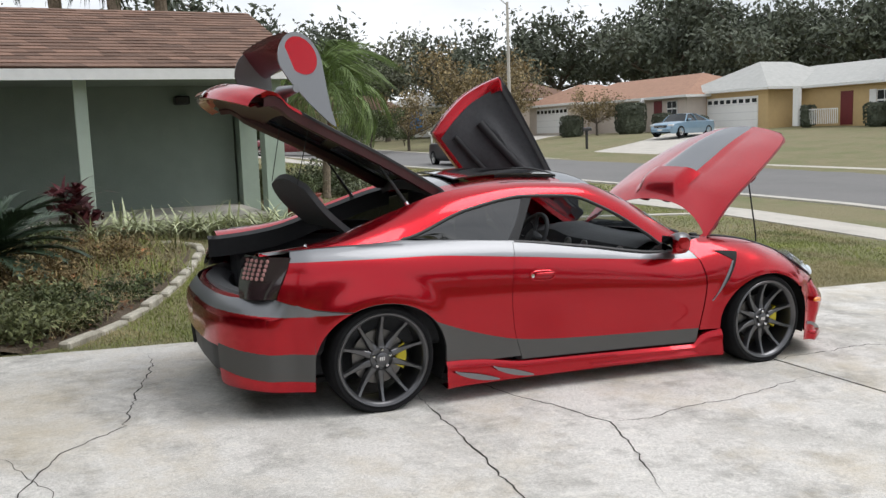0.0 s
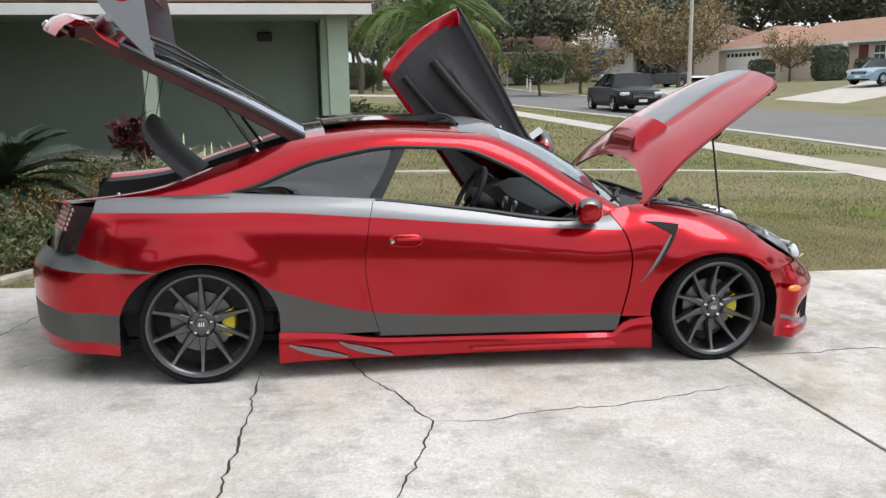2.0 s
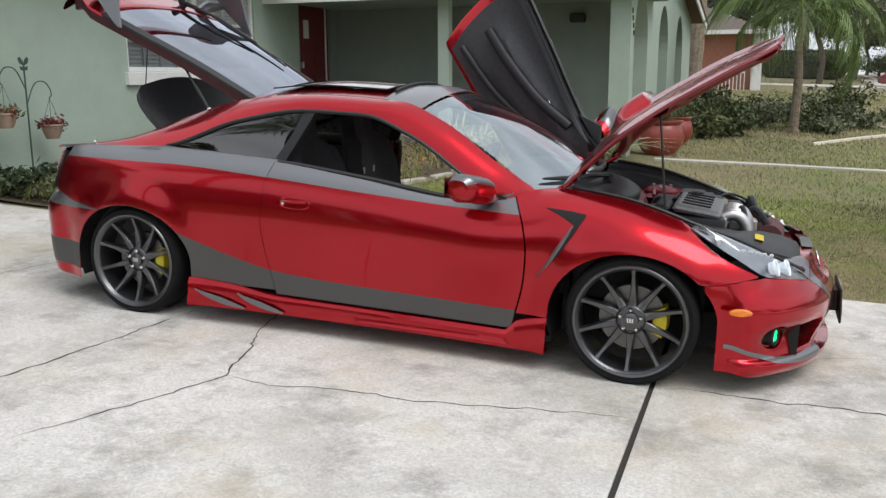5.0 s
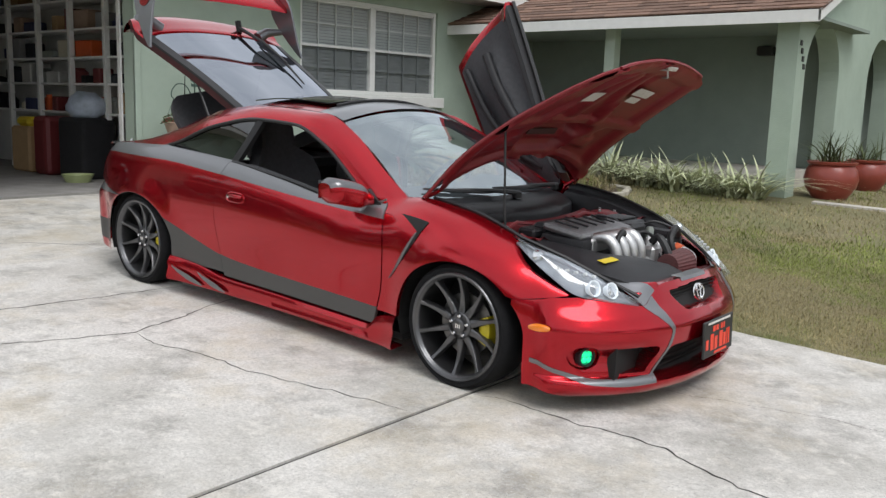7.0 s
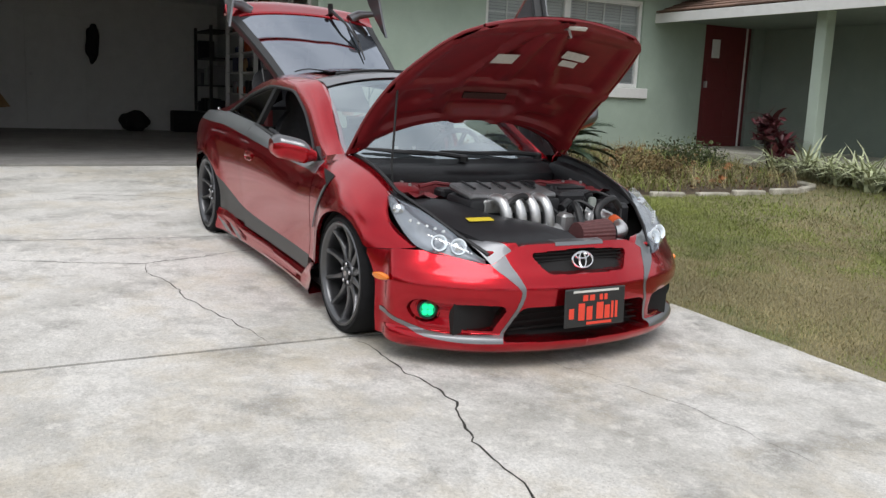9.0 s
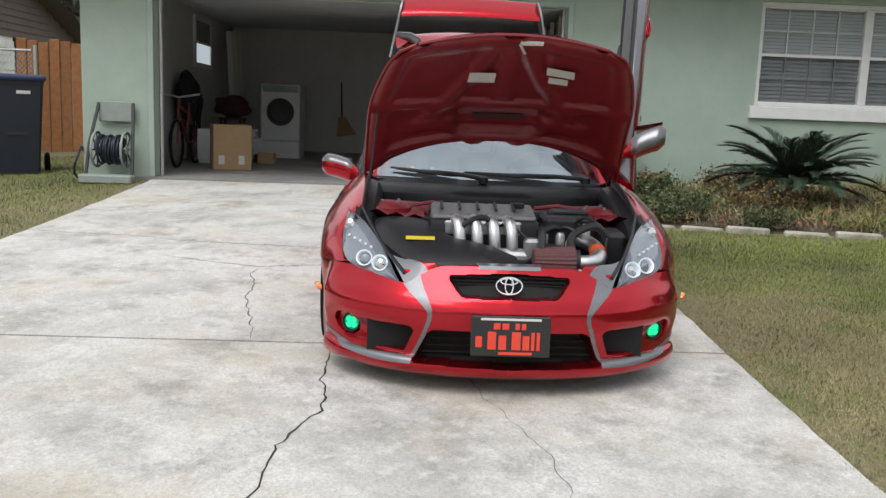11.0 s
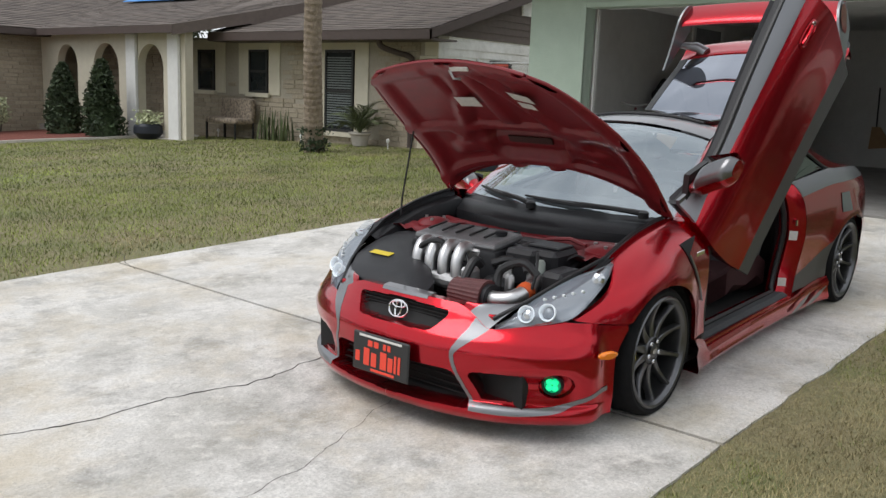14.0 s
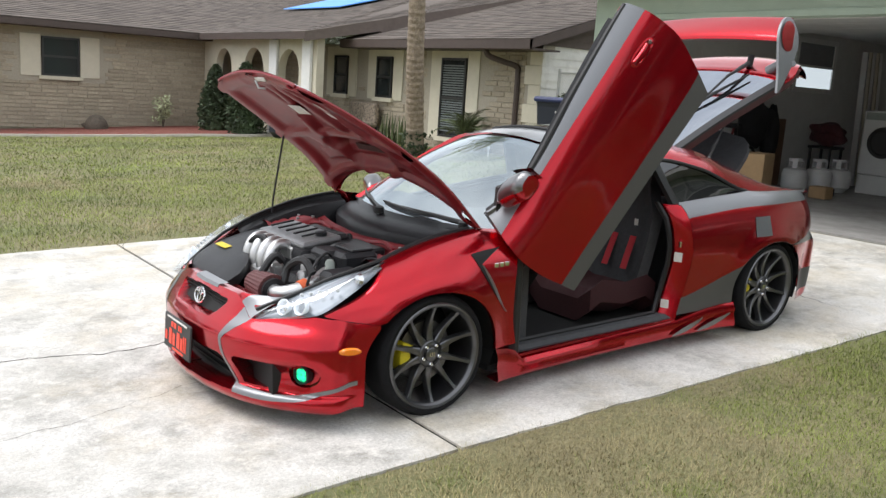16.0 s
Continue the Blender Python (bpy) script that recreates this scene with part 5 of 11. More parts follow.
for side in (-1, 1):
    bm = bmesh.new()
    rows = []
    back = curve_pts([(1.985, 0.330, 0.546), (1.95, 0.410, 0.551), (1.905, 0.470, 0.549), (1.850, 0.531, 0.563)], 12)
    for k, b in enumerate(back):
        y = 0.330 + 0.134 * k / (len(back) - 1)
        a = nose_skin(y, bump_top(y) - 0.001, 0.0)
        rows.append([mir(a.lerp(b, v) + Vector((0.004, 0, 0.010)) * math.sin(math.pi * v), side) for v in lin(6)])
    add_grid(bm, rows, lambda i, j: 1 if i >= 3 else 0)
    face_to(bm, (0.5, 0, 1))
    part("nose_corner", bm, [RED, GREY], bumper_f, "nose corner beside the lamp, part grey", smooth=True)


def facing(p, n, tilt=0.0):
    """Pose at p whose z axis points along n."""
    return Matrix.Translation(p) @ n.to_track_quat("Z", "Y").to_matrix().to_4x4()


for side in (-1, 1):
    p, n = on_nose(side * 0.702, 0.250, -0.046)
    n = (n + Vector((1.2, 0, 0))).normalized()
    bm = bmesh.new()
    add_lathe(bm, [(0.044, -0.01), (0.044, 0.020), (0.039, 0.025), (0.034, 0.012)], 28, facing(p, n))
    lamp = part("fog_lamp", bm, BLACK_PLASTIC, bumper_f, "fog lamp glowing green", smooth=True)
    bm = bmesh.new()
    add_lathe(bm, [(0.036, 0.010), (0.030, 0.014), (0.0, 0.016)], 24, facing(p, n))
    part("lens", bm, GREEN_LENS, lamp, "green tinted lens", smooth=True)
    bm = bmesh.new()
    for k in range(4):
        a = math.pi / 4 + k * math.pi / 2
        add_lathe(bm, [(0.014, 0.008), (0.014, 0.016), (0.010, 0.020), (0.0, 0.021)], 10, facing(p, n) @ Matrix.Translation((0.017 * math.cos(a), 0.017 * math.sin(a), 0)))
    part("led", bm, GREEN_LED, lamp, "green lit lamp", smooth=True)
    # side marker
    bm = bmesh.new()
    add_lathe(bm, [(0.0, 0.008), (0.018, 0.007), (0.024, 0.0), (0.024, -0.01)], 20, Matrix.Translation((1.748, side * 0.842, 0.376)) @ Vector((0.35, side, 0)).to_track_quat("Z", "X").to_matrix().to_4x4() @ Matrix.Diagonal((0.7, 2.0, 1, 1)))
    part("side_marker", bm, AMBER, bumper_f, "amber side marker", smooth=True)

# badge: plain bright oval rings
bm = bmesh.new()
p, n = on_nose(0.0, 0.474, -0.012)
M = Matrix.Translation(p) @ Matrix.Rotation(radians(-18), 4, "Y") @ Matrix.Rotation(radians(90), 4, "Z") @ Matrix.Rotation(radians(90), 4, "X")
for rx, rz, oz in ((0.055, 0.036, 0), (0.017, 0.034, 0), (0.036, 0.013, 0.019)):
    add_tube(bm, [M @ Vector((rx * math.cos(a), oz + rz * math.sin(a), 0.0)) for a in (2 * math.pi * k / 28 for k in range(29))], 0.0045, 6, caps=False)
part("badge", bm, CHROME, bumper_f, "bright oval ring badge", smooth=True)
# mesh bars in the intakes
for z0, hw in ((0.175, 0.36), (0.205, 0.345), (0.235, 0.33), (0.265, 0.31)):
    bm = bmesh.new()
    add_box(bm, (2.045, -hw, z0 - 0.003), (2.055, hw, z0 + 0.003), 0.001)
    part("grille_bar", bm, BLACK_HOLE, bumper_f)
for z0, hw in ((0.438, 0.19), (0.454, 0.21), (0.470, 0.225), (0.486, 0.24), (0.502, 0.24)):
    bm = bmesh.new()
    add_box(bm, (2.035, -hw, z0 - 0.002), (2.042, hw, z0 + 0.002), 0.001)
    part("grille_bar", bm, BLACK_HOLE, bumper_f)

# number plate: black, with bars in place of its writing
plate = thing("plate_holder", "", "")
plate.parent = bumper_f
PM = Matrix.Translation((2.185, 0.0, 0.287)) @ Matrix.Rotation(radians(-4), 4, "Y")
bm = bmesh.new()
add_box(bm, (-0.008, -0.165, -0.085), (0.004, 0.165, 0.085), 0.006, m=PM)
add_box(bm, (-0.06, -0.05, -0.05), (-0.008, 0.05, 0.05), m=PM)
part("plate", bm, SIGN_BLACK, plate, "black plate")
for z0, z1, y0, y1, mt in ((-0.055, 0.020, -0.095, -0.060, PLATE_RED), (-0.055, 0.005, -0.050, -0.018, PLATE_RED), (-0.055, 0.020, 0.004, 0.042, PLATE_RED), (-0.055, 0.005, 0.049, 0.078, PLATE_RED), (-0.055, 0.020, 0.085, 0.099, PLATE_RED), (-0.055, 0.020, 0.107, 0.121, PLATE_RED), (0.030, 0.056, -0.072, -0.044, PLATE_RED), (0.030, 0.056, -0.036, -0.008, PLATE_RED), (0.030, 0.056, 0.018, 0.036, PLATE_RED), (0.030, 0.056, 0.044, 0.062, PLATE_RED),
                           (-0.046, 0.0, -0.145, -0.118, PLATE_RED), (-0.076, -0.064, -0.05, 0.09, PLATE_RED), (0.067, 0.077, -0.125, 0.125, LABEL_WHITE)):
    bm = bmesh.new()
    add_box(bm, (0.0042, y0, z0), (0.0065, y1, z1), 0.001, m=PM)
    part("plate_bar", bm, mt, plate)
bpy.data.objects.remove(plate) if False else None

# ---- headlamps ----
def headlamp(side):
    inner = curve_pts([(1.515, 0.705, 0.693), (1.66, 0.625, 0.650), (1.83, 0.545, 0.575), (2.005, 0.468, 0.468)], 17)
    outer = curve_pts([(1.515, 0.712, 0.690), (1.62, 0.735, 0.630), (1.75, 0.728, 0.555), (1.83, 0.690, 0.507), (1.93, 0.58, 0.483), (2.006, 0.470, 0.464)], 17)
    bm = bmesh.new()
    def patch(bm, off, mat=0):
        rows = []
        for a, b in zip(inner, outer):
            row = []
            for j in range(9):
                u = j / 8
                p = a.lerp(b, u)
                bl = math.sin(math.pi * u)
                row.append(mir(p + Vector((0.022, 0.014, 0.022)) * bl + Vector((-0.6, -0.35, -0.7)) * off * bl ** 0.5, side))
            rows.append(row)
        return add_grid(bm, rows, mat)
    patch(bm, 0.035)
    bmesh.ops.recalc_face_normals(bm, faces=list(bm.faces))
    lamp = part("headlamp", bm, LAMP_BOWL, car, "headlamp with grey bowl and twin white rings", smooth=True)
    bm = bmesh.new()
    patch(bm, 0.0)
    face_to(bm, (1, side, 1))
    cover = part("lamp_cover", bm, GLASS_LAMP, lamp, smooth=True)
    cover.visible_shadow = False
    way = Vector((0.93, side * 0.16, 0.34)).normalized()
    for k, (x, y, z, r) in enumerate(((1.872, 0.625, 0.538, 0.036), (1.918, 0.555, 0.527, 0.036))):
        m = facing(Vector((x, side * y, z)), way)
        bm = bmesh.new()
        add_lathe(bm, [(r * 0.74, -0.03), (r * 0.84, 0.0), (r, 0.004), (r, -0.006)], 24, m)
        part("lamp_ring", bm, RING_LED, lamp, "white lit ring", smooth=True)
        bm = bmesh.new()
        add_lathe(bm, [(r * 0.74, -0.028), (r * 0.5, -0.012), (0.0, -0.006)], 20, m)
        part("lamp_lens", bm, CHROME if k else LAMP_BOWL, lamp, smooth=True)
    for k in range(5):
        t = k / 4
        p = Vector((1.735 + 0.115 * t, side * (0.700 - 0.105 * t), 0.612 - 0.03 * t))
        bm = bmesh.new()
        add_lathe(bm, [(0.0, 0.006), (0.0065, 0.004), (0.0075, -0.01)], 8, facing(p, way))
        part("led", bm, LAMP_CLEAR, lamp, "small white diode", smooth=True)
    bm = bmesh.new()
    add_lathe(bm, [(0.0, 0.012), (0.02, 0.006), (0.03, -0.01)], 14, facing(Vector((1.635, side * 0.705, 0.648)), way))
    part("indicator", bm, CHROME, lamp, smooth=True)


for s in (-1, 1):
    headlamp(s)
DOORM = ((0.5782, 0.2188, 0.7861, -0.2841), (-0.1512, 0.9754, -0.1603, 0.2346), (-0.8018, -0.0263, 0.597, 1.0231), (0, 0, 0, 1))

# ---- rear bumper, lamps, exhaust ----
REAR = [(0.0, -2.125), (0.30, -2.115), (0.48, -2.085), (0.62, -2.025), (0.71, -1.955), (0.775, -1.87), (0.815, -1.77), (0.838, -1.68), (0.846, -1.60)]
RPROF = [(0.135, -0.040), (0.16, -0.012), (0.24, 0.0), (0.30, 0.006), (0.38, 0.010), (0.47, 0.014), (0.52, 0.010), (0.56, -0.012), (0.60, -0.045), (0.63, -0.075)]


def tail_at(s):
    P = [Vector((x, y, 0)) for y, x in REAR]
    L = [0]
    for a, b in zip(P[:-1], P[1:]):
        L.append(L[-1] + (b - a).length)
    X, Y = [(l, p.x) for l, p in zip(L, P)], [(l, p.y) for l, p in zip(L, P)]
    d, e = s * L[-1], 0.01
    x1, x2, y1, y2 = sm(max(d - e, 0), X), sm(min(d + e, L[-1]), X), sm(max(d - e, 0), Y), sm(min(d + e, L[-1]), Y)
    t = Vector((x2 - x1, y2 - y1, 0)).normalized()
    return Vector((sm(d, X), sm(d, Y), 0)), Vector((-abs(t.y), abs(t.x), 0))


bm = bmesh.new()
for side in (-1, 1):
    cols, tags = [], []
    spots = [tail_at(i / 110) for i in range(111)]
    spots = [(p, n) for p, n in spots if p.x < -1.664] + [(Vector((-1.30 - 0.3618 + 0.1838 * (k / 14) ** 1.7, 0.846, 0)), Vector((0, 1, 0))) for k in range(15)]
    for p, n in spots:
        past = p.x > -1.663
        zb = max(sm(p.y, [(0, 0.21), (0.40, 0.20), (0.55, 0.155), (0.846, 0.145)]), arch_z(p.x, -HUB_X, RA) if past and p.x > -1.6610 else 0)
        zt = JOINT_R(p.x) if p.x > -1.9 else sm(p.y, [(0, 0.605), (0.55, 0.612), (0.74, 0.628)])
        col, tg = [], []
        for j in range(131):
            z = zb + (max(zt, zb + 0.001) - zb) * j / 130
            d = sm(z, RPROF) * (1 - 0.6 * step(-1.95, -1.75, p.x))
            mi = 0
            if z > sm(p.x, [(-2.1, 0.548), (-1.95, 0.540), (-1.80, 0.533), (-1.60, 0.536), (-1.478, 0.541)]):
                mi = 1
            if p.y > 0.50 and sm(p.y, [(0.5, 0.245), (0.62, 0.225), (0.846, 0.195)]) < z < sm(p.y, [(0.5, 0.375), (0.846, 0.338)]):
                mi = 2
            if p.y < 0.50 and z < 0.36:
                mi, d = 3, d - 0.035
            q = p + n * d
            w = step(-1.90, -1.74, q.x)
            col.append((q.x, side * (q.y * (1 - w) + side_y(q.x, z) * w), z))
            tg.append(mi)
        cols.append(col)
        tags.append(tg)
    add_grid(bm, cols, lambda i, j: tags[i][j])
bmesh.ops.remove_doubles(bm, verts=list(bm.verts), dist=0.0005)
bmesh.ops.recalc_face_normals(bm, faces=list(bm.faces))
if sum((f.normal.x * f.calc_area() for f in bm.faces)) > 0:
    bmesh.ops.reverse_faces(bm, faces=list(bm.faces))
bumper_r = part("rear_bumper", bm, [RED, GREY, GREY_MATT, BLACK_PLASTIC], car, "red rear bumper with grey bands", smooth=True)
for side in (-1, 1):
    # tail lamp wrapped round the corner
    outer = curve_pts([(-1.757, 0.752, 0.828), (-1.785, 0.756, 0.76), (-1.815, 0.756, 0.69), (-1.836, 0.750, 0.622)], 11)
    inner = curve_pts([(-1.935, 0.50, 0.825), (-1.96, 0.52, 0.75), (-1.98, 0.55, 0.68), (-1.985, 0.58, 0.612)], 11)
    bm = bmesh.new()
    rows = []
    for a, b in zip(inner, outer):
        row = []
        for k in range(9):
            u = k / 8
            p = a.lerp(b, u) + Vector((-0.034, 0.034, 0)) * math.sin(math.pi * u) * (0.6 + 0.4 * u)
            row.append(mir(p, side))
        rows.append(row)
    add_grid(bm, rows)
    bmesh.ops.recalc_face_normals(bm, faces=list(bm.faces))
    lamp = part("tail_lamp", bm, TAIL_DARK, car, "smoked tail lamp with diodes", smooth=True)
    bm = bmesh.new()
    for r in range(5):
        for c in range(5):
            p = Vector(rows[1 + r][1 + c]) + Vector((-0.004, side * 0.002, 0))
            add_lathe(bm, [(0.0, 0.004), (0.009, 0.003), (0.0105, -0.004)], 8, facing(p, Vector((-1, side * 0.5, 0.1)).normalized()))
    part("diodes", bm, material("tail_diode", (0.42, 0.22, 0.21), 0.3, vary=0.1, scale=30) if side < 0 else bpy.data.materials["tail_diode"], lamp, "rows of small diodes", smooth=True)
    bm = bmesh.new()
    for dy in (0.0, 0.085):
        m = Matrix.Translation((-1.985, side * (0.40 + dy), 0.20)) @ Matrix.Rotation(radians(-90), 4, "Y")
        add_lathe(bm, [(0.030, -0.12), (0.034, 0.02), (0.038, 0.055), (0.034, 0.057), (0.030, 0.02), (0.029, -0.05)], 18, m)
    part("exhaust_tip", bm, CHROME, bumper_r, "polished exhaust tips", smooth=True)
    boxed("bumper_fin", (-2.03, side * 0.46 - 0.01, 0.135), (-1.86, side * 0.46 + 0.01, 0.185), RED, bumper_r, bevel=0.004)

# ---- wheels ----
def wheel(name, x, side, label):
    w = thing(name, "", "")
    w.parent = car
    w.matrix_basis = Matrix.Translation((x, side * 0.755, HUB_Z)) @ Matrix.Rotation(radians(-90 * side), 4, "X")
    # local z points outwards
    R, r = TYRE_R, RIM_R
    bm = bmesh.new()
    add_lathe(bm, [(r - 0.004, -0.135), (R - 0.022, -0.125), (R - 0.005, -0.105), (R, -0.07), (R, 0.05), (R - 0.005, 0.075), (R - 0.02, 0.092), (r + 0.010, 0.090), (r - 0.004, 0.080)], 56)
    part("tyre", bm, TYRE, w, "low-profile black tyre", smooth=True)
    bm = bmesh.new()
    add_lathe(bm, [(r - 0.004, -0.13), (r - 0.012, -0.09), (r - 0.020, 0.02), (r - 0.018, 0.050), (r - 0.019, 0.068), (r - 0.015, 0.080), (r - 0.010, 0.084), (r - 0.006, 0.091), (r + 0.004, 0.095), (r + 0.010, 0.088), (r + 0.006, 0.074)], 56)
    for k in range(10):
        a = 2 * math.pi * k / 10 + math.pi / 2
        a0 = a + (0.02 if k % 2 else -0.02)
        rows = []
        for i in range(8):
            t = i / 7
            rad = 0.050 + (r - 0.014 - 0.050) * t
            ang = a0 * (1 - t) + a * t
            c = Vector((rad * math.cos(ang), rad * math.sin(ang), 0.050 - 0.012 * math.sin(math.pi * t) + 0.028 * t * t))
            n = Vector((-math.sin(ang), math.cos(ang), 0))
            wd = 0.0125 * (1 - t) ** 1.2 + 0.0066 + 0.005 * step(0.84, 1.0, t)
            rows.append([c + n * wd * 1.15 - Vector((0, 0, 0.034)), c + n * wd - Vector((0, 0, 0.004)), c + n * wd * 0.72, c - n * wd * 0.72, c - n * wd - Vector((0, 0, 0.004)), c - n * wd * 1.15 - Vector((0, 0, 0.034))])
        add_grid(bm, rows, close_u=True)
    add_lathe(bm, [(0.066, 0.0), (0.066, 0.046), (0.060, 0.054), (0.064, 0.050), (0.060, 0.044), (0.034, 0.044), (0.032, 0.058), (0.028, 0.061), (0.0, 0.061)], 28)
    bmesh.ops.recalc_face_normals(bm, faces=list(bm.faces))
    rim = part("rim", bm, GUNMETAL, w, "gunmetal ten-spoke alloy rim", smooth=True)
    bm = bmesh.new()
    for k in range(3):
        add_box(bm, (-0.014 + 0.0105 * k, -0.010, 0.0605), (-0.008 + 0.0105 * k, 0.010, 0.0622))
    part("cap_mark", bm, CHROME, rim, "bright bars on the centre cap")
    for k in range(5):
        a = 2 * math.pi * k / 5 + math.pi / 2
        bm = bmesh.new()
        add_lathe(bm, [(0.0105, 0.043), (0.0105, 0.058), (0.007, 0.062), (0.0, 0.063)], 6, Matrix.Translation((0.047 * math.cos(a), 0.047 * math.sin(a), 0)))
        part("wheel_nut", bm, CHROME, rim)
    bm = bmesh.new()
    add_lathe(bm, [(0.07, -0.02), (0.145, -0.02), (0.145, -0.002), (0.07, -0.002), (0.07, 0.02), (0.0, 0.02)], 40)
    part("brake_disc", bm, DISC, w, smooth=True)
    bm = bmesh.new()
    rows = []
    for i in range(9):
        a = 0.05 + 0.95 * i / 8 - 0.55
        rows.append([Vector((rad * math.cos(a), rad * math.sin(a), z)) for rad, z in ((0.092, -0.05), (0.092, 0.020), (0.110, 0.028), (0.150, 0.024), (0.158, 0.0), (0.158, -0.05))])
    add_grid(bm, rows, close_u=True)
    bmesh.ops.recalc_face_normals(bm, faces=list(bm.faces))
    part("brake_caliper", bm, CALIPER, w, "yellow brake caliper", smooth=True)
    return w


for x, s in ((HUB_X, -1), (-HUB_X, -1), (HUB_X, 1), (-HUB_X, 1)):
    wheel("wheel", x, s, "")

# wheel wells and floor pan
for x, s in ((HUB_X, -1), (-HUB_X, -1), (HUB_X, 1), (-HUB_X, 1)):
    bm = bmesh.new()
    rows = []
    for k in range(19):
        a = math.pi * (k / 18 * 1.24 - 0.12)
        rows.append([(x - 0.378 * math.cos(a), s * y, 0.28 + 0.318 * math.sin(a)) for y in (0.50, 0.81)])
    add_grid(bm, rows)
    c = [bm.verts.new((x - 0.378 * math.cos(math.pi * k / 18), s * 0.50, 0.28 + 0.318 * math.sin(math.pi * k / 18))) for k in range(19)]
    bm.faces.new(c)
    part("wheel_liner", bm, BLACK_HOLE, car, smooth=False)
bm = bmesh.new()
add_box(bm, (-1.95, -0.62, 0.135), (0.95, 0.62, 0.165))
add_box(bm, (0.95, -0.49, 0.125), (2.0, 0.49, 0.15))
add_box(bm, (-0.95, -0.80, 0.13), (0.95, 0.80, 0.16))
part("floor_pan", bm, BLACK_HOLE, car)

# ---- inside ----
boxed("bulkhead", (0.60, -0.70, 0.16), (0.82, 0.70, 0.76), INTERIOR, car, bevel=0.02)
boxed("centre_tunnel", (-0.10, -0.09, 0.16), (0.62, 0.09, 0.44), INTERIOR, car, bevel=0.03)
boxed("boot_floor", (-1.88, -0.62, 0.17), (-0.95, 0.62, 0.40), INTERIOR, car, bevel=0.02)
boxed("rear_seat_back", (-1.0, -0.60, 0.17), (-0.86, 0.60, 0.80), INTERIOR, car, bevel=0.05)
for s in (-1, 1):
    boxed("boot_lining", (-1.80, s * 0.66 - 0.05, 0.30), (-0.55, s * 0.66 + 0.05, 0.80), INTERIOR, car, bevel=0.03)
    boxed("door_sill", (-0.48, s * 0.735 - 0.05, 0.165), (0.75, s * 0.735 + 0.05, 0.215), INTERIOR, car, bevel=0.02)
bm = bmesh.new()
rows = []
for u in np.linspace(-1, 1, 25):
    hump = 0.045 * math.exp(-((u - 0.52) / 0.22) ** 2)
    y = u * 0.655
    rows.append([(0.83 + 0.1 * (1 - u * u), y, 0.775), (0.66, y, 0.80 + hump), (0.50, y, 0.795 + hump), (0.42, y, 0.76 + hump * 0.7), (0.40, y, 0.70), (0.46, y, 0.60), (0.56, y, 0.48)])
add_grid(bm, rows)
bmesh.ops.recalc_face_normals(bm, faces=list(bm.faces))
dash = part("dashboard", bm, INTERIOR, car, "black dashboard", smooth=True)
for y in (-0.50, -0.10, 0.10):
    bm = bmesh.new()
    add_lathe(bm, [(0.035, -0.01), (0.040, 0.008), (0.030, 0.012), (0.026, 0.0), (0.0, 0.0)], 18, Matrix.Translation((0.405, y, 0.72)) @ Matrix.Rotation(radians(-80), 4, "Y"))
    part("air_vent", bm, ALU_CAST, dash, smooth=True)
bm = bmesh.new()
SM = Matrix.Translation((0.24, 0.34, 0.74)) @ Matrix.Rotation(radians(-62), 4, "Y")
add_tube(bm, [SM @ Vector((0.18 * math.cos(a), 0.18 * math.sin(a), 0)) for a in (2 * math.pi * k / 32 for k in range(33))], 0.016, 8, caps=False)
for a in (0.2, math.pi - 0.2, -math.pi / 2):
    add_tube(bm, [SM @ Vector((0.03 * math.cos(a), 0.03 * math.sin(a), -0.02)), SM @ Vector((0.175 * math.cos(a), 0.175 * math.sin(a), 0))], 0.014, 6)
add_lathe(bm, [(0.0, 0.02), (0.05, 0.012), (0.06, -0.02), (0.04, -0.20)], 16, SM)
part("steering_wheel", bm, INTERIOR, car, "black steering wheel", smooth=True)


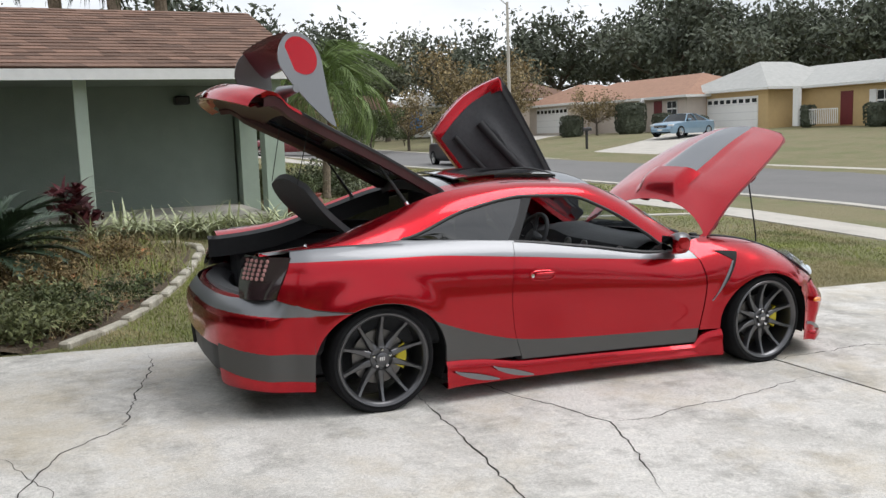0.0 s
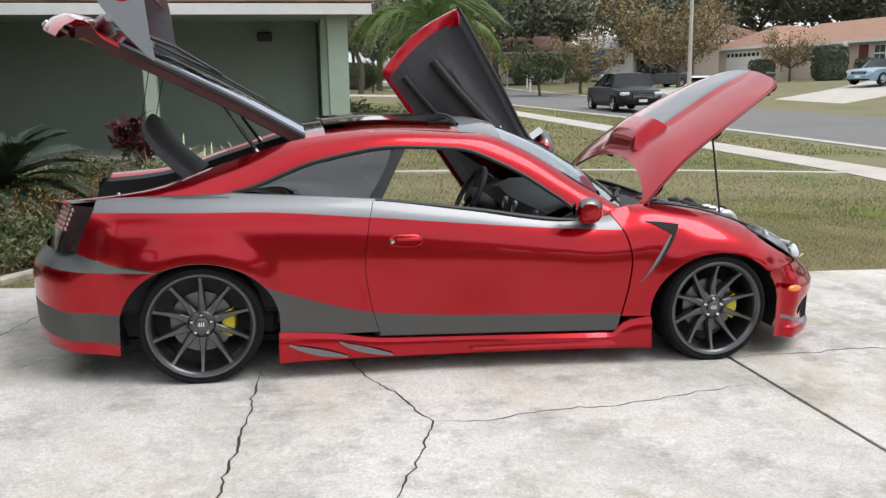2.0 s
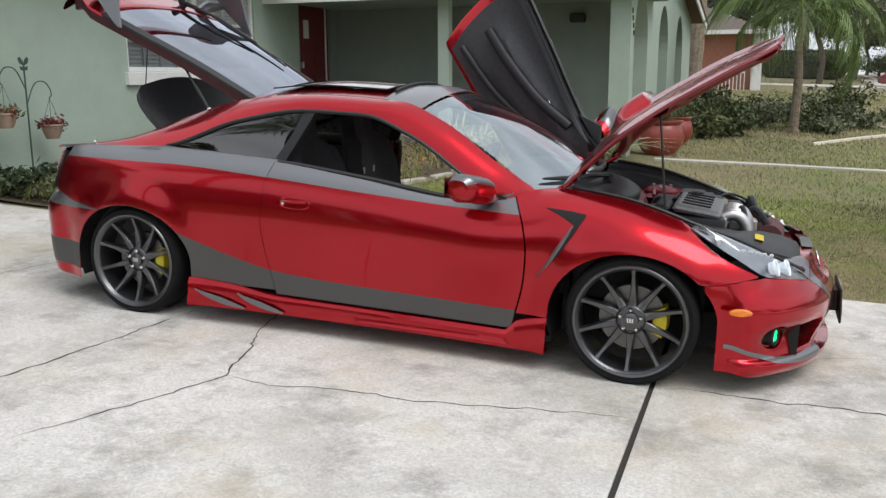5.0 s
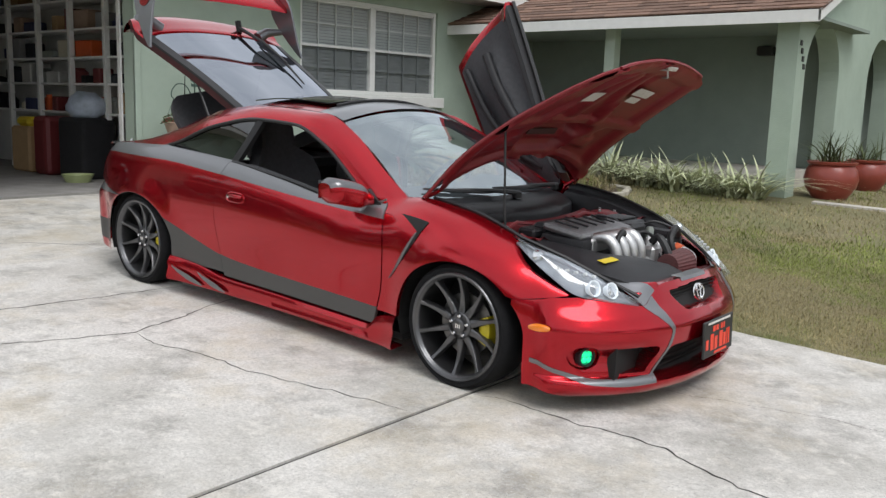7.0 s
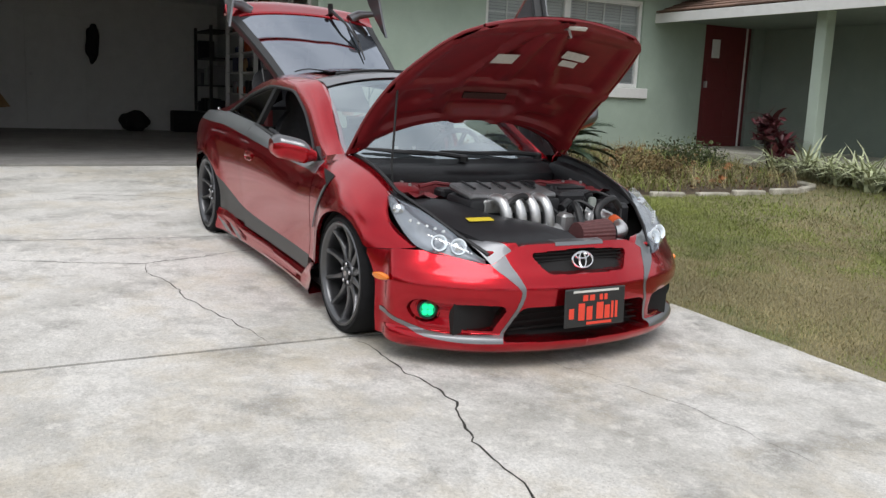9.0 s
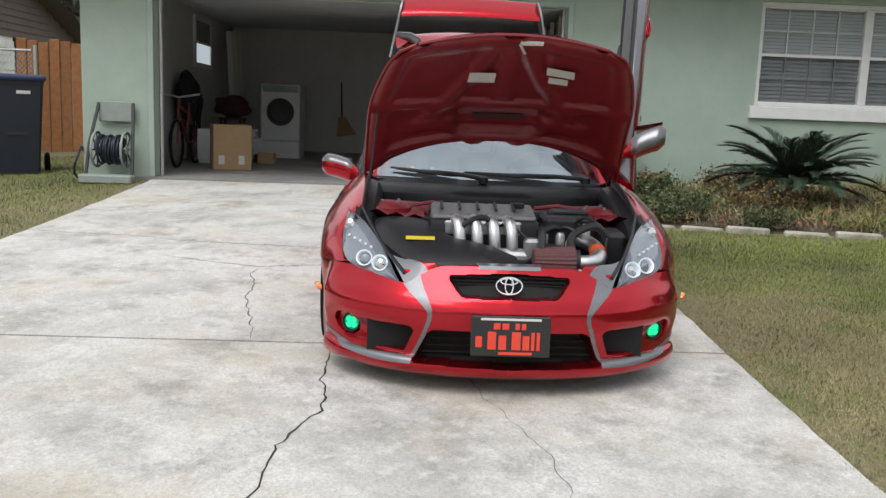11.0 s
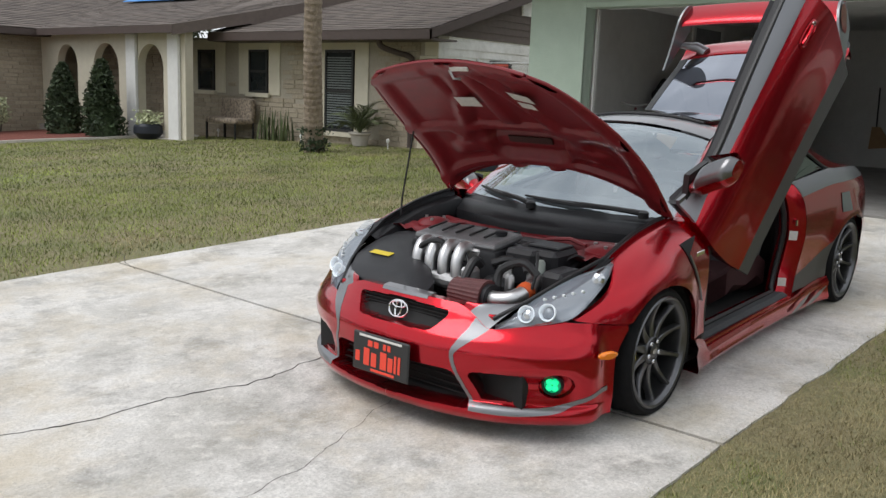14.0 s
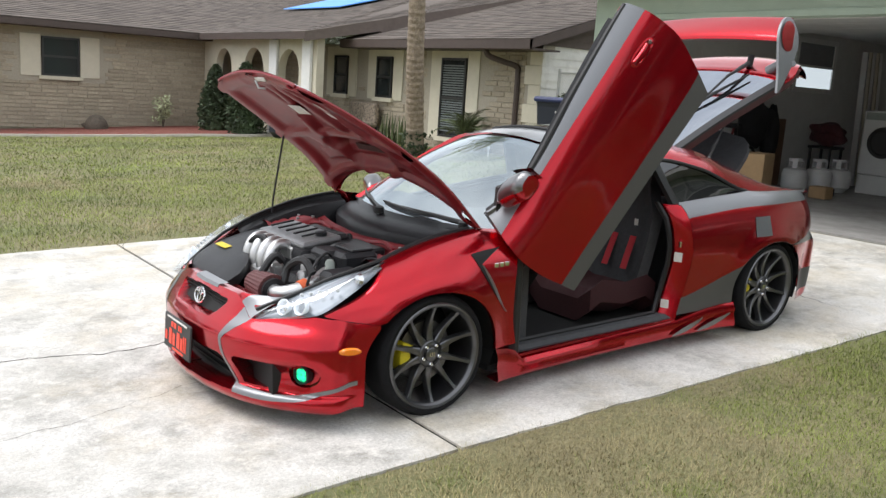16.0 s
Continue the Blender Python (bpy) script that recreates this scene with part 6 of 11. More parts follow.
def seat(y):
    st = thing("seat", "", "")
    st.parent = car
    st.matrix_basis = Matrix.Translation((-0.22, y, 0.17))
    bm = bmesh.new()
    rows = []
    prof = [(-0.26, 0.26, 0.12), (-0.20, 0.24, 0.17), (0.0, 0.25, 0.15), (0.20, 0.26, 0.19), (0.28, 0.25, 0.14)]
    for x, hw, z in prof:
        rows.append([(x, v * hw, z + 0.075 * max(0, abs(v) - 0.6) / 0.4) for v in np.linspace(-1, 1, 11)])
    add_grid(bm, rows)
    r = bmesh.ops.extrude_face_region(bm, geom=list(bm.faces))
    bmesh.ops.translate(bm, verts=[v for v in r["geom"] if isinstance(v, bmesh.types.BMVert)], vec=(0, 0, -0.13))
    bmesh.ops.recalc_face_normals(bm, faces=list(bm.faces))
    part("cushion", bm, SEAT_RED, st, "red seat cushion", smooth=True)
    bm = bmesh.new()
    rows = []
    for z, hw, x in ((0.14, 0.23, -0.18), (0.30, 0.245, -0.22), (0.48, 0.255, -0.26), (0.60, 0.25, -0.29), (0.70, 0.20, -0.315), (0.76, 0.125, -0.33), (0.86, 0.125, -0.345), (0.91, 0.10, -0.35)):
        rows.append([(x + 0.09 * max(0, abs(v) - 0.55) / 0.45 * (1 if z < 0.72 else 0.3), v * hw, z) for v in np.linspace(-1, 1, 11)])
    add_grid(bm, rows)
    r = bmesh.ops.extrude_face_region(bm, geom=list(bm.faces))
    bmesh.ops.translate(bm, verts=[v for v in r["geom"] if isinstance(v, bmesh.types.BMVert)], vec=(-0.09, 0, 0))
    bmesh.ops.recalc_face_normals(bm, faces=list(bm.faces))
    part("backrest", bm, INTERIOR, st, "black bucket backrest", smooth=True)
    for v in (-1, 1):
        bm = bmesh.new()
        add_grid(bm, [[(-0.195 - 0.20 * t + 0.025, v * (0.075 - 0.01 * t) + o, 0.25 + 0.47 * t) for o in (-0.024, 0.024)] for t in lin(8)])
        hn = part("harness", bm, HARNESS, st, "red harness strap")
        for q in range(3):
            z = 0.50 + 0.07 * q
            t = (z - 0.25) / 0.47
            boxed("harness_mark", (-0.165 - 0.20 * t, v * (0.075 - 0.01 * t) - 0.013, z), (-0.160 - 0.20 * t, v * (0.075 - 0.01 * t) + 0.013, z + 0.045), LABEL_WHITE, hn, "pale mark on the strap")


seat(-0.36)
seat(0.36)

MIRROR_CAP = material("grey_mirror_cap", (0.17, 0.17, 0.175), 0.28, metal=0.85, vary=0.05, scale=60)
MIRROR = material("mirror_silver", (0.55, 0.57, 0.58), 0.02, metal=1.0, vary=0.01, scale=4)

# ---- doors: handles, mirrors, linings ----
def door_kit(side, skin_ob):
    # handle: a sunk cup with a pull and a bright lock
    hx, hz = -0.34, 0.662
    y = lambda x, z: side_y(x, z)
    bm = bmesh.new()
    rows = []
    for k in range(25):
        a = 2 * math.pi * k / 24
        row = []
        for q, dep in ((1.0, 0.003), (0.86, 0.006), (0.78, -0.002), (0.4, -0.018), (0.05, -0.022)):
            x, z = hx + 0.085 * q * math.copysign(abs(math.cos(a)) ** 0.6, math.cos(a)), hz + 0.030 * q * math.copysign(abs(math.sin(a)) ** 0.8, math.sin(a))
            row.append((x, side * (y(x, z) + dep), z))
        rows.append(row)
    add_grid(bm, rows)
    bmesh.ops.recalc_face_normals(bm, faces=list(bm.faces))
    h = part("handle", bm, RED, skin_ob, "red pull handle in a recess", smooth=True)
    bm = bmesh.new()
    add_tube(bm, [(hx - 0.045 + 0.11 * t, side * (y(hx, hz) + 0.006 + 0.006 * math.sin(math.pi * t)), hz + 0.008) for t in lin(6)], 0.0085, 8)
    part("pull", bm, RED, h, smooth=True)
    bm = bmesh.new()
    add_box(bm, (hx - 0.045, side * (y(hx, hz) - 0.006) - 0.002, hz - 0.016), (hx + 0.065, side * (y(hx, hz) - 0.002) + 0.002, hz + 0.002), 0.003)
    part("recess", bm, BLACK_HOLE, h)
    bm = bmesh.new()
    add_lathe(bm, [(0.0, 0.004), (0.011, 0.003), (0.013, -0.004)], 14, facing(Vector((hx - 0.066, side * (y(hx, hz) + 0.004), hz)), Vector((0, side, 0))))
    part("lock", bm, CHROME, h, smooth=True)
    # mirror on the front corner
    mx, mz = 0.60, 0.83
    m = bmesh.new()
    rows = []
    for k in range(13):
        t = k / 12
        yy = 0.735 + 0.215 * t
        hz = (0.030 + 0.034 * step(0.0, 0.30, t)) * (1 - 0.45 * step(0.86, 1.0, t))
        hx = (0.034 + 0.030 * step(0.0, 0.30, t)) * (1 - 0.35 * step(0.86, 1.0, t))
        cx, cz = 0.572 - 0.045 * t + 0.05 * (1 - t) ** 2, 0.804 + 0.012 * t - 0.035 * (1 - t) ** 2
        rows.append([(cx + hx * (1.25 if math.cos(a) > 0 else 0.8) * math.copysign(abs(math.cos(a)) ** 0.75, math.cos(a)), side * yy, cz + hz * math.copysign(abs(math.sin(a)) ** 0.75, math.sin(a))) for a in (2 * math.pi * j / 22 for j in range(22))])
    vs = add_grid(m, rows, lambda i, j: 1 if 1 <= j <= 9 and i > 1 else 0, close_u=True)
    m.faces.new(vs[-1])
    bmesh.ops.recalc_face_normals(m, faces=list(m.faces))
    mr = part("mirror", m, [RED, MIRROR_CAP], skin_ob, "door mirror, red below and grey above", smooth=True)
    bm = bmesh.new()
    add_grid(bm, [[(0.515 - 0.036 * t - 0.010, side * (0.785 + 0.145 * t), 0.760 + 0.088 * v + 0.008 * t) for v in (0, 0.5, 1)] for t in lin(4)])
    part("mirror_glass", bm, MIRROR, mr, "mirror glass")
    bm = bmesh.new()
    add_prism(bm, [(0.47, 0.742), (0.71, 0.742), (0.60, 0.818)], 0.690, 0.722, "y", m=Matrix.Diagonal((1, side, 1, 1)))
    part("mirror_foot", bm, BLACK_TRIM, mr, "black corner plate")
    # seal on the top edge, lining inside
    bm = bmesh.new()
    add_tube(bm, [(x, side * (side_y(x, belt(x)) - 0.012), belt(x) + 0.003) for x in np.linspace(XRD(0.85) + 0.01, 0.70, 20)], 0.013, 6)
    part("belt_seal", bm, BLACK_TRIM, skin_ob, smooth=True)
    bm = bmesh.new()
    rows = []
    for k in range(31):
        s = k / 30
        row = []
        for j in range(17):
            v = j / 16
            z = 0.195 + v * (belt(XRD(0.5) + s * 1.3) - 0.195 - 0.008)
            x = XRD(z) + 0.085 + (XFD(z) - XRD(z) - 0.12) * s
            arm = 0.055 * step(0.10, 0.0, abs(z - 0.56 - 0.05 * s)) * step(0.05, 0.25, s) * step(0.95, 0.75, s)
            pocket = -0.035 * step(0.10, 0.03, abs(z - 0.33)) * step(0.2, 0.4, s) * step(0.98, 0.85, s)
            swell = 0.022 * math.sin(math.pi * v) + 0.015 * step(0.12, 0.0, math.hypot((x - 0.47) * 0.9, z - 0.36))
            row.append((x, side * (side_y(x, z) - 0.085 - arm - swell - pocket), z))
        rows.append(row)
    add_grid(bm, rows)
    bmesh.ops.recalc_face_normals(bm, faces=list(bm.faces))
    lining = part("door_lining", bm, INTERIOR, skin_ob, "black moulded door lining", smooth=True)
    bm = bmesh.new()
    add_tube(bm, curve_pts([(-0.30, side * (side_y(-0.3, 0.52) - 0.135), 0.515), (-0.05, side * (side_y(0, 0.54) - 0.160), 0.535), (0.25, side * (side_y(0.25, 0.58) - 0.165), 0.580), (0.50, side * (side_y(0.5, 0.64) - 0.125), 0.655)], 12), 0.034, 10)
    part("armrest", bm, BLACK_PLASTIC, lining, "black padded armrest", smooth=True)
    bm = bmesh.new()
    add_tube(bm, curve_pts([(-0.33, side * (side_y(-0.3, 0.30) - 0.120), 0.30), (0.05, side * (side_y(0, 0.36) - 0.125), 0.345), (0.40, side * (side_y(0.4, 0.45) - 0.128), 0.460), (0.60, side * (side_y(0.6, 0.60) - 0.110), 0.600)], 12), 0.022, 10)
    part("pocket_edge", bm, BLACK_PLASTIC, lining, "black map pocket edge", smooth=True)
    bm = bmesh.new()
    loop = []
    for z in np.linspace(0.195, 0.835, 12):
        loop.append((XRD(z) + 0.006, z, 0))
    for x in np.linspace(XRD(0.84) + 0.03, XFD(0.76) - 0.03, 12):
        loop.append((x, belt(x) - 0.010, 1))
    for z in np.linspace(0.76, 0.20, 12):
        loop.append((XFD(z) - 0.008, z, 2))
    for x in np.linspace(XFD(0.19) - 0.03, XRD(0.19) + 0.03, 12):
        loop.append((x, 0.185, 3))
    cxz = (0.15, 0.50)
    inset = lambda a, c, k: a + (c - a) * k
    rows = [[(inset(x, cxz[0], k), side * (side_y(x, z) - d), inset(z, cxz[1], k)) for x, z, _ in loop] for d, k in ((0.012, 0.0), (0.050, 0.0), (0.080, 0.01), (0.088, 0.05), (0.088, 0.14))]
    add_grid(bm, rows, lambda i, j: 1 if 12 <= j <= 24 else 0, close_u=True)
    bmesh.ops.recalc_face_normals(bm, faces=list(bm.faces))
    part("door_shell", bm, [RED, BLACK_TRIM], skin_ob, "red door edge", smooth=True)
    bm = bmesh.new()
    add_lathe(bm, [(0.055, 0.0), (0.062, 0.006), (0.07, 0.0)], 20, facing(Vector((0.55, side * (side_y(0.5, 0.3) - 0.115), 0.33)), Vector((0, -side, 0))))
    add_lathe(bm, [(0.0, 0.0), (0.055, 0.003)], 20, facing(Vector((0.55, side * (side_y(0.5, 0.3) - 0.115), 0.33)), Vector((0, -side, 0))))
    part("speaker", bm, BLACK_PLASTIC, lining, "round speaker grille", smooth=True)
    bm = bmesh.new()
    add_tube(bm, [(0.30 + 0.09 * t, side * (side_y(0.3, 0.6) - 0.145 - 0.01 * math.sin(math.pi * t)), 0.63 - 0.02 * t) for t in lin(5)], 0.008, 8)
    part("inner_handle", bm, CHROME, lining, "bright inner handle", smooth=True)


door_kit(-1, door_r)
door_l = part_door_skin(1, car, "door", "red left door with a grey band, swung up like a scissor")
door_kit(1, door_l)
door_l.matrix_basis = Matrix(DOORM)
# door opening on the left: red jamb, sill, black seal
bm = bmesh.new()
rows = []
for z in np.linspace(0.17, 0.845, 16):
    x = XRD(z) - 0.004
    rows.append([(x, side_y(x, z) - 0.002, z), (x + 0.05, side_y(x, z) - 0.030, z), (x + 0.075, side_y(x, z) - 0.075, z), (x + 0.06, side_y(x, z) - 0.14, z)])
add_grid(bm, rows)
bmesh.ops.recalc_face_normals(bm, faces=list(bm.faces))
jamb = part("door_jamb", bm, RED, car, "red door jamb", smooth=True)
for z0, h in ((0.52, 0.055), (0.25, 0.05)):
    bm = bmesh.new()
    x = XRD(z0)
    add_grid(bm, [[(x + 0.053 + 0.022 * u, side_y(x, z) - 0.030 - 0.043 * u, z) for u in (0, 0.95)] for z in (z0, z0 + h)])
    bmesh.ops.translate(bm, verts=list(bm.verts), vec=(0.003, 0.003, 0))
    part("jamb_label", bm, LABEL_WHITE, jamb, "white paper label")
bm = bmesh.new()
add_tube(bm, [(XRD(0.64) + 0.055, side_y(-0.5, 0.64) - 0.04, 0.64), (XRD(0.64) + 0.075, side_y(-0.5, 0.64) - 0.03, 0.64), (XRD(0.64) + 0.075, side_y(-0.5, 0.64) - 0.03, 0.61)], 0.008, 6)
part("striker", bm, CHROME, jamb, "bright striker", smooth=True)
bm = bmesh.new()
for d, w, z in ((0.012, 0.012, 0.178), (0.055, 0.010, 0.192), (0.095, 0.012, 0.205)):
    add_tube(bm, [(x, side_y(x, 0.24) - d, z) for x in np.linspace(-0.46, 0.78, 16)], w, 6)
add_box(bm, (-0.46, 0.62, 0.160), (0.78, 0.79, 0.185), 0.01)
part("door_sill", bm, [RED], car, "red door sill", smooth=False)
bm = bmesh.new()
add_tube(bm, [(XRD(z) + 0.085, side_y(-0.5, z) - 0.10, z) for z in np.linspace(0.85, 0.24, 8)] + [(x, 0.715, 0.215) for x in np.linspace(-0.36, 0.72, 8)] + [(0.76, 0.70, z) for z in np.linspace(0.26, 0.74, 6)], 0.016, 6)
part("door_seal", bm, BLACK_TRIM, car, smooth=True)
bm = bmesh.new()
add_box(bm, (0.735, 0.62, 0.17), (0.80, 0.800, 0.76), 0.02)
part("hinge_pillar", bm, BLACK_TRIM, car)
bm = bmesh.new()
add_tube(bm, [(0.77, 0.76, 0.60), (0.74, 0.79, 0.64), (0.70, 0.80, 0.69)], 0.014, 8)
part("door_hinge", bm, BLACK_PLASTIC, car, "scissor hinge arm", smooth=True)
# fuel flap on the left flank
bm = bmesh.new()
add_grid(bm, [[(x, side_y(x, z) + 0.004, z) for x in np.linspace(-1.235, -1.095, 8)] for z in np.linspace(0.625, 0.745, 8)])
part("fuel_flap", bm, GREY, car, "grey fuel flap", smooth=True)

# ---- bonnet: built shut, then swung up about its rear edge ----
BON_HINGE = Vector((0.93, 0.0, 0.80))
BON_ANGLE = 52.2
BONM = Matrix.Translation(BON_HINGE) @ Matrix.Rotation(radians(-BON_ANGLE), 4, "Y") @ Matrix.Translation(-BON_HINGE)


def bonnet_edge(t):
    """Half width and length along the side edge: 0 at the hinge, 1 at the front."""
    return sm(t, [(0, 0.93), (0.5, 1.46), (0.8, 1.78), (0.93, 1.92), (1.0, 1.985)]), sm(t, [(0, 0.685), (0.25, 0.668), (0.5, 0.645), (0.8, 0.565), (0.93, 0.495), (1.0, 0.40)])


def bonnet_p(t, u):
    ex, ey = bonnet_edge(t)
    a = abs(u)
    fx = 0.055 * (1 - a ** 2.0) * step(0.6, 1.0, t)             # rounded leading edge
    bx = 0.235 * (1 - a ** 2.4) * (1 - t) ** 3                   # scooped trailing edge
    zs = sm(ex, [(0.93, 0.808), (1.2, 0.785), (1.46, 0.722), (1.78, 0.610), (1.92, 0.555), (1.985, 0.535)])
    crown = sm(t, [(0, 0.035), (0.3, 0.055), (0.7, 0.058), (0.92, 0.030), (1.0, 0.016)])
    ridge = 0.016 * step(0.36, 0.30, a) * step(0.12, 0.3, t) * step(1.02, 0.85, t)
    ridge += 0.048 * step(0.36, 0.29, a) * step(0.0, 0.40, t) * step(0.452, 0.442, t)      # raised scoop
    return Vector((ex + fx + bx, u * ey, zs + crown * (1 - a ** 2.4) + ridge))


bm = bmesh.new()
us = np.linspace(-1, 1, 33)
ts = sorted(lin(32) + [0.442, 0.447, 0.452])


def bonnet_mat(i, j):
    u = abs((us[j] + us[j + 1]) / 2)
    t = (ts[i] + ts[min(i + 1, 35)]) / 2
    return 1 if (u < 0.30 and t > 0.447) or (t > 0.985 and u < 0.9) else 0


add_grid(bm, [[bonnet_p(t, u) for u in us] for t in ts], bonnet_mat)
bmesh.ops.recalc_face_normals(bm, faces=list(bm.faces))
if sum((f.normal.z for f in bm.faces)) < 0:
    bmesh.ops.reverse_faces(bm, faces=list(bm.faces))
bmesh.ops.transform(bm, matrix=BONM, verts=list(bm.verts))
bonnet = part("bonnet", bm, [RED, GREY], car, "red bonnet with a grey stripe, propped open", smooth=True)
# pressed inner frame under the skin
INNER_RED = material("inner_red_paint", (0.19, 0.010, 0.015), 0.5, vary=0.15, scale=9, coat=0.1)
bm = bmesh.new()


def bonnet_rib(t, u):
    """Depth of the pressed frame under the skin."""
    a = abs(u)
    h = 0.010
    ribs = [step(0.10, 0.03, abs(a - 0.90)), step(0.07, 0.02, abs(t - 0.93)), step(0.06, 0.02, abs(t - 0.10)), step(0.05, 0.02, abs(t - 0.46 - 0.05 * a)),
            step(0.09, 0.03, abs(a - (0.10 + 0.75 * (0.93 - t)))) * step(0.30, 0.36, t), step(0.09, 0.03, abs(a - (0.15 + 0.9 * t))) * step(0.52, 0.46, t),
            step(0.08, 0.03, abs(t - 0.28)) * step(0.75, 0.6, a), step(0.10, 0.04, a) * step(0.9, 0.85, t) * step(0.45, 0.55, t)]
    return h + 0.024 * max(ribs)


rows = []
for t in np.linspace(0.015, 0.985, 65):
    row = []
    for u in np.linspace(-0.985, 0.985, 65):
        p = bonnet_p(t, u)
        row.append(p - Vector((0, 0, bonnet_rib(t, u))))
    rows.append(row)
add_grid(bm, rows)
bmesh.ops.transform(bm, matrix=BONM, verts=list(bm.verts))
bmesh.ops.recalc_face_normals(bm, faces=list(bm.faces))
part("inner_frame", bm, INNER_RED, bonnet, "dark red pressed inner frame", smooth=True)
for t0, t1, u0, u1 in ((0.672, 0.738, -0.295, -0.085), (0.742, 0.792, 0.31, 0.53), (0.694, 0.734, 0.33, 0.48)):
    bm = bmesh.new()
    pts = []
    for t, u in ((t0, u0), (t0, u1), (t1, u1), (t1, u0)):
        pts.append(bonnet_p(t, u) - Vector((0, 0, 0.037)))
    bm.faces.new([bm.verts.new(BONM @ p) for p in pts])
    part("sticker", bm, LABEL_WHITE, bonnet, "white paper sticker")
bm = bmesh.new()
p0 = bonnet_p(0.93, 0.05) - Vector((0, 0, 0.03))
add_tube(bm, [BONM @ p0, BONM @ (p0 + Vector((0.02, 0, -0.03))), BONM @ (p0 + Vector((-0.01, 0.02, -0.045))), BONM @ (p0 + Vector((-0.03, 0.03, -0.02)))], 0.006, 6)
part("latch", bm, ALU_CAST, bonnet, smooth=True)
bm = bmesh.new()
add_box(bm, (-0.01, -0.05, -0.006), (0.01, 0.05, 0.004), 0.002, m=BONM @ Matrix.Translation(bonnet_p(0.955, 0.16) - Vector((0, 0, 0.036))))
part("paper_label", bm, LABEL_WHITE, bonnet, "narrow white paper label")
# dark red bar standing in for the dim slot in the inner frame
bm = bmesh.new()
add_box(bm, (-0.02, -0.13, -0.004), (0.02, 0.13, 0.004), 0.002, m=BONM @ Matrix.Translation(bonnet_p(0.30, 0.0) - Vector((0, 0, 0.042))))
part("slot_shade_strip", bm, material("dark_slot_red", (0.06, 0.022, 0.02), 0.9, vary=0.2, scale=60), bonnet, "dark strip standing in for a shaded slot")
bm = bmesh.new()
add_tube(bm, [BONM @ (bonnet_p(0.985, u) + Vector((0.004, 0, -0.012))) for u in np.linspace(-0.98, 0.98, 15)], 0.009, 6)
for s in (-1, 1):
    add_tube(bm, [BONM @ (bonnet_p(t, s * 0.995) + Vector((0, 0, -0.010))) for t in np.linspace(0.02, 0.985, 20)], 0.008, 6)
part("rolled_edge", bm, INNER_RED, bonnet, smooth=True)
# hinges and prop rod
for s in (-1, 1):
    bm = bmesh.new()
    add_tube(bm, [(0.88, s * 0.655, 0.745), (0.91, s * 0.65, 0.80), tuple(BONM @ (bonnet_p(0.05, s * 0.93) - Vector((0, 0, 0.03))))], 0.011, 6)
    part("bonnet_hinge", bm, RED, bonnet, smooth=True)
bm = bmesh.new()
add_tube(bm, [(1.395, -0.63, 0.72), (1.385, -0.635, 0.80), tuple(BONM @ (bonnet_p(0.50, -0.93) - Vector((0, 0, 0.03))))], 0.0055, 6)
part("prop_rod", bm, BLACK_TRIM, car, "thin black prop rod", smooth=True)

# ---- hatch with glass and wing, raised ----
HP0 = Vector((-0.775, 0.0, 1.150))      # hinge line
hatch_w = lambda t: sm(t, [(0.0, 0.46), (0.3, 0.50), (0.65, 0.56), (0.85, 0.60), (1.0, 0.57)])


def hatch_c(t):
    """Centre line of the raised hatch, 0 at the hinge."""
    return Vector((sm(t, [(0, HP0.x), (0.35, -1.15), (0.70, -1.60), (0.80, -1.735), (0.90, -1.85), (0.96, -1.94), (1.0, -1.985)]), 0,
                   sm(t, [(0, 1.175), (0.35, 1.375), (0.70, 1.588), (0.80, 1.652), (0.90, 1.705), (0.96, 1.722), (1.0, 1.705)])))


def hatch_p(t, u, down=0.0):
    c = hatch_c(t)
    a = abs(u)
    return Vector((c.x + 0.02 * a + step(0.78, 1.0, t) * (0.13 * a ** 2.6 - 0.015), u * hatch_w(t), c.z - 0.060 * a ** 2.2 - down))


bm = bmesh.new()
ts = lin(28)
us = np.linspace(-1, 1, 21)


def hatch_mat(i, j):
    t = (ts[i] + ts[i + 1]) / 2
    if t > 0.74:
        return 0
    return 2 if j in (0, 19) else 1


vs = add_grid(bm, [[hatch_p(t, u) for u in us] for t in ts], hatch_mat)
bmesh.ops.delete(bm, geom=[f for f in bm.faces if f.material_index == 1], context="FACES")
r = bmesh.ops.extrude_face_region(bm, geom=list(bm.faces))
bmesh.ops.translate(bm, verts=[v for v in r["geom"] if isinstance(v, bmesh.types.BMVert)], vec=(0.012, 0, -0.022))
bmesh.ops.recalc_face_normals(bm, faces=list(bm.faces))
hatch = part("hatch", bm, [RED, RED, BLACK_TRIM], car, "red hatch with smoked glass and a tall wing, raised", smooth=True)
GLASS_HATCH = glass("hatch_glass", (0.05, 0.054, 0.06), ior=4.2, sheen=(0.80, 0.85, 0.95))
bm = bmesh.new()
add_grid(bm, [[hatch_p(t, u) + Vector((0, 0, -0.004)) for u in us[1:-1]] for t in [0.74 * k / 20 for k in range(21)]])
face_to(bm, (0, 0, 1))
part("rear_glass", bm, GLASS_HATCH, hatch, "smoked rear glass", smooth=True)
bm = bmesh.new()
for t0, t1 in ((0.0, 0.045), (0.40, 0.455), (0.70, 0.745)):
    add_grid(bm, [[hatch_p(t, u) + Vector((0, 0, -0.010)) for u in us[1:-1]] for t in (t0, (t0 + t1) / 2, t1)])
for s in (-1, 1):
    add_grid(bm, [[hatch_p(t, s * u) + Vector((0, 0, -0.012)) for u in (0.80, 0.93)] for t in lin(16)[:13]])
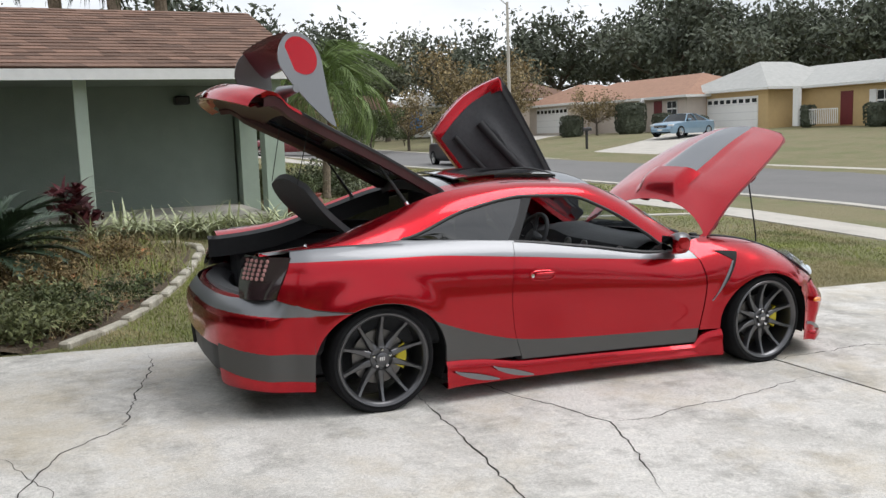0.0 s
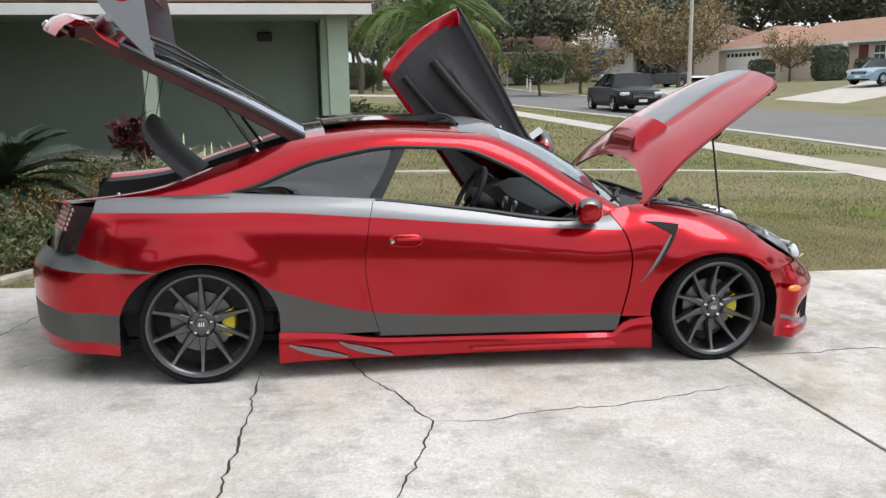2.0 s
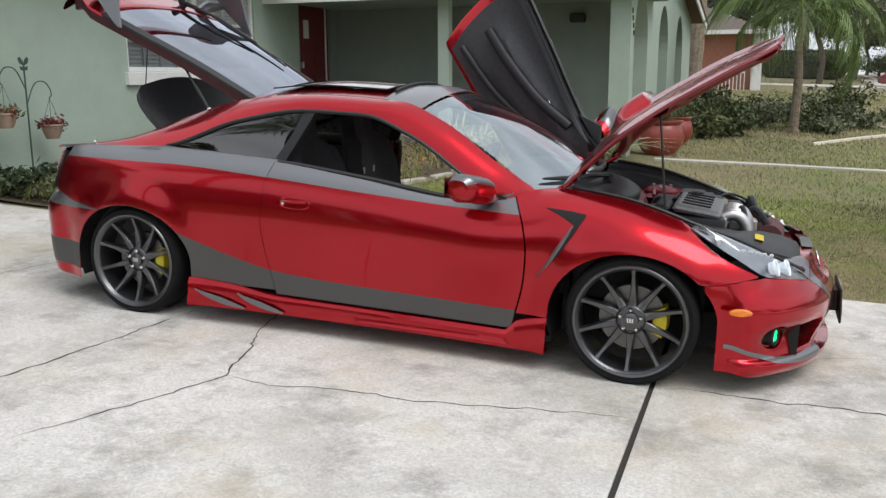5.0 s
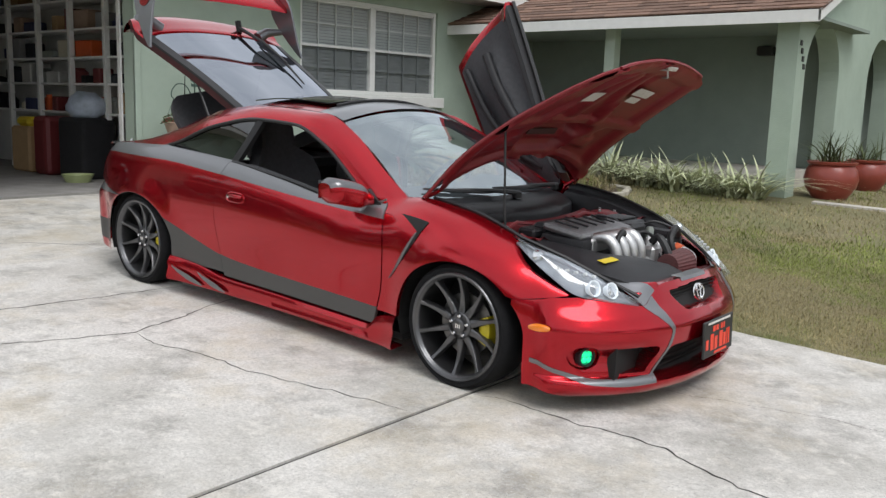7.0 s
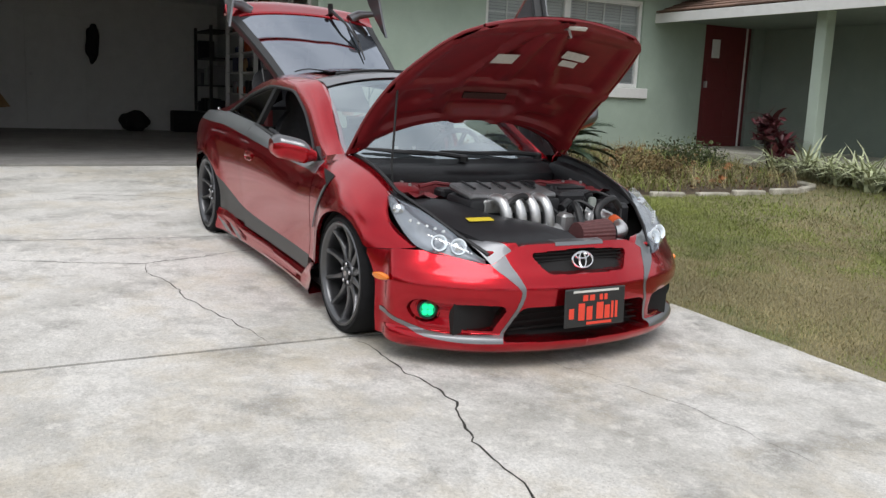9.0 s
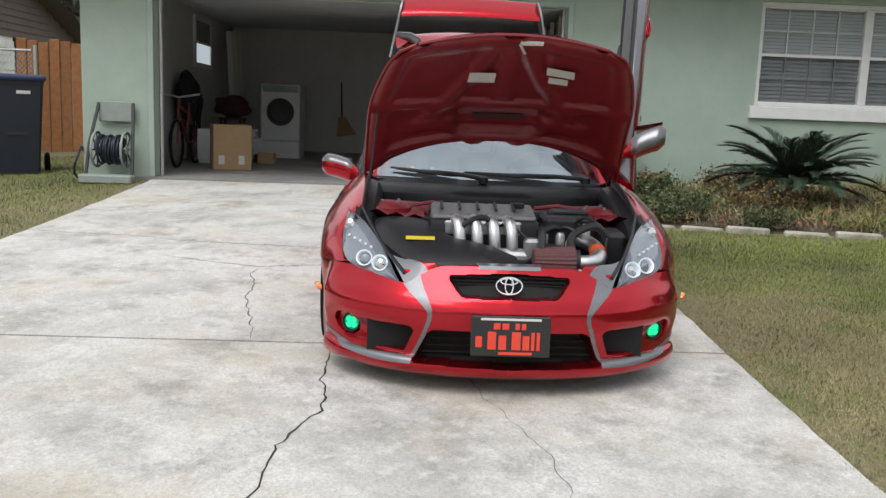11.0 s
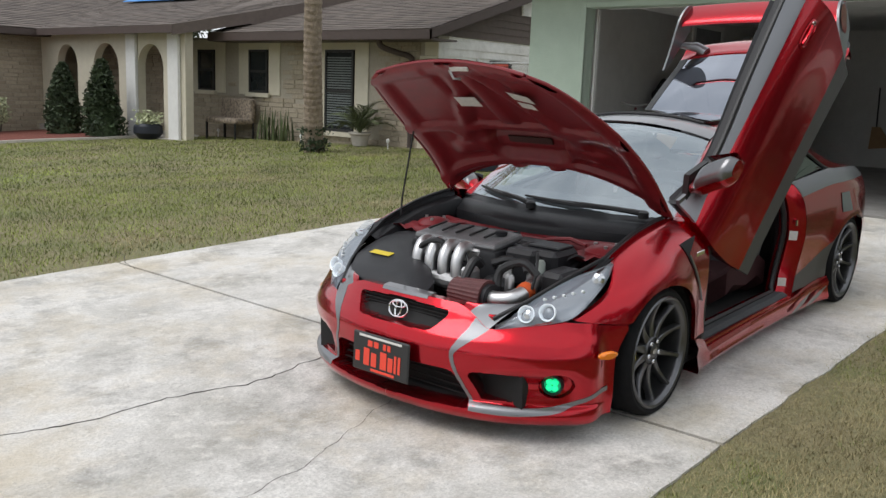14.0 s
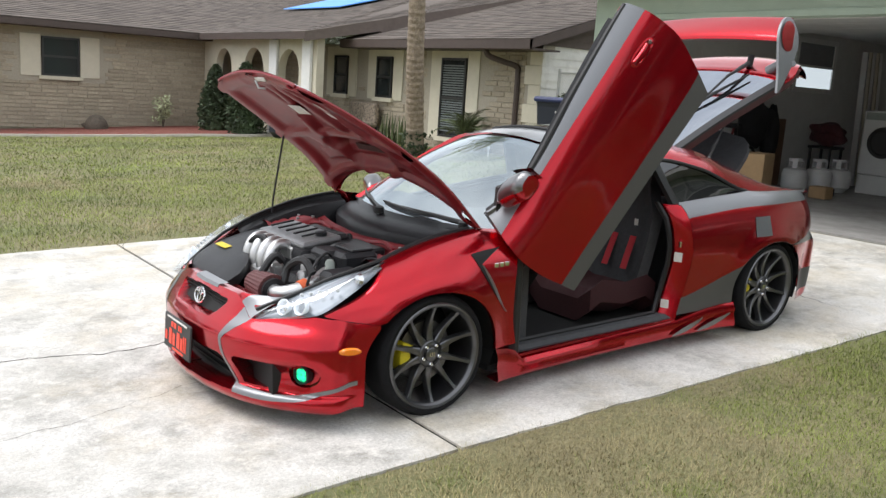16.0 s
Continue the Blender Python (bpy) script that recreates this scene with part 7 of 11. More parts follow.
part("glass_border", bm, BLACK_TRIM, hatch, "black printed border and crossbar", smooth=True)
# dark lining inside the tail
bm = bmesh.new()
add_grid(bm, [[hatch_p(t, u * 0.96) + Vector((0.014, 0, -0.045 - 0.02 * step(0.75, 0.85, t))) for u in us] for t in np.linspace(0.72, 0.985, 8)])
for s in (-1, 1):
    add_grid(bm, [[hatch_p(t, s * u) + Vector((0.012, 0, -dz * step(-0.02, 0.12, t))) for u, dz in ((0.84, 0.030), (0.85, 0.070), (0.92, 0.085), (0.985, 0.072), (0.99, 0.022))] for t in np.linspace(0.0, 0.99, 18)])
bmesh.ops.recalc_face_normals(bm, faces=list(bm.faces))
part("hatch_lining", bm, material("dark_red_lining", (0.05, 0.010, 0.012), 0.5, vary=0.2, scale=20), hatch, "dark inner lining", smooth=True)
# tail edge: lip with a bright badge bar
bm = bmesh.new()
add_grid(bm, [[hatch_p(1.0, u) + Vector((dx, 0, dz)) for u in us] for dx, dz in ((0, 0), (-0.022, -0.010), (-0.048, -0.034), (-0.064, -0.062), (-0.052, -0.070), (-0.01, -0.052))])
bmesh.ops.recalc_face_normals(bm, faces=list(bm.faces))
part("tail_lip", bm, RED, hatch, smooth=True)
bm = bmesh.new()
add_box(bm, (-0.008, -0.13, -0.018), (0.008, 0.13, 0.018), 0.005, m=Matrix.Translation((-2.056, 0.0, 1.664)) @ Matrix.Rotation(radians(40), 4, "Y"))
part("badge_bar", bm, CHROME, hatch, "bright badge bar")
# wing: blade, end plates and feet
WING_LE, WING_TE = Vector((-1.567, 0, 1.828)), Vector((-1.688, 0, 1.952))
bm = bmesh.new()
rows = []
for u in np.linspace(-1, 1, 17):
    row = []
    for k in range(14):
        a = 2 * math.pi * k / 14
        c = WING_LE.lerp(WING_TE, 0.5 - 0.62 * math.cos(a))
        th = 0.014 * math.sin(a) * (1.1 + 0.6 * math.cos(a)) + 0.010
        row.append(Vector((c.x - 0.67 * th, u * 0.555, c.z - 0.73 * th + 0.018 * (1 - u * u))))
    rows.append(row)
vs = add_grid(bm, rows, close_u=True)
bmesh.ops.recalc_face_normals(bm, faces=list(bm.faces))
part("wing_blade", bm, RED, hatch, "red wing blade", smooth=True)
END = [(-1.415, 1.480), (-1.440, 1.600), (-1.455, 1.735), (-1.470, 1.850), (-1.515, 1.930), (-1.575, 1.968), (-1.635, 1.955), (-1.675, 1.900), (-1.690, 1.820), (-1.660, 1.745), (-1.590, 1.650), (-1.500, 1.550), (-1.435, 1.487)]
END = [(x - 0.060 - 0.01 * (z - 1.48) / 0.49, 1.483 + (z - 1.48) * 0.98) for x, z in END]
for s in (-1, 1):
    bm = bmesh.new()
    P = curve_pts([(x, 0, z) for x, z in END + END[:1]], 40)[:-1]
    lean = lambda z: 0.645 - 0.085 * (z - 1.48) / 0.44
    v0 = [bm.verts.new((p.x, s * lean(p.z), p.z)) for p in P]
    v1 = [bm.verts.new((p.x, s * (lean(p.z) - 0.016), p.z)) for p in P]
    n = len(P)
    bm.faces.new(v0)
    bm.faces.new(v1[::-1])
    for k in range(n):
        bm.faces.new((v0[k], v0[(k + 1) % n], v1[(k + 1) % n], v1[k]))
    bmesh.ops.recalc_face_normals(bm, faces=list(bm.faces))
    ep = part("end_plate", bm, GREY, hatch, "grey end plate with a red oval", smooth=False)
    bm = bmesh.new()
    cx, cz = -1.640, 1.842
    bm.faces.new([bm.verts.new((cx + 0.075 * math.cos(a) - 0.035 * math.sin(a), s * (lean(cz + 0.095 * math.sin(a)) + 0.003), cz + 0.095 * math.sin(a) + 0.02 * math.cos(a))) for a in (2 * math.pi * k / 28 for k in range(28))])
    part("oval", bm, RED, ep, "red oval")
    bm = bmesh.new()
    add_tube(bm, [hatch_p(0.80, s * 0.70) + Vector((0, 0, -0.01)), hatch_p(0.80, s * 0.82) + Vector((0, 0, 0.045)), Vector((-1.675, s * 0.612, 1.672))], [0.045, 0.038, 0.020], 10)
    part("wing_foot", bm, GREY, hatch, "grey wing foot", smooth=True)
# rear wiper
bm = bmesh.new()
a, b = hatch_p(0.80, 0.42) + Vector((0, 0, 0.03)), hatch_p(0.42, 0.55) + Vector((0, 0, 0.035))
add_tube(bm, [a, a.lerp(b, 0.5) + Vector((0, 0.0, 0.025)), b], [0.016, 0.010, 0.007], 6)
c, d = hatch_p(0.70, 0.62) + Vector((0, 0, 0.028)), hatch_p(0.22, 0.50) + Vector((0, 0, 0.015))
add_tube(bm, [c, c.lerp(d, 0.5) + Vector((0, 0, 0.012)), d], [0.006, 0.011, 0.005], 6)
add_tube(bm, [a + Vector((0, 0, -0.03)), a + Vector((-0.02, 0, 0.05))], 0.022, 8)
part("rear_wiper", bm, BLACK_TRIM, hatch, "black rear wiper", smooth=True)
# gas struts and cords
for s in (-1, 1):
    bm = bmesh.new()
    p, q = Vector((-1.016, s * 0.50, 1.040)), hatch_p(0.42, s * 0.93) + Vector((0, 0, -0.05))
    add_tube(bm, [p, p.lerp(q, 0.55)], 0.010, 8, mat=0)
    add_tube(bm, [p.lerp(q, 0.5), q], 0.006, 6, mat=0)
    add_tube(bm, [p, p.lerp(q, 0.12)], 0.013, 8, mat=1)
    part("gas_strut", bm, [BLACK_TRIM, CHROME], hatch, "black gas strut", smooth=True)
    bm = bmesh.new()
    add_tube(bm, [Vector((-1.60, s * 0.30, 1.17)), hatch_p(0.66, s * 0.60) + Vector((0, 0, -0.04))], 0.003, 4)
    part("shelf_cord", bm, BLACK_TRIM, hatch)
# parcel shelf hanging tilted in the opening
bm = bmesh.new()
rows = []
for t in lin(10):
    hw = sm(t, [(0, 0.46), (0.6, 0.45), (0.85, 0.41), (0.95, 0.33), (1.0, 0.20)])
    c = Vector((-1.34, 0, 0.900)).lerp(Vector((-1.60, 0, 1.195)), t)
    rows.append([Vector((c.x - 0.035 * math.sin(math.pi * t), u * hw, c.z - 0.015 * u * u)) for u in np.linspace(-1, 1, 11)])
add_grid(bm, rows)
r = bmesh.ops.extrude_face_region(bm, geom=list(bm.faces))
bmesh.ops.translate(bm, verts=[v for v in r["geom"] if isinstance(v, bmesh.types.BMVert)], vec=(0.018, 0, 0.026))
bmesh.ops.recalc_face_normals(bm, faces=list(bm.faces))
part("parcel_shelf", bm, INTERIOR, car, "black parcel shelf tilted up", smooth=True)
# boot sill and opening trim
bm = bmesh.new()
for s in (-1, 1):
    rows = []
    for k in range(21):
        t = k / 20
        x = -1.96 + 1.18 * t
        e = edge_at(ROOF_EDGE, max(x, -1.9))
        rows.append([(x, s * (e.y - 0.03), e.z - 0.012), (x, s * (e.y - 0.075), e.z - 0.03), (x, s * (e.y - 0.085), e.z - 0.14)])
    add_grid(bm, rows)
add_grid(bm, [[(x + 0.10 * abs(u) ** 2.5, u * 0.56, z) for u in np.linspace(-1, 1, 17)] for x, z in ((-2.05, 0.600), (-2.02, 0.625), (-1.95, 0.62), (-1.90, 0.58), (-1.89, 0.40))])
bmesh.ops.recalc_face_normals(bm, faces=list(bm.faces))
part("boot_trim", bm, BLACK_PLASTIC, car, "black trim round the boot opening", smooth=True)
bm = bmesh.new()
add_grid(bm, [[(x + 0.12 * abs(u) ** 2.5, u * 0.60, z) for u in np.linspace(-1, 1, 17)] for x, z in ((-2.075, 0.600), (-2.06, 0.618), (-2.035, 0.615))])
part("boot_lip", bm, RED, car, smooth=True)
bm = bmesh.new()
add_lathe(bm, [(0.0, 0.012), (0.008, 0.010), (0.010, 0.0)], 8, Matrix.Translation((-1.66, -0.665, 0.872)))
part("aerial_nut", bm, CHROME, car, smooth=True)
bm = bmesh.new()
add_grid(bm, [[roof_p(-0.80, u) + Vector((dx, 0, dz)) for u in np.linspace(-1, 1, 9)] for dx, dz in ((0, -0.002), (-0.03, -0.02), (-0.03, -0.07))])
part("roof_end", bm, BLACK_TRIM, car, smooth=True)

# ---- engine bay ----
bay = thing("engine_bay", "", "")
bay.parent = car


ENGINE_SET = Matrix.Translation((1.575, 0.01, 0.578)) @ Matrix.Scale(0.90, 4) @ Matrix.Translation((-1.35, -0.03, -0.55))
INTAKE_SET = Matrix.Translation((0.070, 0.105, 0.03))


def bay_part(name, bm, mat, label="", smooth=True):
    if name in ("engine_block", "engine_cover", "coil_cover", "intake_runner", "intake_plenum"):
        bmesh.ops.transform(bm, matrix=ENGINE_SET, verts=list(bm.verts))
    if name in ("cone_filter", "filter_collar"):
        bmesh.ops.transform(bm, matrix=INTAKE_SET, verts=list(bm.verts))
    bmesh.ops.recalc_face_normals(bm, faces=list(bm.faces))
    return part(name, bm, mat, bay, label, smooth)


bm = bmesh.new()
add_box(bm, (0.98, -0.60, 0.15), (1.99, 0.60, 0.30))
add_box(bm, (0.965, -0.64, 0.15), (0.99, 0.64, 0.72))
bay_part("bay_floor", bm, BLACK_HOLE, smooth=False)
for s in (-1, 1):
    bm = bmesh.new()
    rows = []
    for k in range(21):
        x = 0.93 + 0.66 * k / 20
        zt = belt(x)
        ye = side_y(x, zt)
        rows.append([(x, s * (ye + 0.002), zt - 0.001), (x, s * (ye - 0.022), zt - 0.006), (x, s * (ye - 0.030), zt - 0.030), (x, s * (ye - 0.075), zt - 0.045), (x, s * (ye - 0.10), zt - 0.09), (x, s * (ye - 0.11), 0.30)])
    add_grid(bm, rows)
    bay_part("inner_wing", bm, BLACK_PLASTIC, "black lined inner wing")
    bm = bmesh.new()
    add_lathe(bm, [(0.0, 0.030), (0.030, 0.028), (0.075, 0.016), (0.095, 0.0), (0.10, -0.12)], 24, Matrix.Translation((1.255, s * 0.52, 0.680)))
    tower = bay_part("strut_tower", bm, INNER_RED, "red strut tower")
    for k in range(3):
        a = 2 * math.pi * k / 3 + 0.5
        bm = bmesh.new()
        add_lathe(bm, [(0.009, 0.015), (0.009, 0.034), (0.0, 0.036)], 6, Matrix.Translation((1.255 + 0.055 * math.cos(a), s * 0.52 + 0.055 * math.sin(a), 0.678)))
        part("nut", bm, ALU_CAST, tower)
    bm = bmesh.new()
    add_grid(bm, [[(1.12 + 0.34 * i / 8, s * (0.36 + 0.27 * j / 6), 0.655 + 0.020 * math.sin(2.2 * i + 3 * j) * (j % 2) + 0.03 * (j / 6) ** 2) for j in range(7)] for i in range(9)])
    bay_part("apron", bm, INNER_RED, "red painted apron")
    # black rubber line along the wing
    bm = bmesh.new()
    add_tube(bm, [(x, s * (side_y(x, belt(x)) - 0.030), belt(x) + 0.004) for x in np.linspace(0.98, 1.50, 14)] + [(1.70, s * 0.595, 0.640), (1.86, s * 0.525, 0.565), (1.99, s * 0.445, 0.500)], 0.009, 6)
    bay_part("bay_seal", bm, BLACK_TRIM)
ENGINE_GREY = material("grey_engine_cover", (0.19, 0.19, 0.195), 0.45, metal=0.5, vary=0.12, scale=40, bump=0.0006, bump_scale=200)
# engine head cover: silver plate on a black block
bm = bmesh.new()
add_box(bm, (1.14, -0.36, 0.30), (1.42, 0.22, 0.665), 0.03, seg=2)
bay_part("engine_block", bm, BLACK_PLASTIC)
bm = bmesh.new()
add_box(bm, (1.15, -0.35, 0.665), (1.40, 0.20, 0.705), 0.025, seg=2)
bmesh.ops.transform(bm, matrix=Matrix.Translation((1.28, 0, 0.69)) @ Matrix.Rotation(radians(7), 4, "Y") @ Matrix.Translation((-1.28, 0, -0.69)), verts=list(bm.verts))
cover = bay_part("engine_cover", bm, ENGINE_GREY, "cast silver engine cover", smooth=False)
for k in range(5):
    bm = bmesh.new()
    add_box(bm, (1.19, -0.30 + 0.095 * k, 0.712), (1.34, -0.285 + 0.095 * k, 0.722), 0.003, m=Matrix.Translation((1.28, 0, 0.69)) @ Matrix.Rotation(radians(7), 4, "Y") @ Matrix.Translation((-1.28, 0, -0.69)))
    bmesh.ops.transform(bm, matrix=ENGINE_SET, verts=list(bm.verts))
    part("cover_rib", bm, BLACK_PLASTIC, cover)
bm = bmesh.new()
add_lathe(bm, [(0.030, 0.0), (0.034, 0.02), (0.022, 0.024), (0.0, 0.026)], 16, Matrix.Translation((1.24, 0.12, 0.712)))
bmesh.ops.transform(bm, matrix=ENGINE_SET, verts=list(bm.verts))
part("filler_cap", bm, BLACK_PLASTIC, cover, smooth=True)
bm = bmesh.new()
add_box(bm, (1.04, -0.28, 0.60), (1.13, 0.10, 0.70), 0.02)
add_box(bm, (1.16, 0.24, 0.50), (1.38, 0.42, 0.685), 0.02)
bay_part("coil_cover", bm, BLACK_PLASTIC, smooth=False)
# four curved intake runners
for k in range(4):
    y = -0.225 + 0.088 * k
    bm = bmesh.new()
    add_tube(bm, curve_pts([(1.385, y, 0.640), (1.43, y + 0.004, 0.668), (1.485, y + 0.012, 0.660), (1.525, y + 0.020, 0.605), (1.535, y + 0.026, 0.52)], 14), 0.030, 14)
    bay_part("intake_runner", bm, ALU, "polished intake runner")
bm = bmesh.new()
add_box(bm, (1.40, -0.28, 0.585), (1.425, 0.12, 0.66), 0.01)
add_tube(bm, [(1.535, -0.24, 0.50), (1.535, 0.13, 0.50), (1.535, 0.18, 0.53)], [0.045, 0.045, 0.040], 14)
add_box(bm, (1.50, 0.12, 0.50), (1.58, 0.20, 0.60), 0.015)
bay_part("intake_plenum", bm, ALU_CAST, "cast intake plenum", smooth=False)
# cold-air pipe and cone filter
bm = bmesh.new()
add_tube(bm, curve_pts([(1.846, 0.31, 0.536), (1.850, 0.365, 0.537), (1.825, 0.415, 0.546), (1.765, 0.432, 0.562), (1.68, 0.420, 0.585), (1.60, 0.37, 0.60)], 18), 0.035, 14)
bay_part("intake_pipe", bm, ALU, "polished intake pipe")
bm = bmesh.new()
rows = []
for t in lin(10):
    rows.append([Vector((1.775, 0.02 + 0.18 * t, 0.505)) + Vector((math.cos(a), 0, math.sin(a))) * ((0.058 + 0.014 * t) * (1 + 0.045 * (j % 2))) for j, a in ((j, 2 * math.pi * j / 48) for j in range(48))])
vs = add_grid(bm, rows, close_u=True)
bm.faces.new(vs[0])
bm.faces.new(vs[-1])
bay_part("cone_filter", bm, FILTER, "dark red cone air filter", smooth=False)
bm = bmesh.new()
add_tube(bm, [(1.775, 0.195, 0.505), (1.777, 0.225, 0.505)], 0.060, 16)
bay_part("filter_collar", bm, BLACK_PLASTIC)
bm = bmesh.new()
add_tube(bm, [(1.772, 0.431, 0.560), (1.735, 0.430, 0.571)], 0.039, 14)
bay_part("silicone_joint", bm, ORANGE, "orange silicone joint")
# front cover, battery, fuse box, bottles, hoses
bm = bmesh.new()
rows = []
for x, z, y0, y1 in ((1.36, 0.655, -0.60, -0.36), (1.48, 0.662, -0.60, -0.34), (1.60, 0.650, -0.59, -0.29), (1.70, 0.632, -0.57, -0.24), (1.80, 0.612, -0.54, -0.06), (1.89, 0.585, -0.48, 0.04), (1.97, 0.553, -0.41, 0.06), (1.99, 0.52, -0.40, 0.06), (1.99, 0.30, -0.40, 0.06)):
    rows.append([(x, y0 + (y1 - y0) * v, z - 0.02 * abs(2 * v - 1) ** 3) for v in lin(10)])
add_grid(bm, rows)
r = bmesh.ops.extrude_face_region(bm, geom=list(bm.faces))
bmesh.ops.translate(bm, verts=[v for v in r["geom"] if isinstance(v, bmesh.types.BMVert)], vec=(0, 0, -0.05))
bay_part("bay_cover", bm, BLACK_PLASTIC, "black moulded bay cover")
bm = bmesh.new()
add_box(bm, (1.772, -0.445, 0.6165), (1.812, -0.315, 0.6205), 0.002)
bmesh.ops.rotate(bm, cent=(1.79, -0.38, 0.618), matrix=Matrix.Rotation(radians(11), 3, "Y"), verts=list(bm.verts))
bay_part("warning_label", bm, YELLOW, "yellow warning label", smooth=False)
bm = bmesh.new()
add_box(bm, (1.36, 0.24, 0.45), (1.56, 0.45, 0.700), 0.02)
add_box(bm, (1.38, 0.26, 0.70), (1.50, 0.43, 0.712), 0.004)
add_box(bm, (1.52, 0.46, 0.42), (1.70, 0.575, 0.650), 0.02)
add_box(bm, (1.62, 0.16, 0.38), (1.74, 0.30, 0.585), 0.03)
bay_part("fuse_box", bm, BLACK_PLASTIC, "black fuse box and battery", smooth=False)
rng = random.Random(5)
for k in range(26):
    bm = bmesh.new()
    a = Vector((1.22 + 0.52 * rng.random(), -0.10 + 0.60 * rng.random(), 0.61 + 0.05 * rng.random()))
    b = a + Vector((rng.uniform(-0.15, 0.2), rng.uniform(-0.25, 0.25), rng.uniform(-0.08, 0.02)))
    b.y = min(b.y, 0.52)
    add_tube(bm, curve_pts([a, a.lerp(b, 0.4) + Vector((0, 0, 0.05)), b, b + Vector((0.03, 0, -0.08))], 12), rng.choice([0.007, 0.010, 0.014, 0.019]), 8)
    bay_part("hose", bm, BLACK_TRIM)
for k, (x, y, z, m) in enumerate(((1.62, 0.20, 0.62, ALU_CAST), (1.66, 0.27, 0.625, ALU_CAST), (1.70, 0.31, 0.60, ALU), (1.58, 0.33, 0.66, ALU_CAST), (1.60, 0.40, 0.66, GREY_PLASTIC))):
    bm = bmesh.new()
    add_lathe(bm, [(0.022, -0.06), (0.022, 0.0), (0.015, 0.012), (0.0, 0.014)], 12, Matrix.Translation((x, y, z)))
    bay_part("fitting", bm, m, "metal fitting")
# rear of the bay: red bulkhead strip and black trunking behind the engine
bm = bmesh.new()
add_grid(bm, [[(1.075 + 0.115 * (1 - (y / 0.60) ** 2) + dx, y, z) for y in np.linspace(-0.60, 0.60, 17)] for dx, z in ((0.0, 0.692), (0.030, 0.684), (0.045, 0.650), (0.050, 0.50))])
bay_part("bulkhead", bm, INNER_RED, "dark red painted bulkhead")
bm = bmesh.new()
add_box(bm, (1.24, -0.40, 0.40), (1.40, 0.40, 0.640), 0.02, seg=2)
add_box(bm, (1.26, -0.34, 0.64), (1.36, -0.05, 0.688), 0.012)
add_box(bm, (1.25, 0.06, 0.64), (1.36, 0.34, 0.685), 0.012)
bay_part("trunking", bm, BLACK_PLASTIC, "black wiring trunking", smooth=False)
for s in (-1, 1):
    bm = bmesh.new()
    add_tube(bm, [(1.25, s * 0.20, 0.69), (1.24, s * 0.32, 0.705), (1.26, s * 0.42, 0.69)], 0.010, 6)
    bay_part("red_hose", bm, INNER_RED)
bm = bmesh.new()
add_box(bm, (1.90, -0.45, 0.49), (1.99, 0.45, 0.515), 0.006)
bay_part("slam_panel", bm, RED, "red slam panel", smooth=False)
bm = bmesh.new()
add_grid(bm, [[on_nose(y, z, 0.0)[0] + Vector((0.0, 0, 0.003)) for y in np.linspace(-0.14, 0.14, 9)] for z in (0.532, 0.547)] + [[Vector((1.985, y, 0.552)) for y in np.linspace(-0.14, 0.14, 9)]])
part("nose_patch", bm, GREY, bumper_f, "grey patch on the nose", smooth=True)
bm = bmesh.new()
add_grid(bm, [[on_nose(y, bump_top(abs(y)) - 0.001, 0.0)[0] for y in np.linspace(-0.44, 0.44, 25)], [Vector((1.985 - 0.05 * (y / 0.44) ** 2, y, bump_top(abs(y)) - 0.004)) for y in np.linspace(-0.44, 0.44, 25)]])
part("nose_flange", bm, RED, bumper_f, smooth=True)
# small badge on the left wing
bm = bmesh.new()
for k in range(3):
    x = 0.86 + 0.035 * k
    add_box(bm, (x, side_y(x, 0.66) - 0.002, 0.650), (x + 0.026, side_y(x, 0.66) + 0.004, 0.672), 0.002)
part("wing_badge", bm, CHROME, car, "small bright badge bars")

# ---- the neighbour's house of tan brick ----
nb = thing("brick_house", "neighbouring single-storey tan brick house with arched porch and brown roof", "house", kind="structure")
NX, NB = -8.3, -0.2


def nwall(lo, hi, mat=MORTAR, name="wall"):
    return boxed(name, lo, hi, mat, nb)


def brick_face(name, origin, along, length, z0, z1, holes, normal, seed):
    """Thin courses of long bricks on a wall face, with its openings left free."""
    rng = random.Random(seed)
    V, F = [], []
    a, n = Vector(along), Vector(normal)
    o = Vector(origin)
    h = 0.105
    z = z0
    while z < z1 - 0.03:
        zt = min(z + h - 0.012, z1)
        u = -rng.random() * 0.4
        while u < length:
            w = rng.choice([0.30, 0.40, 0.40, 0.55])
            s, e = max(u, 0), min(u + w - 0.012, length)
            if e - s > 0.04 and not any(s < q1 and e > q0 and z < r1 and zt > r0 for q0, q1, r0, r1 in holes):
                d = 0.012 + 0.010 * rng.random()
                k = len(V)
                for uu, zz, dd in ((s, z, 0), (e, z, 0), (e, zt, 0), (s, zt, 0), (s + 0.006, z + 0.006, d), (e - 0.006, z + 0.006, d), (e - 0.006, zt - 0.006, d), (s + 0.006, zt - 0.006, d)):
                    p = o + a * uu + n * dd
                    V.append((p.x, p.y, zz))
                F.extend([(k + 4, k + 5, k + 6, k + 7), (k, k + 1, k + 5, k + 4), (k + 1, k + 2, k + 6, k + 5), (k + 2, k + 3, k + 7, k + 6), (k + 3, k, k + 4, k + 7)])
            u += w
        z += h
    me = bpy.data.meshes.new(name)
    me.from_pydata(V, [], F)
    me.materials.append(BRICK)
    ob = new(name, me)
    ob.parent = nb
    return tagged(ob, "courses of tan bricks", kind="stuff")


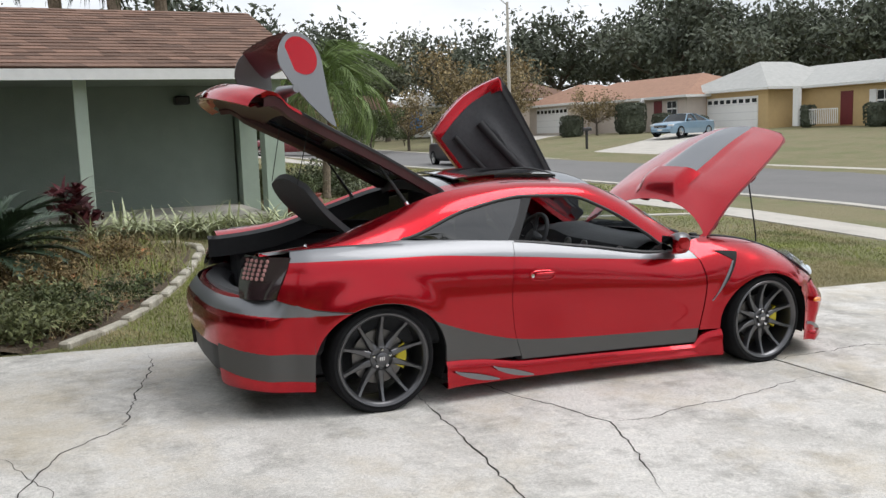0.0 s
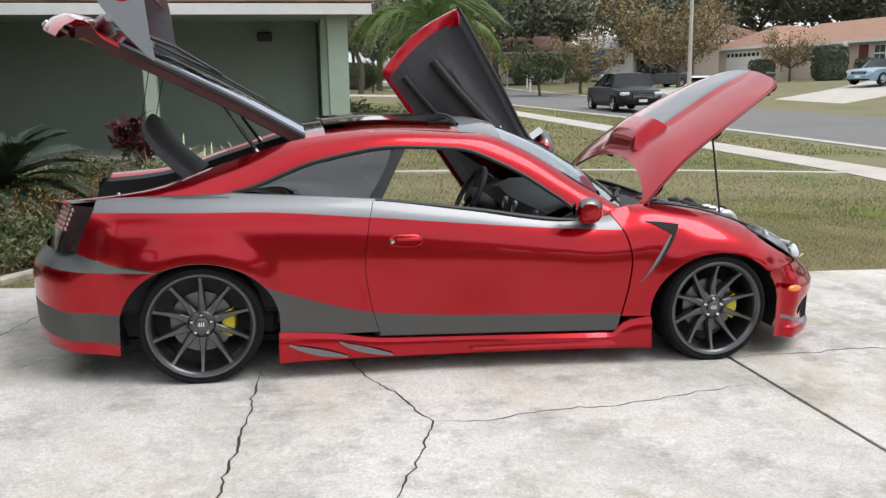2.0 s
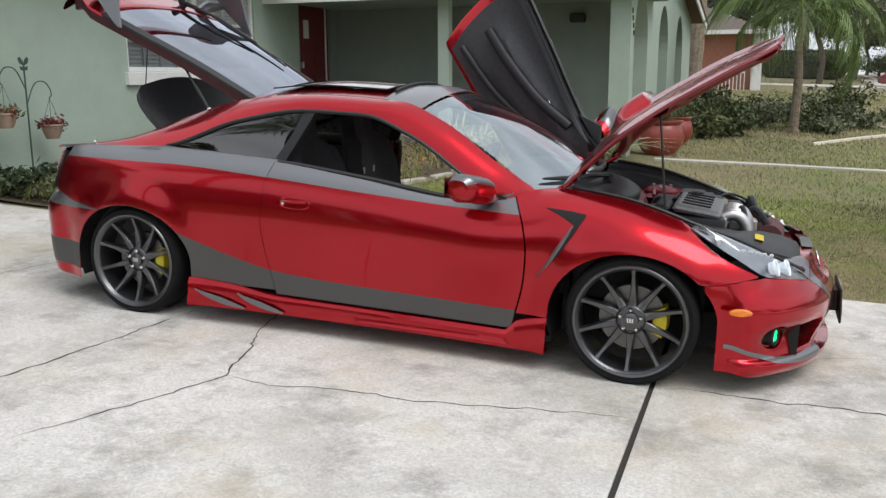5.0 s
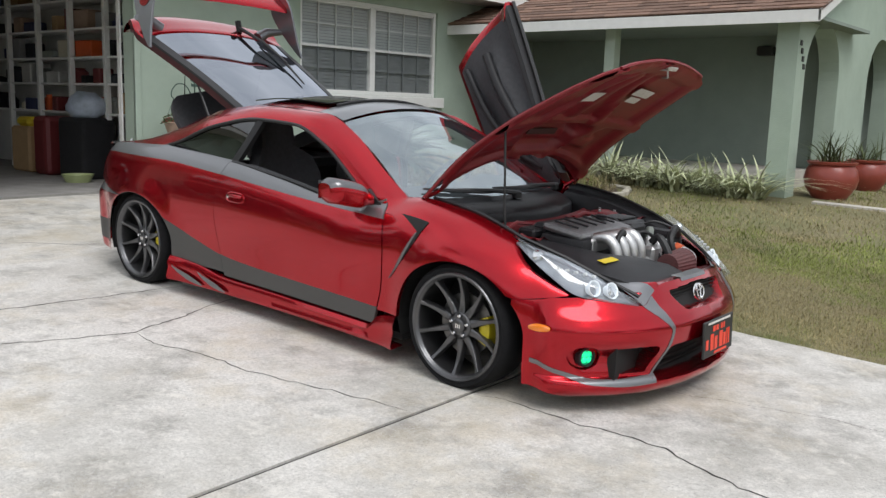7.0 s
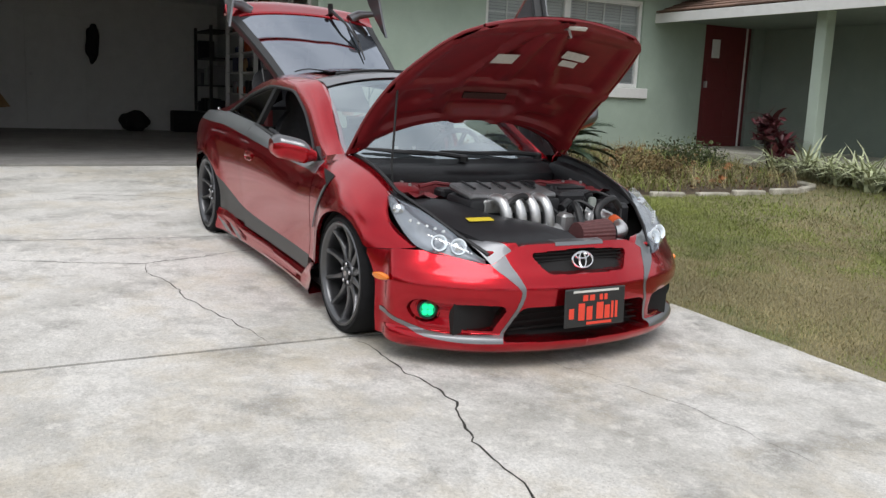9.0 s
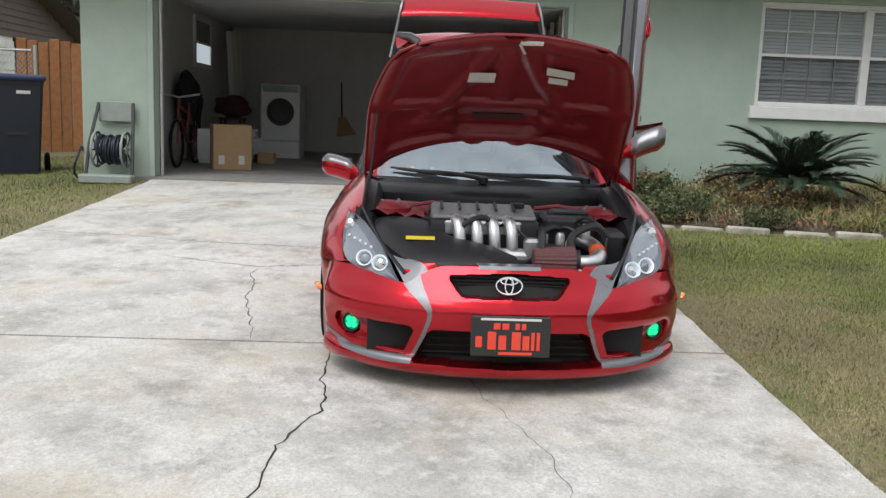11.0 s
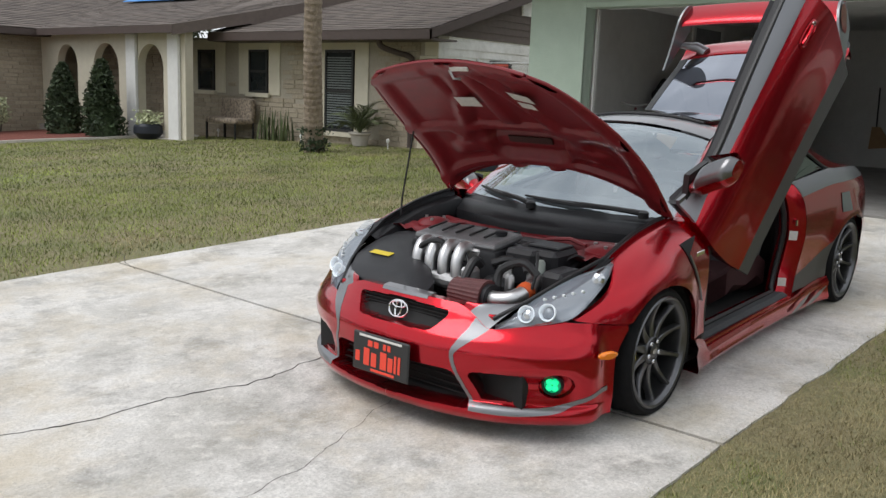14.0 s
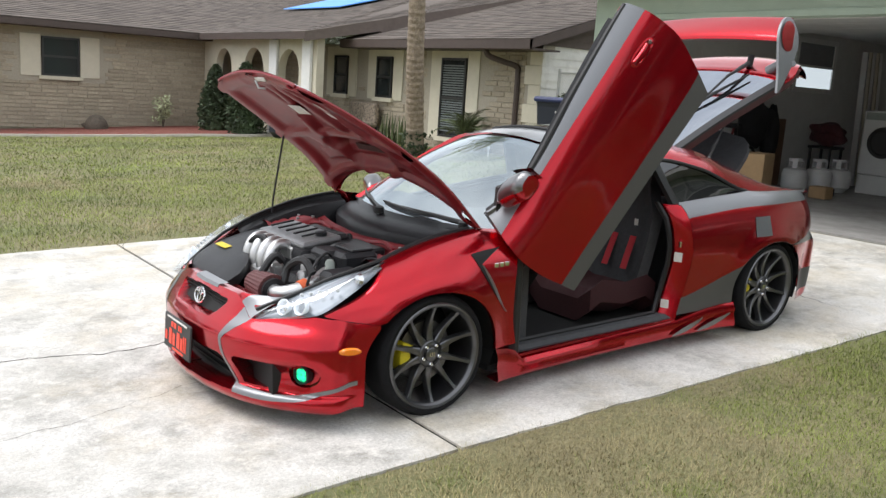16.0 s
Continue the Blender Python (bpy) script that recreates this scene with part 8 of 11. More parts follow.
nwall((NX - 0.3, -22.0, NB), (NX, -8.8, 2.4))
nwall((-7.6, -22.25, NB), (6.0, -22.0, 2.5))
nwall((-13.2, -9.0, NB), (NX - 0.3, -8.8, 2.4), SIDING)
nwall((-16.5, -36.0, NB), (-16.2, -8.8, 2.5))
nwall((5.8, -36.0, NB), (6.0, -22.25, 2.5))
WIN_N = [(-16.65, -15.98, 1.15, 2.12), (-14.60, -13.92, 1.15, 2.12), (-11.95, -11.08, 0.42, 2.12)]
holes = [(y0 + 22.0 - 0.5, y1 + 22.0 + 0.5, z0 - 0.05, 2.4) for y0, y1, z0, z1 in WIN_N]
brick_face("bricks", (NX, -22.0, 0), (0, 1, 0), 12.75, NB, 2.38, holes, (1, 0, 0), 3)
brick_face("bricks", (-7.3, -22.0, 0), (1, 0, 0), 9.5, NB - 0.1, 2.42, [(7.3 - 3.85, 7.3 - 1.72, 1.0, 2.42)], (0, 1, 0), 4)


def dark_window(parent, face, y0, y1, z0, z1, name="window"):
    """A dark double-hung window; face maps (along, up, out) to the world."""
    w = thing(name, "", "")
    w.parent = parent
    fr = 0.05
    def bx(nm, a0, a1, b0, b1, c0, c1, mat):
        bm = bmesh.new()
        add_box(bm, (a0, b0, c0), (a1, b1, c1), 0.0)
        bmesh.ops.transform(bm, matrix=face, verts=list(bm.verts))
        return part(nm, bm, mat, w)
    for a0, a1, b0, b1 in ((y0, y0 + fr, z0, z1), (y1 - fr, y1, z0, z1), (y0 + fr, y1 - fr, z0, z0 + fr), (y0 + fr, y1 - fr, z1 - fr, z1), (y0 + fr, y1 - fr, (z0 + z1) / 2 - 0.03, (z0 + z1) / 2 + 0.03)):
        bx("window_frame", a0, a1, b0, b1, 0.0, 0.05, SIGN_BLACK)
    for b0, b1 in ((z0 + fr, (z0 + z1) / 2 - 0.03), ((z0 + z1) / 2 + 0.03, z1 - fr)):
        bx("pane", y0 + fr, y1 - fr, b0, b1, 0.005, 0.02, PANE)
    bx("window_sill", y0 - 0.08, y1 + 0.08, z0 - 0.10, z0 - 0.005, 0.0, 0.09, CREAM)
    return w


FX = Matrix(((0, 0, 1, NX + 0.012), (1, 0, 0, 0), (0, 1, 0, 0), (0, 0, 0, 1)))
FY = Matrix(((1, 0, 0, 0), (0, 0, 1, -21.985), (0, 1, 0, 0), (0, 0, 0, 1)))
for y0, y1, z0, z1 in WIN_N:
    dark_window(nb, FX, y0, y1, z0, z1)
    for a, b in ((y0 - 0.42, y0 - 0.02), (y1 + 0.02, y1 + 0.42)):
        boxed("shutter", (NX, a, z0 - 0.05), (NX + 0.03, b, 2.34), CREAM, nb, bevel=0.006)
    boxed("lintel", (NX, y0 - 0.02, z1), (NX + 0.03, y1 + 0.02, 2.36), CREAM, nb)
dark_window(nb, FY, -3.26, -2.29, 1.10, 2.14)
for a, b in ((-3.80, -3.28), (-2.27, -1.76)):
    boxed("shutter", (a, -22.0, 1.08), (b, -21.97, 2.18), CREAM, nb, bevel=0.006)
bm = bmesh.new()
for k in range(28):
    z = 0.54 + 0.052 * k
    add_box(bm, (NX + 0.034, -11.90, z), (NX + 0.040, -11.13, z + 0.030))
part("blind", bm, BLIND_DIM, nb, "grey blind behind the tall pane")
# quoins, downpipe, meter
for k in range(7):
    z = NB + 0.37 * k
    boxed("quoin", (NX, -9.25 if k % 2 else -9.12, z), (NX + 0.035, -8.78, min(z + 0.365, 2.38)), CREAM, nb, bevel=0.006)
bm = bmesh.new()
add_tube(bm, curve_pts([(-7.72, -9.85, 2.28), (-7.80, -9.80, 2.15), (-8.05, -9.60, 2.05), (-8.22, -9.45, 1.98), (-8.24, -9.42, 1.80), (-8.24, -9.42, 0.9), (-8.24, -9.42, 0.22), (-8.10, -9.40, 0.12)], 26), 0.055, 8)
part("downpipe", bm, BROWN_TRIM, nb, "brown downpipe", smooth=True)
boxed("meter_box", (-8.62, -8.79, 0.80), (-8.45, -8.66, 1.08), GREY_PLASTIC, nb, bevel=0.01)
# white lap siding on the end wall, brown above
for k in range(17):
    z = NB + 0.05 + 0.145 * k
    bm = bmesh.new()
    add_prism(bm, [(-8.80, z), (-8.765, z), (-8.785, z + 0.15), (-8.80, z + 0.15)], -13.2, -8.28, "x")
    part("siding_board", bm, SIDING, nb)
RX, RZ = -12.5, 3.92
for k in range(11):
    z = 2.40 + 0.14 * k
    t0 = (z - 2.40) / (RZ - 2.40)
    x1 = -8.2 + (RX + 8.2) * t0
    bm = bmesh.new()
    add_prism(bm, [(-8.80, z), (-8.765, z), (-8.785, z + 0.145), (-8.80, z + 0.145)], 2 * RX - x1, x1, "x")
    part("siding_board", bm, SIDING_BROWN, nb)
bm = bmesh.new()
add_prism(bm, [(-16.8, 2.40), (-8.2, 2.40), (RX, RZ)], -8.95, -8.80, "y")
part("gable_wall", bm, SIDING_BROWN, nb)
vent = thing("gable_vent", "", "")
vent.parent = nb
boxed("vent_frame", (-11.25, -8.77, 2.98), (-10.85, -8.74, 3.48), SIDING, vent)
for k in range(7):
    boxed("slat", (-11.22, -8.738, 3.02 + 0.062 * k), (-10.88, -8.725, 3.06 + 0.062 * k), SIDING, vent)
# window in the siding behind a chain-link gate
FS = Matrix(((1, 0, 0, 0), (0, 0, 1, -8.765), (0, 1, 0, 0), (0, 0, 0, 1)))
dark_window(nb, FS, -10.55, -9.85, 1.05, 2.0)
# roofs
shingle_roof([(-7.55, -15.2, 2.46), (-7.55, -8.35, 2.46), (RX, -8.35, RZ + 0.06), (RX, -15.2, RZ + 0.06)], 30, 0.3, SHINGLE_GREY, "shingles", nb, 11)
shingle_roof([(-6.45, -32.0, 2.55), (-6.45, -14.9, 2.55), (-13.5, -18.5, 4.55), (-13.5, -32.0, 4.55)], 36, 0.3, SHINGLE_GREY, "shingles", nb, 12)
shingle_roof([(-6.45, -14.9, 2.55), (-12.6, -13.2, 4.0), (-13.2, -17.0, 4.5), (-13.5, -18.5, 4.55)], 30, 0.3, SHINGLE_GREY, "shingles", nb, 15)
shingle_roof([(6.6, -21.4, 2.56), (-7.2, -21.4, 2.56), (-14.5, -27.5, 4.5), (3.5, -27.5, 4.5)], 34, 0.3, SHINGLE_GREY, "shingles", nb, 13)
shingle_roof([(-17.0, -15.2, 2.46), (-17.0, -8.35, 2.46), (RX, -8.35, RZ + 0.05), (RX, -15.2, RZ + 0.05)], 20, 0.3, SHINGLE_GREY, "shingles", nb, 14)
for lo, hi in (((-7.57, -15.2, 2.28), (-7.54, -8.33, 2.45)), ((-6.47, -21.6, 2.38), (-6.43, -14.9, 2.54)), ((-7.0, -21.40, 2.38), (6.6, -21.36, 2.54)), ((-8.3, -15.2, 2.27), (-7.57, -8.35, 2.30)), ((-6.9, -21.4, 2.36), (6.6, -22.0, 2.39))):
    boxed("fascia", tuple(map(min, lo, hi)), tuple(map(max, lo, hi)), BROWN_TRIM, nb)
# brown rake and gable filling between the two roofs
bm = bmesh.new()
RAKE = [Vector(p) for p in ((-6.45, -14.9, 2.545), (-12.6, -13.2, 3.995), (-12.6, -13.2, 2.40), (-8.4, -14.361, 2.40), (-8.2, -14.416, 2.70), (-6.45, -14.9, 2.33))]
add_grid(bm, [[p + Vector((0.010, d, 0)) for p in RAKE] for d in (0.0, -0.04)], close_u=True)
for ring in (0, 6):
    bm.verts.ensure_lookup_table()
    bm.faces.new([bm.verts[ring + k] for k in range(6)])
bmesh.ops.recalc_face_normals(bm, faces=list(bm.faces))
part("rake_wall", bm, SIDING_BROWN, nb, "brown boarded gable between the roofs")
bm = bmesh.new()
add_prism(bm, [(-7.54, 2.28), (-7.54, 2.45), (RX, RZ + 0.05), (RX, RZ - 0.13)], -8.36, -8.33, "y")
part("barge_board", bm, BROWN_TRIM, nb)
bm = bmesh.new()
n = (Vector((-7.2, -21.4, 2.56)) - Vector((6.6, -21.4, 2.56))).normalized()
bm.faces.new([bm.verts.new((x, y, 3.57 + (-9.79 - x) * 0.284)) for x, y in ((-10.05, -23.3), (-9.8, -19.2), (-10.9, -18.9), (-12.6, -19.6), (-12.6, -23.0))])
r = bmesh.ops.extrude_face_region(bm, geom=list(bm.faces))
bmesh.ops.translate(bm, verts=[v for v in r["geom"] if isinstance(v, bmesh.types.BMVert)], vec=(0, 0, 0.03))
bmesh.ops.recalc_face_normals(bm, faces=list(bm.faces))
tarp = one("tarp", bm, TARP, "bright blue tarpaulin spread on the brown roof", "tarpaulin")
# arched porch of the brick house
part("arch_wall", arch_wall(-7.05, -6.85, -22.0, -15.05, NB, 2.45, [(-20.55, 0.55, 1.62), (-18.55, 0.62, 1.58), (-16.50, 0.55, 1.62)]), CREAM, nb, "cream arched porch wall", )
boxed("porch_end_wall", (-10.4, -22.25, NB), (-6.9, -22.03, 2.40), BRICK, nb)
boxed("porch_slab", (-8.3, -22.0, -0.3), (-6.7, -15.0, 0.02), CONCRETE_PALE, nb)
for y in (-17.25, -15.45):
    boxed("column", (-6.84, y - 0.2, NB), (-6.76, y + 0.22, 2.4), WHITE, nb, bevel=0.01)
FLORAL = material("floral_cloth", (0.27, 0.22, 0.17), 0.9, vary=0.75, scale=16)
bench = thing("garden_bench", "padded porch bench with a floral cushion beside brick wall", "bench")
bm = bmesh.new()
add_box(bm, (-8.1, -15.4, 0.42), (-7.55, -14.2, 0.55), 0.05, seg=2)
part("seat", bm, FLORAL, bench, "faded floral cushion")
bm = bmesh.new()
add_box(bm, (-8.15, -15.4, 0.5), (-8.0, -14.2, 1.0), 0.05, seg=2)
part("backrest", bm, FLORAL, bench)
for x in (-8.1, -7.6):
    for y in (-15.35, -14.25):
        boxed("leg", (x - 0.02, y - 0.02, G(x, y) - 0.05), (x + 0.02, y + 0.02, 0.45), SIGN_BLACK, bench)
def mulch_front(x):
    return min(max(-19.9 - 0.5 * (x + 0.75), -22.9), -17.3)


bm = bmesh.new()
add_grid(bm, [[(x, -22.9 + (mulch_front(x) + 22.9) * k / 8, G(x, -22.9 + (mulch_front(x) + 22.9) * k / 8) + (0.05 if 0 < k < 8 else -0.05)) for k in range(9)] for x in np.linspace(-6.8, 5.3, 30)])
one("mulch_bed", bm, RED_MULCH, "strip of red bark mulch along the brick wall", "flower bed", kind="structure")
bm = bmesh.new()
add_grid(bm, [[(x, mulch_front(x) + dy, G(x, mulch_front(x) + dy) + dz) for dy, dz in ((-0.08, -0.1), (-0.08, 0.05), (0.08, 0.05), (0.08, -0.1))] for x in np.linspace(-6.8, 5.3, 30)])
one("bed_border", bm, CONCRETE_PALE, "pale concrete border in front of the mulch", "edging", kind="structure")

# chain-link gate with the warning sign, timber fence, bin, hose reel
gate = thing("wire_gate", "galvanised wire gate with a red warning sign, shut", "gate")
for x, y in ((-8.60, -8.62), (-8.55, -8.05), (-8.35, -6.30)):
    bm = bmesh.new()
    add_tube(bm, [(x, y, G(x, y) - 0.1), (x, y, 1.98)], 0.03, 10)
    part("post", bm, GALV, gate, smooth=True)
for (x0, y0), (x1, y1) in (((-8.60, -8.60), (-8.55, -8.10)), ((-8.55, -8.0), (-8.35, -6.35))):
    for z in (0.24, 1.90):
        bm = bmesh.new()
        add_tube(bm, [(x0, y0, z), (x1, y1, z)], 0.018, 8)
        part("rail", bm, GALV, gate, smooth=True)
    bm = bmesh.new()
    L = math.hypot(x1 - x0, y1 - y0)
    k = int(L / 0.07)
    P = lambda u, z: (x0 + (x1 - x0) * u / L, y0 + (y1 - y0) * u / L, z)
    for i in range(-24, k + 1):
        for sgn in (1, -1):
            a, b = max(0, i * 0.07), min(L, i * 0.07 + 1.66)
            if b > a:
                za, zb = 0.24 + (a - i * 0.07), 0.24 + (b - i * 0.07)
                if sgn < 0:
                    za, zb = 2.14 - za, 2.14 - zb
                add_tube(bm, [P(a, za), P(b, zb)], 0.0025, 3, caps=False)
    part("wire_mesh", bm, GALV, gate, "diamond wire mesh")
sign = thing("warning_sign", "small red and black warning sign wired to the gate", "sign")
SMX = Matrix.Translation((-8.42, -7.40, 1.765)) @ Matrix.Rotation(radians(5.8), 4, "Z")
bm = bmesh.new()
add_box(bm, (-0.003, -0.19, -0.135), (0.003, 0.19, 0.135), 0.002, m=SMX)
part("board", bm, SIGN_BLACK, sign)
bm = bmesh.new()
add_box(bm, (0.003, -0.165, -0.115), (0.006, 0.165, 0.115), 0.001, m=SMX)
part("face", bm, SIGN_RED, sign, "red face")


def text_mesh(body, size, m, mat, parent, name="lettering"):
    cu = bpy.data.curves.new(name, "FONT")
    cu.body, cu.size, cu.align_x, cu.align_y, cu.extrude = body, size, "CENTER", "CENTER", 0.002
    tmp = bpy.data.objects.new("tmp", cu)
    me = bpy.data.meshes.new_from_object(tmp)
    bpy.data.objects.remove(tmp)
    me.transform(m)
    me.materials.append(mat)
    ob = new(name, me)
    ob.parent = parent
    return ob


TX = SMX @ Matrix(((0, 0, 1, 0.009), (1, 0, 0, 0), (0, 1, 0, 0), (0, 0, 0, 1)))
text_mesh("BEWARE", 0.085, TX @ Matrix.Translation((0, 0.05, 0)), SIGN_BLACK, sign)
text_mesh("OF THE DOG", 0.058, TX @ Matrix.Translation((0, -0.05, 0)), SIGN_BLACK, sign)
fence = thing("timber_fence", "reddish-brown upright board fence beside the garage", "fence", kind="structure")
for k in range(13):
    y = -6.86 + 0.175 * k
    boxed("board", (-8.86, y, 0.0), (-8.83, y + 0.160, 2.05 - 0.03 * (k % 3)), FENCE, fence, bevel=0.008)
for z in (0.5, 1.6):
    boxed("rail", (-8.90, -6.86, z), (-8.862, -4.6, z + 0.09), FENCE, fence)

bin_ = thing("wheelie_bin", "dark navy wheeled bin with a blue lid on the grass", "bin")
BX, BY = 0.0, 0.0
bz = 0.0
bm = bmesh.new()
rows = []
for z, hx, hy in ((0.02, 0.23, 0.215), (0.5, 0.26, 0.24), (0.98, 0.29, 0.27), (1.04, 0.30, 0.28)):
    rows.append([(BX + sx * hx, BY + sy * hy, bz + z) for sx, sy in ((1, -0.9), (1, 0.9), (0.9, 1), (-0.9, 1), (-1, 0.9), (-1, -0.9), (-0.9, -1), (0.9, -1))])
vs = add_grid(bm, rows, close_u=True)
bm.faces.new(vs[0])
bmesh.ops.recalc_face_normals(bm, faces=list(bm.faces))
part("body", bm, NAVY, bin_)
bm = bmesh.new()
add_box(bm, (BX - 0.33, BY - 0.305, bz + 1.04), (BX + 0.33, BY + 0.305, bz + 1.11), 0.03, seg=2)
part("lid", bm, LID_BLUE, bin_, "blue lid")
boxed("label", (BX + 0.283, BY + 0.0, bz + 0.90), (BX + 0.291, BY + 0.14, bz + 0.935), LABEL_WHITE, bin_)
boxed("grab_bar", (BX + 0.245, BY - 0.10, bz + 0.45), (BX + 0.268, BY + 0.10, bz + 0.48), SIGN_BLACK, bin_)
for s in (-1, 1):
    bm = bmesh.new()
    add_lathe(bm, [(0.0, 0.03), (0.10, 0.03), (0.12, 0.0), (0.10, -0.03), (0.0, -0.03)], 20, Matrix.Translation((BX - 0.24, BY + s * 0.30, bz + 0.12)) @ Matrix.Rotation(radians(90), 4, "X"))
    part("wheel", bm, TYRE, bin_, smooth=True)
bin_.matrix_basis = pose(-5.55, -5.42, G(-5.55, -5.42) - 0.03, 0, 0, 24) @ Matrix.Scale(1.12, 4)
RAIL_DARK = material("dark_reel_rail", (0.05, 0.055, 0.055), 0.5, vary=0.1, scale=15)
reel = thing("hose_reel", "grey plastic garden hose reel cart with coiled dark hose", "hose reel")
RXX, RYY = -4.80, -3.97
rz = G(RXX, RYY) - 0.03
for s in (-1, 1):
    bm = bmesh.new()
    add_tube(bm, [(RXX + 0.22, RYY + s * 0.27, rz), (RXX + 0.10, RYY + s * 0.25, rz + 0.45), (RXX - 0.10, RYY + s * 0.20, rz + 0.92)], 0.022, 8)
    part("side_rail", bm, RAIL_DARK, reel, smooth=True)
    bm = bmesh.new()
    DM = Matrix.Translation((RXX + 0.08, RYY + s * 0.17, rz + 0.38)) @ Matrix.Rotation(radians(90), 4, "X")
    add_lathe(bm, [(0.188, -0.010), (0.188, 0.010), (0.212, 0.012), (0.216, 0.0), (0.212, -0.012)], 30, DM)
    add_lathe(bm, [(0.0, 0.012), (0.055, 0.012), (0.06, 0.0), (0.055, -0.012), (0.0, -0.012)], 18, DM)
    disc = part("reel_disc", bm, GREY_PLASTIC, reel, smooth=True)
    for k in range(8):
        bm = bmesh.new()
        add_box(bm, (0.05, -0.008, -0.006), (0.192, 0.008, 0.006), 0.002, m=DM @ Matrix.Rotation(k * math.pi / 4, 4, "Z"))
        part("spoke", bm, SIGN_BLACK, disc)
bm = bmesh.new()
add_tube(bm, [(RXX + 0.08 + (0.155 + 0.014 * math.sin(j * 0.11)) * math.cos(2 * math.pi * j / 18), RYY - 0.14 + 0.28 * j / 162, rz + 0.38 + (0.155 + 0.014 * math.sin(j * 0.11)) * math.sin(2 * math.pi * j / 18)) for j in range(163)], 0.015, 5)
part("hose", bm, NAVY, reel, "coiled dark hose", smooth=True)
boxed("handle_panel", (RXX - 0.13, RYY - 0.2, rz + 0.70), (RXX - 0.09, RYY + 0.2, rz + 0.94), GREY_PLASTIC, reel, bevel=0.01)
boxed("foot_tray", (RXX + 0.16, RYY - 0.30, rz), (RXX + 0.36, RYY + 0.30, rz + 0.10), GREY_PLASTIC, reel, bevel=0.015)
bm = bmesh.new()
add_tube(bm, [(RXX - 0.1 + 0.2 * math.cos(a), RYY - 0.42 + 0.03 * math.sin(2 * a), rz + 0.21 + 0.19 * math.sin(a)) for a in (2 * math.pi * j / 20 for j in range(21))], 0.014, 5, caps=False)
part("loose_hose", bm, NAVY, reel, smooth=True)

# the neighbour's house, porch and gate stand a little lower and farther off than they were laid out
NEAR = Matrix.Translation((0.161, 0.077, -0.109)) @ Matrix.Scale(1.0236, 4)
for ob in (nb, bench, gate, sign, tarp):
    ob.matrix_basis = NEAR

# ---- inside the garage ----
shelf = thing("storage_shelves", "tall white wooden shelving along the garage wall", "shelving")
SX0, SX1, SY = -10.4, -5.35, 2.13
for k in range(7):
    x = SX0 + (SX1 - SX0) * k / 6
    boxed("upright", (x - 0.03, SY - 0.42, FLOOR), (x + 0.03, SY - 0.36, 2.62), SHELF_PAINT, shelf)
for z in (0.98, 1.34, 1.66, 2.0, 2.36):
    boxed("shelf", (SX0, SY - 0.40, z), (SX1, SY, z + 0.025), SHELF_PAINT, shelf)
rng = random.Random(21)
stuffs = [CARD, BLACK_SOFT, RED_DOOR, LID_BLUE, GREY_PLASTIC, GALV, CLAY, CREAM, NAVY, ORANGE, BLACK_SOFT, BLACK_SOFT, SCREEN]
for z in (1.005, 1.365, 1.685, 2.025, 2.385):
    x = SX0 + 0.1
    while x < SX1 - 0.35:
        w, h, d = rng.uniform(0.12, 0.42), rng.uniform(0.08, 0.27), rng.uniform(0.15, 0.3)
        if rng.random() < 0.85:
            bm = bmesh.new()
            if rng.random() < 0.5:
                add_box(bm, (x, SY - 0.33, z), (x + w, SY - 0.33 + d, z + h), 0.012)
                nm, ct = "storage_box", "box"
            else:
                add_lathe(bm, [(0.0, 0.0), (w * 0.3, 0.0), (w * 0.32, h * 0.75), (w * 0.2, h * 0.9), (w * 0.2, h), (0.0, h)], 12, Matrix.Translation((x + w / 2, SY - 0.22, z)))
                nm, ct = "tin", "container"
            one(nm, bm, rng.choice(stuffs), "stored " + ("box" if ct == "box" else "tin") + " standing on a white garage shelf", ct, group="goods on the garage shelves")
        x += w + rng.uniform(0.03, 0.2)
bm = bmesh.new()
add_box(bm, (-5.75, SY - 0.40, 1.01), (-5.45, SY - 0.14, 1.26), 0.05, seg=2)
one("orange_tub", bm, ORANGE, "bright orange plastic tub on a shelf", "tub")
bm = bmesh.new()
add_box(bm, (-6.75, SY - 0.75, FLOOR), (-6.15, SY - 0.3, 0.95), 0.05, seg=2)
one("storage_bin", bm, BLACK_SOFT, "black plastic storage bin on the garage floor", "bin")
bm = bmesh.new()
bmesh.ops.create_icosphere(bm, subdivisions=3, radius=0.24, matrix=Matrix.Translation((-6.45, SY - 0.52, 1.08)) @ Matrix.Diagonal((1.2, 0.9, 0.75, 1)))
for v in bm.verts:
    v.co += v.normal * 0.04 * noise.noise(v.co * 9)
one("plastic_bag", bm, material("thin_bag", (0.40, 0.46, 0.55), 0.4, vary=0.2, scale=10), "pale blue plastic bag on a bin", "bag", smooth=True)
bm = bmesh.new()
add_box(bm, (-7.3, SY - 0.8, FLOOR), (-6.95, SY - 0.4, 0.95), 0.06, seg=2)
one("red_bag", bm, RED_DOOR, "dark red bag standing on the floor", "bag")
bm = bmesh.new()
add_lathe(bm, [(0.0, 0.0), (0.13, 0.0), (0.18, 0.09), (0.165, 0.09), (0.12, 0.015), (0.0, 0.015)], 24, Matrix.Translation((-6.0, SY - 0.9, FLOOR)))
one("green_bowl", bm, material("pale_green_plastic", (0.42, 0.48, 0.24), 0.5, vary=0.06, scale=10), "pale green plastic bowl on the floor", "bowl", smooth=True)
bm = bmesh.new()
add_box(bm, (-5.45, SY - 0.75, FLOOR), (-5.2, SY - 0.5, 0.72), 0.03)
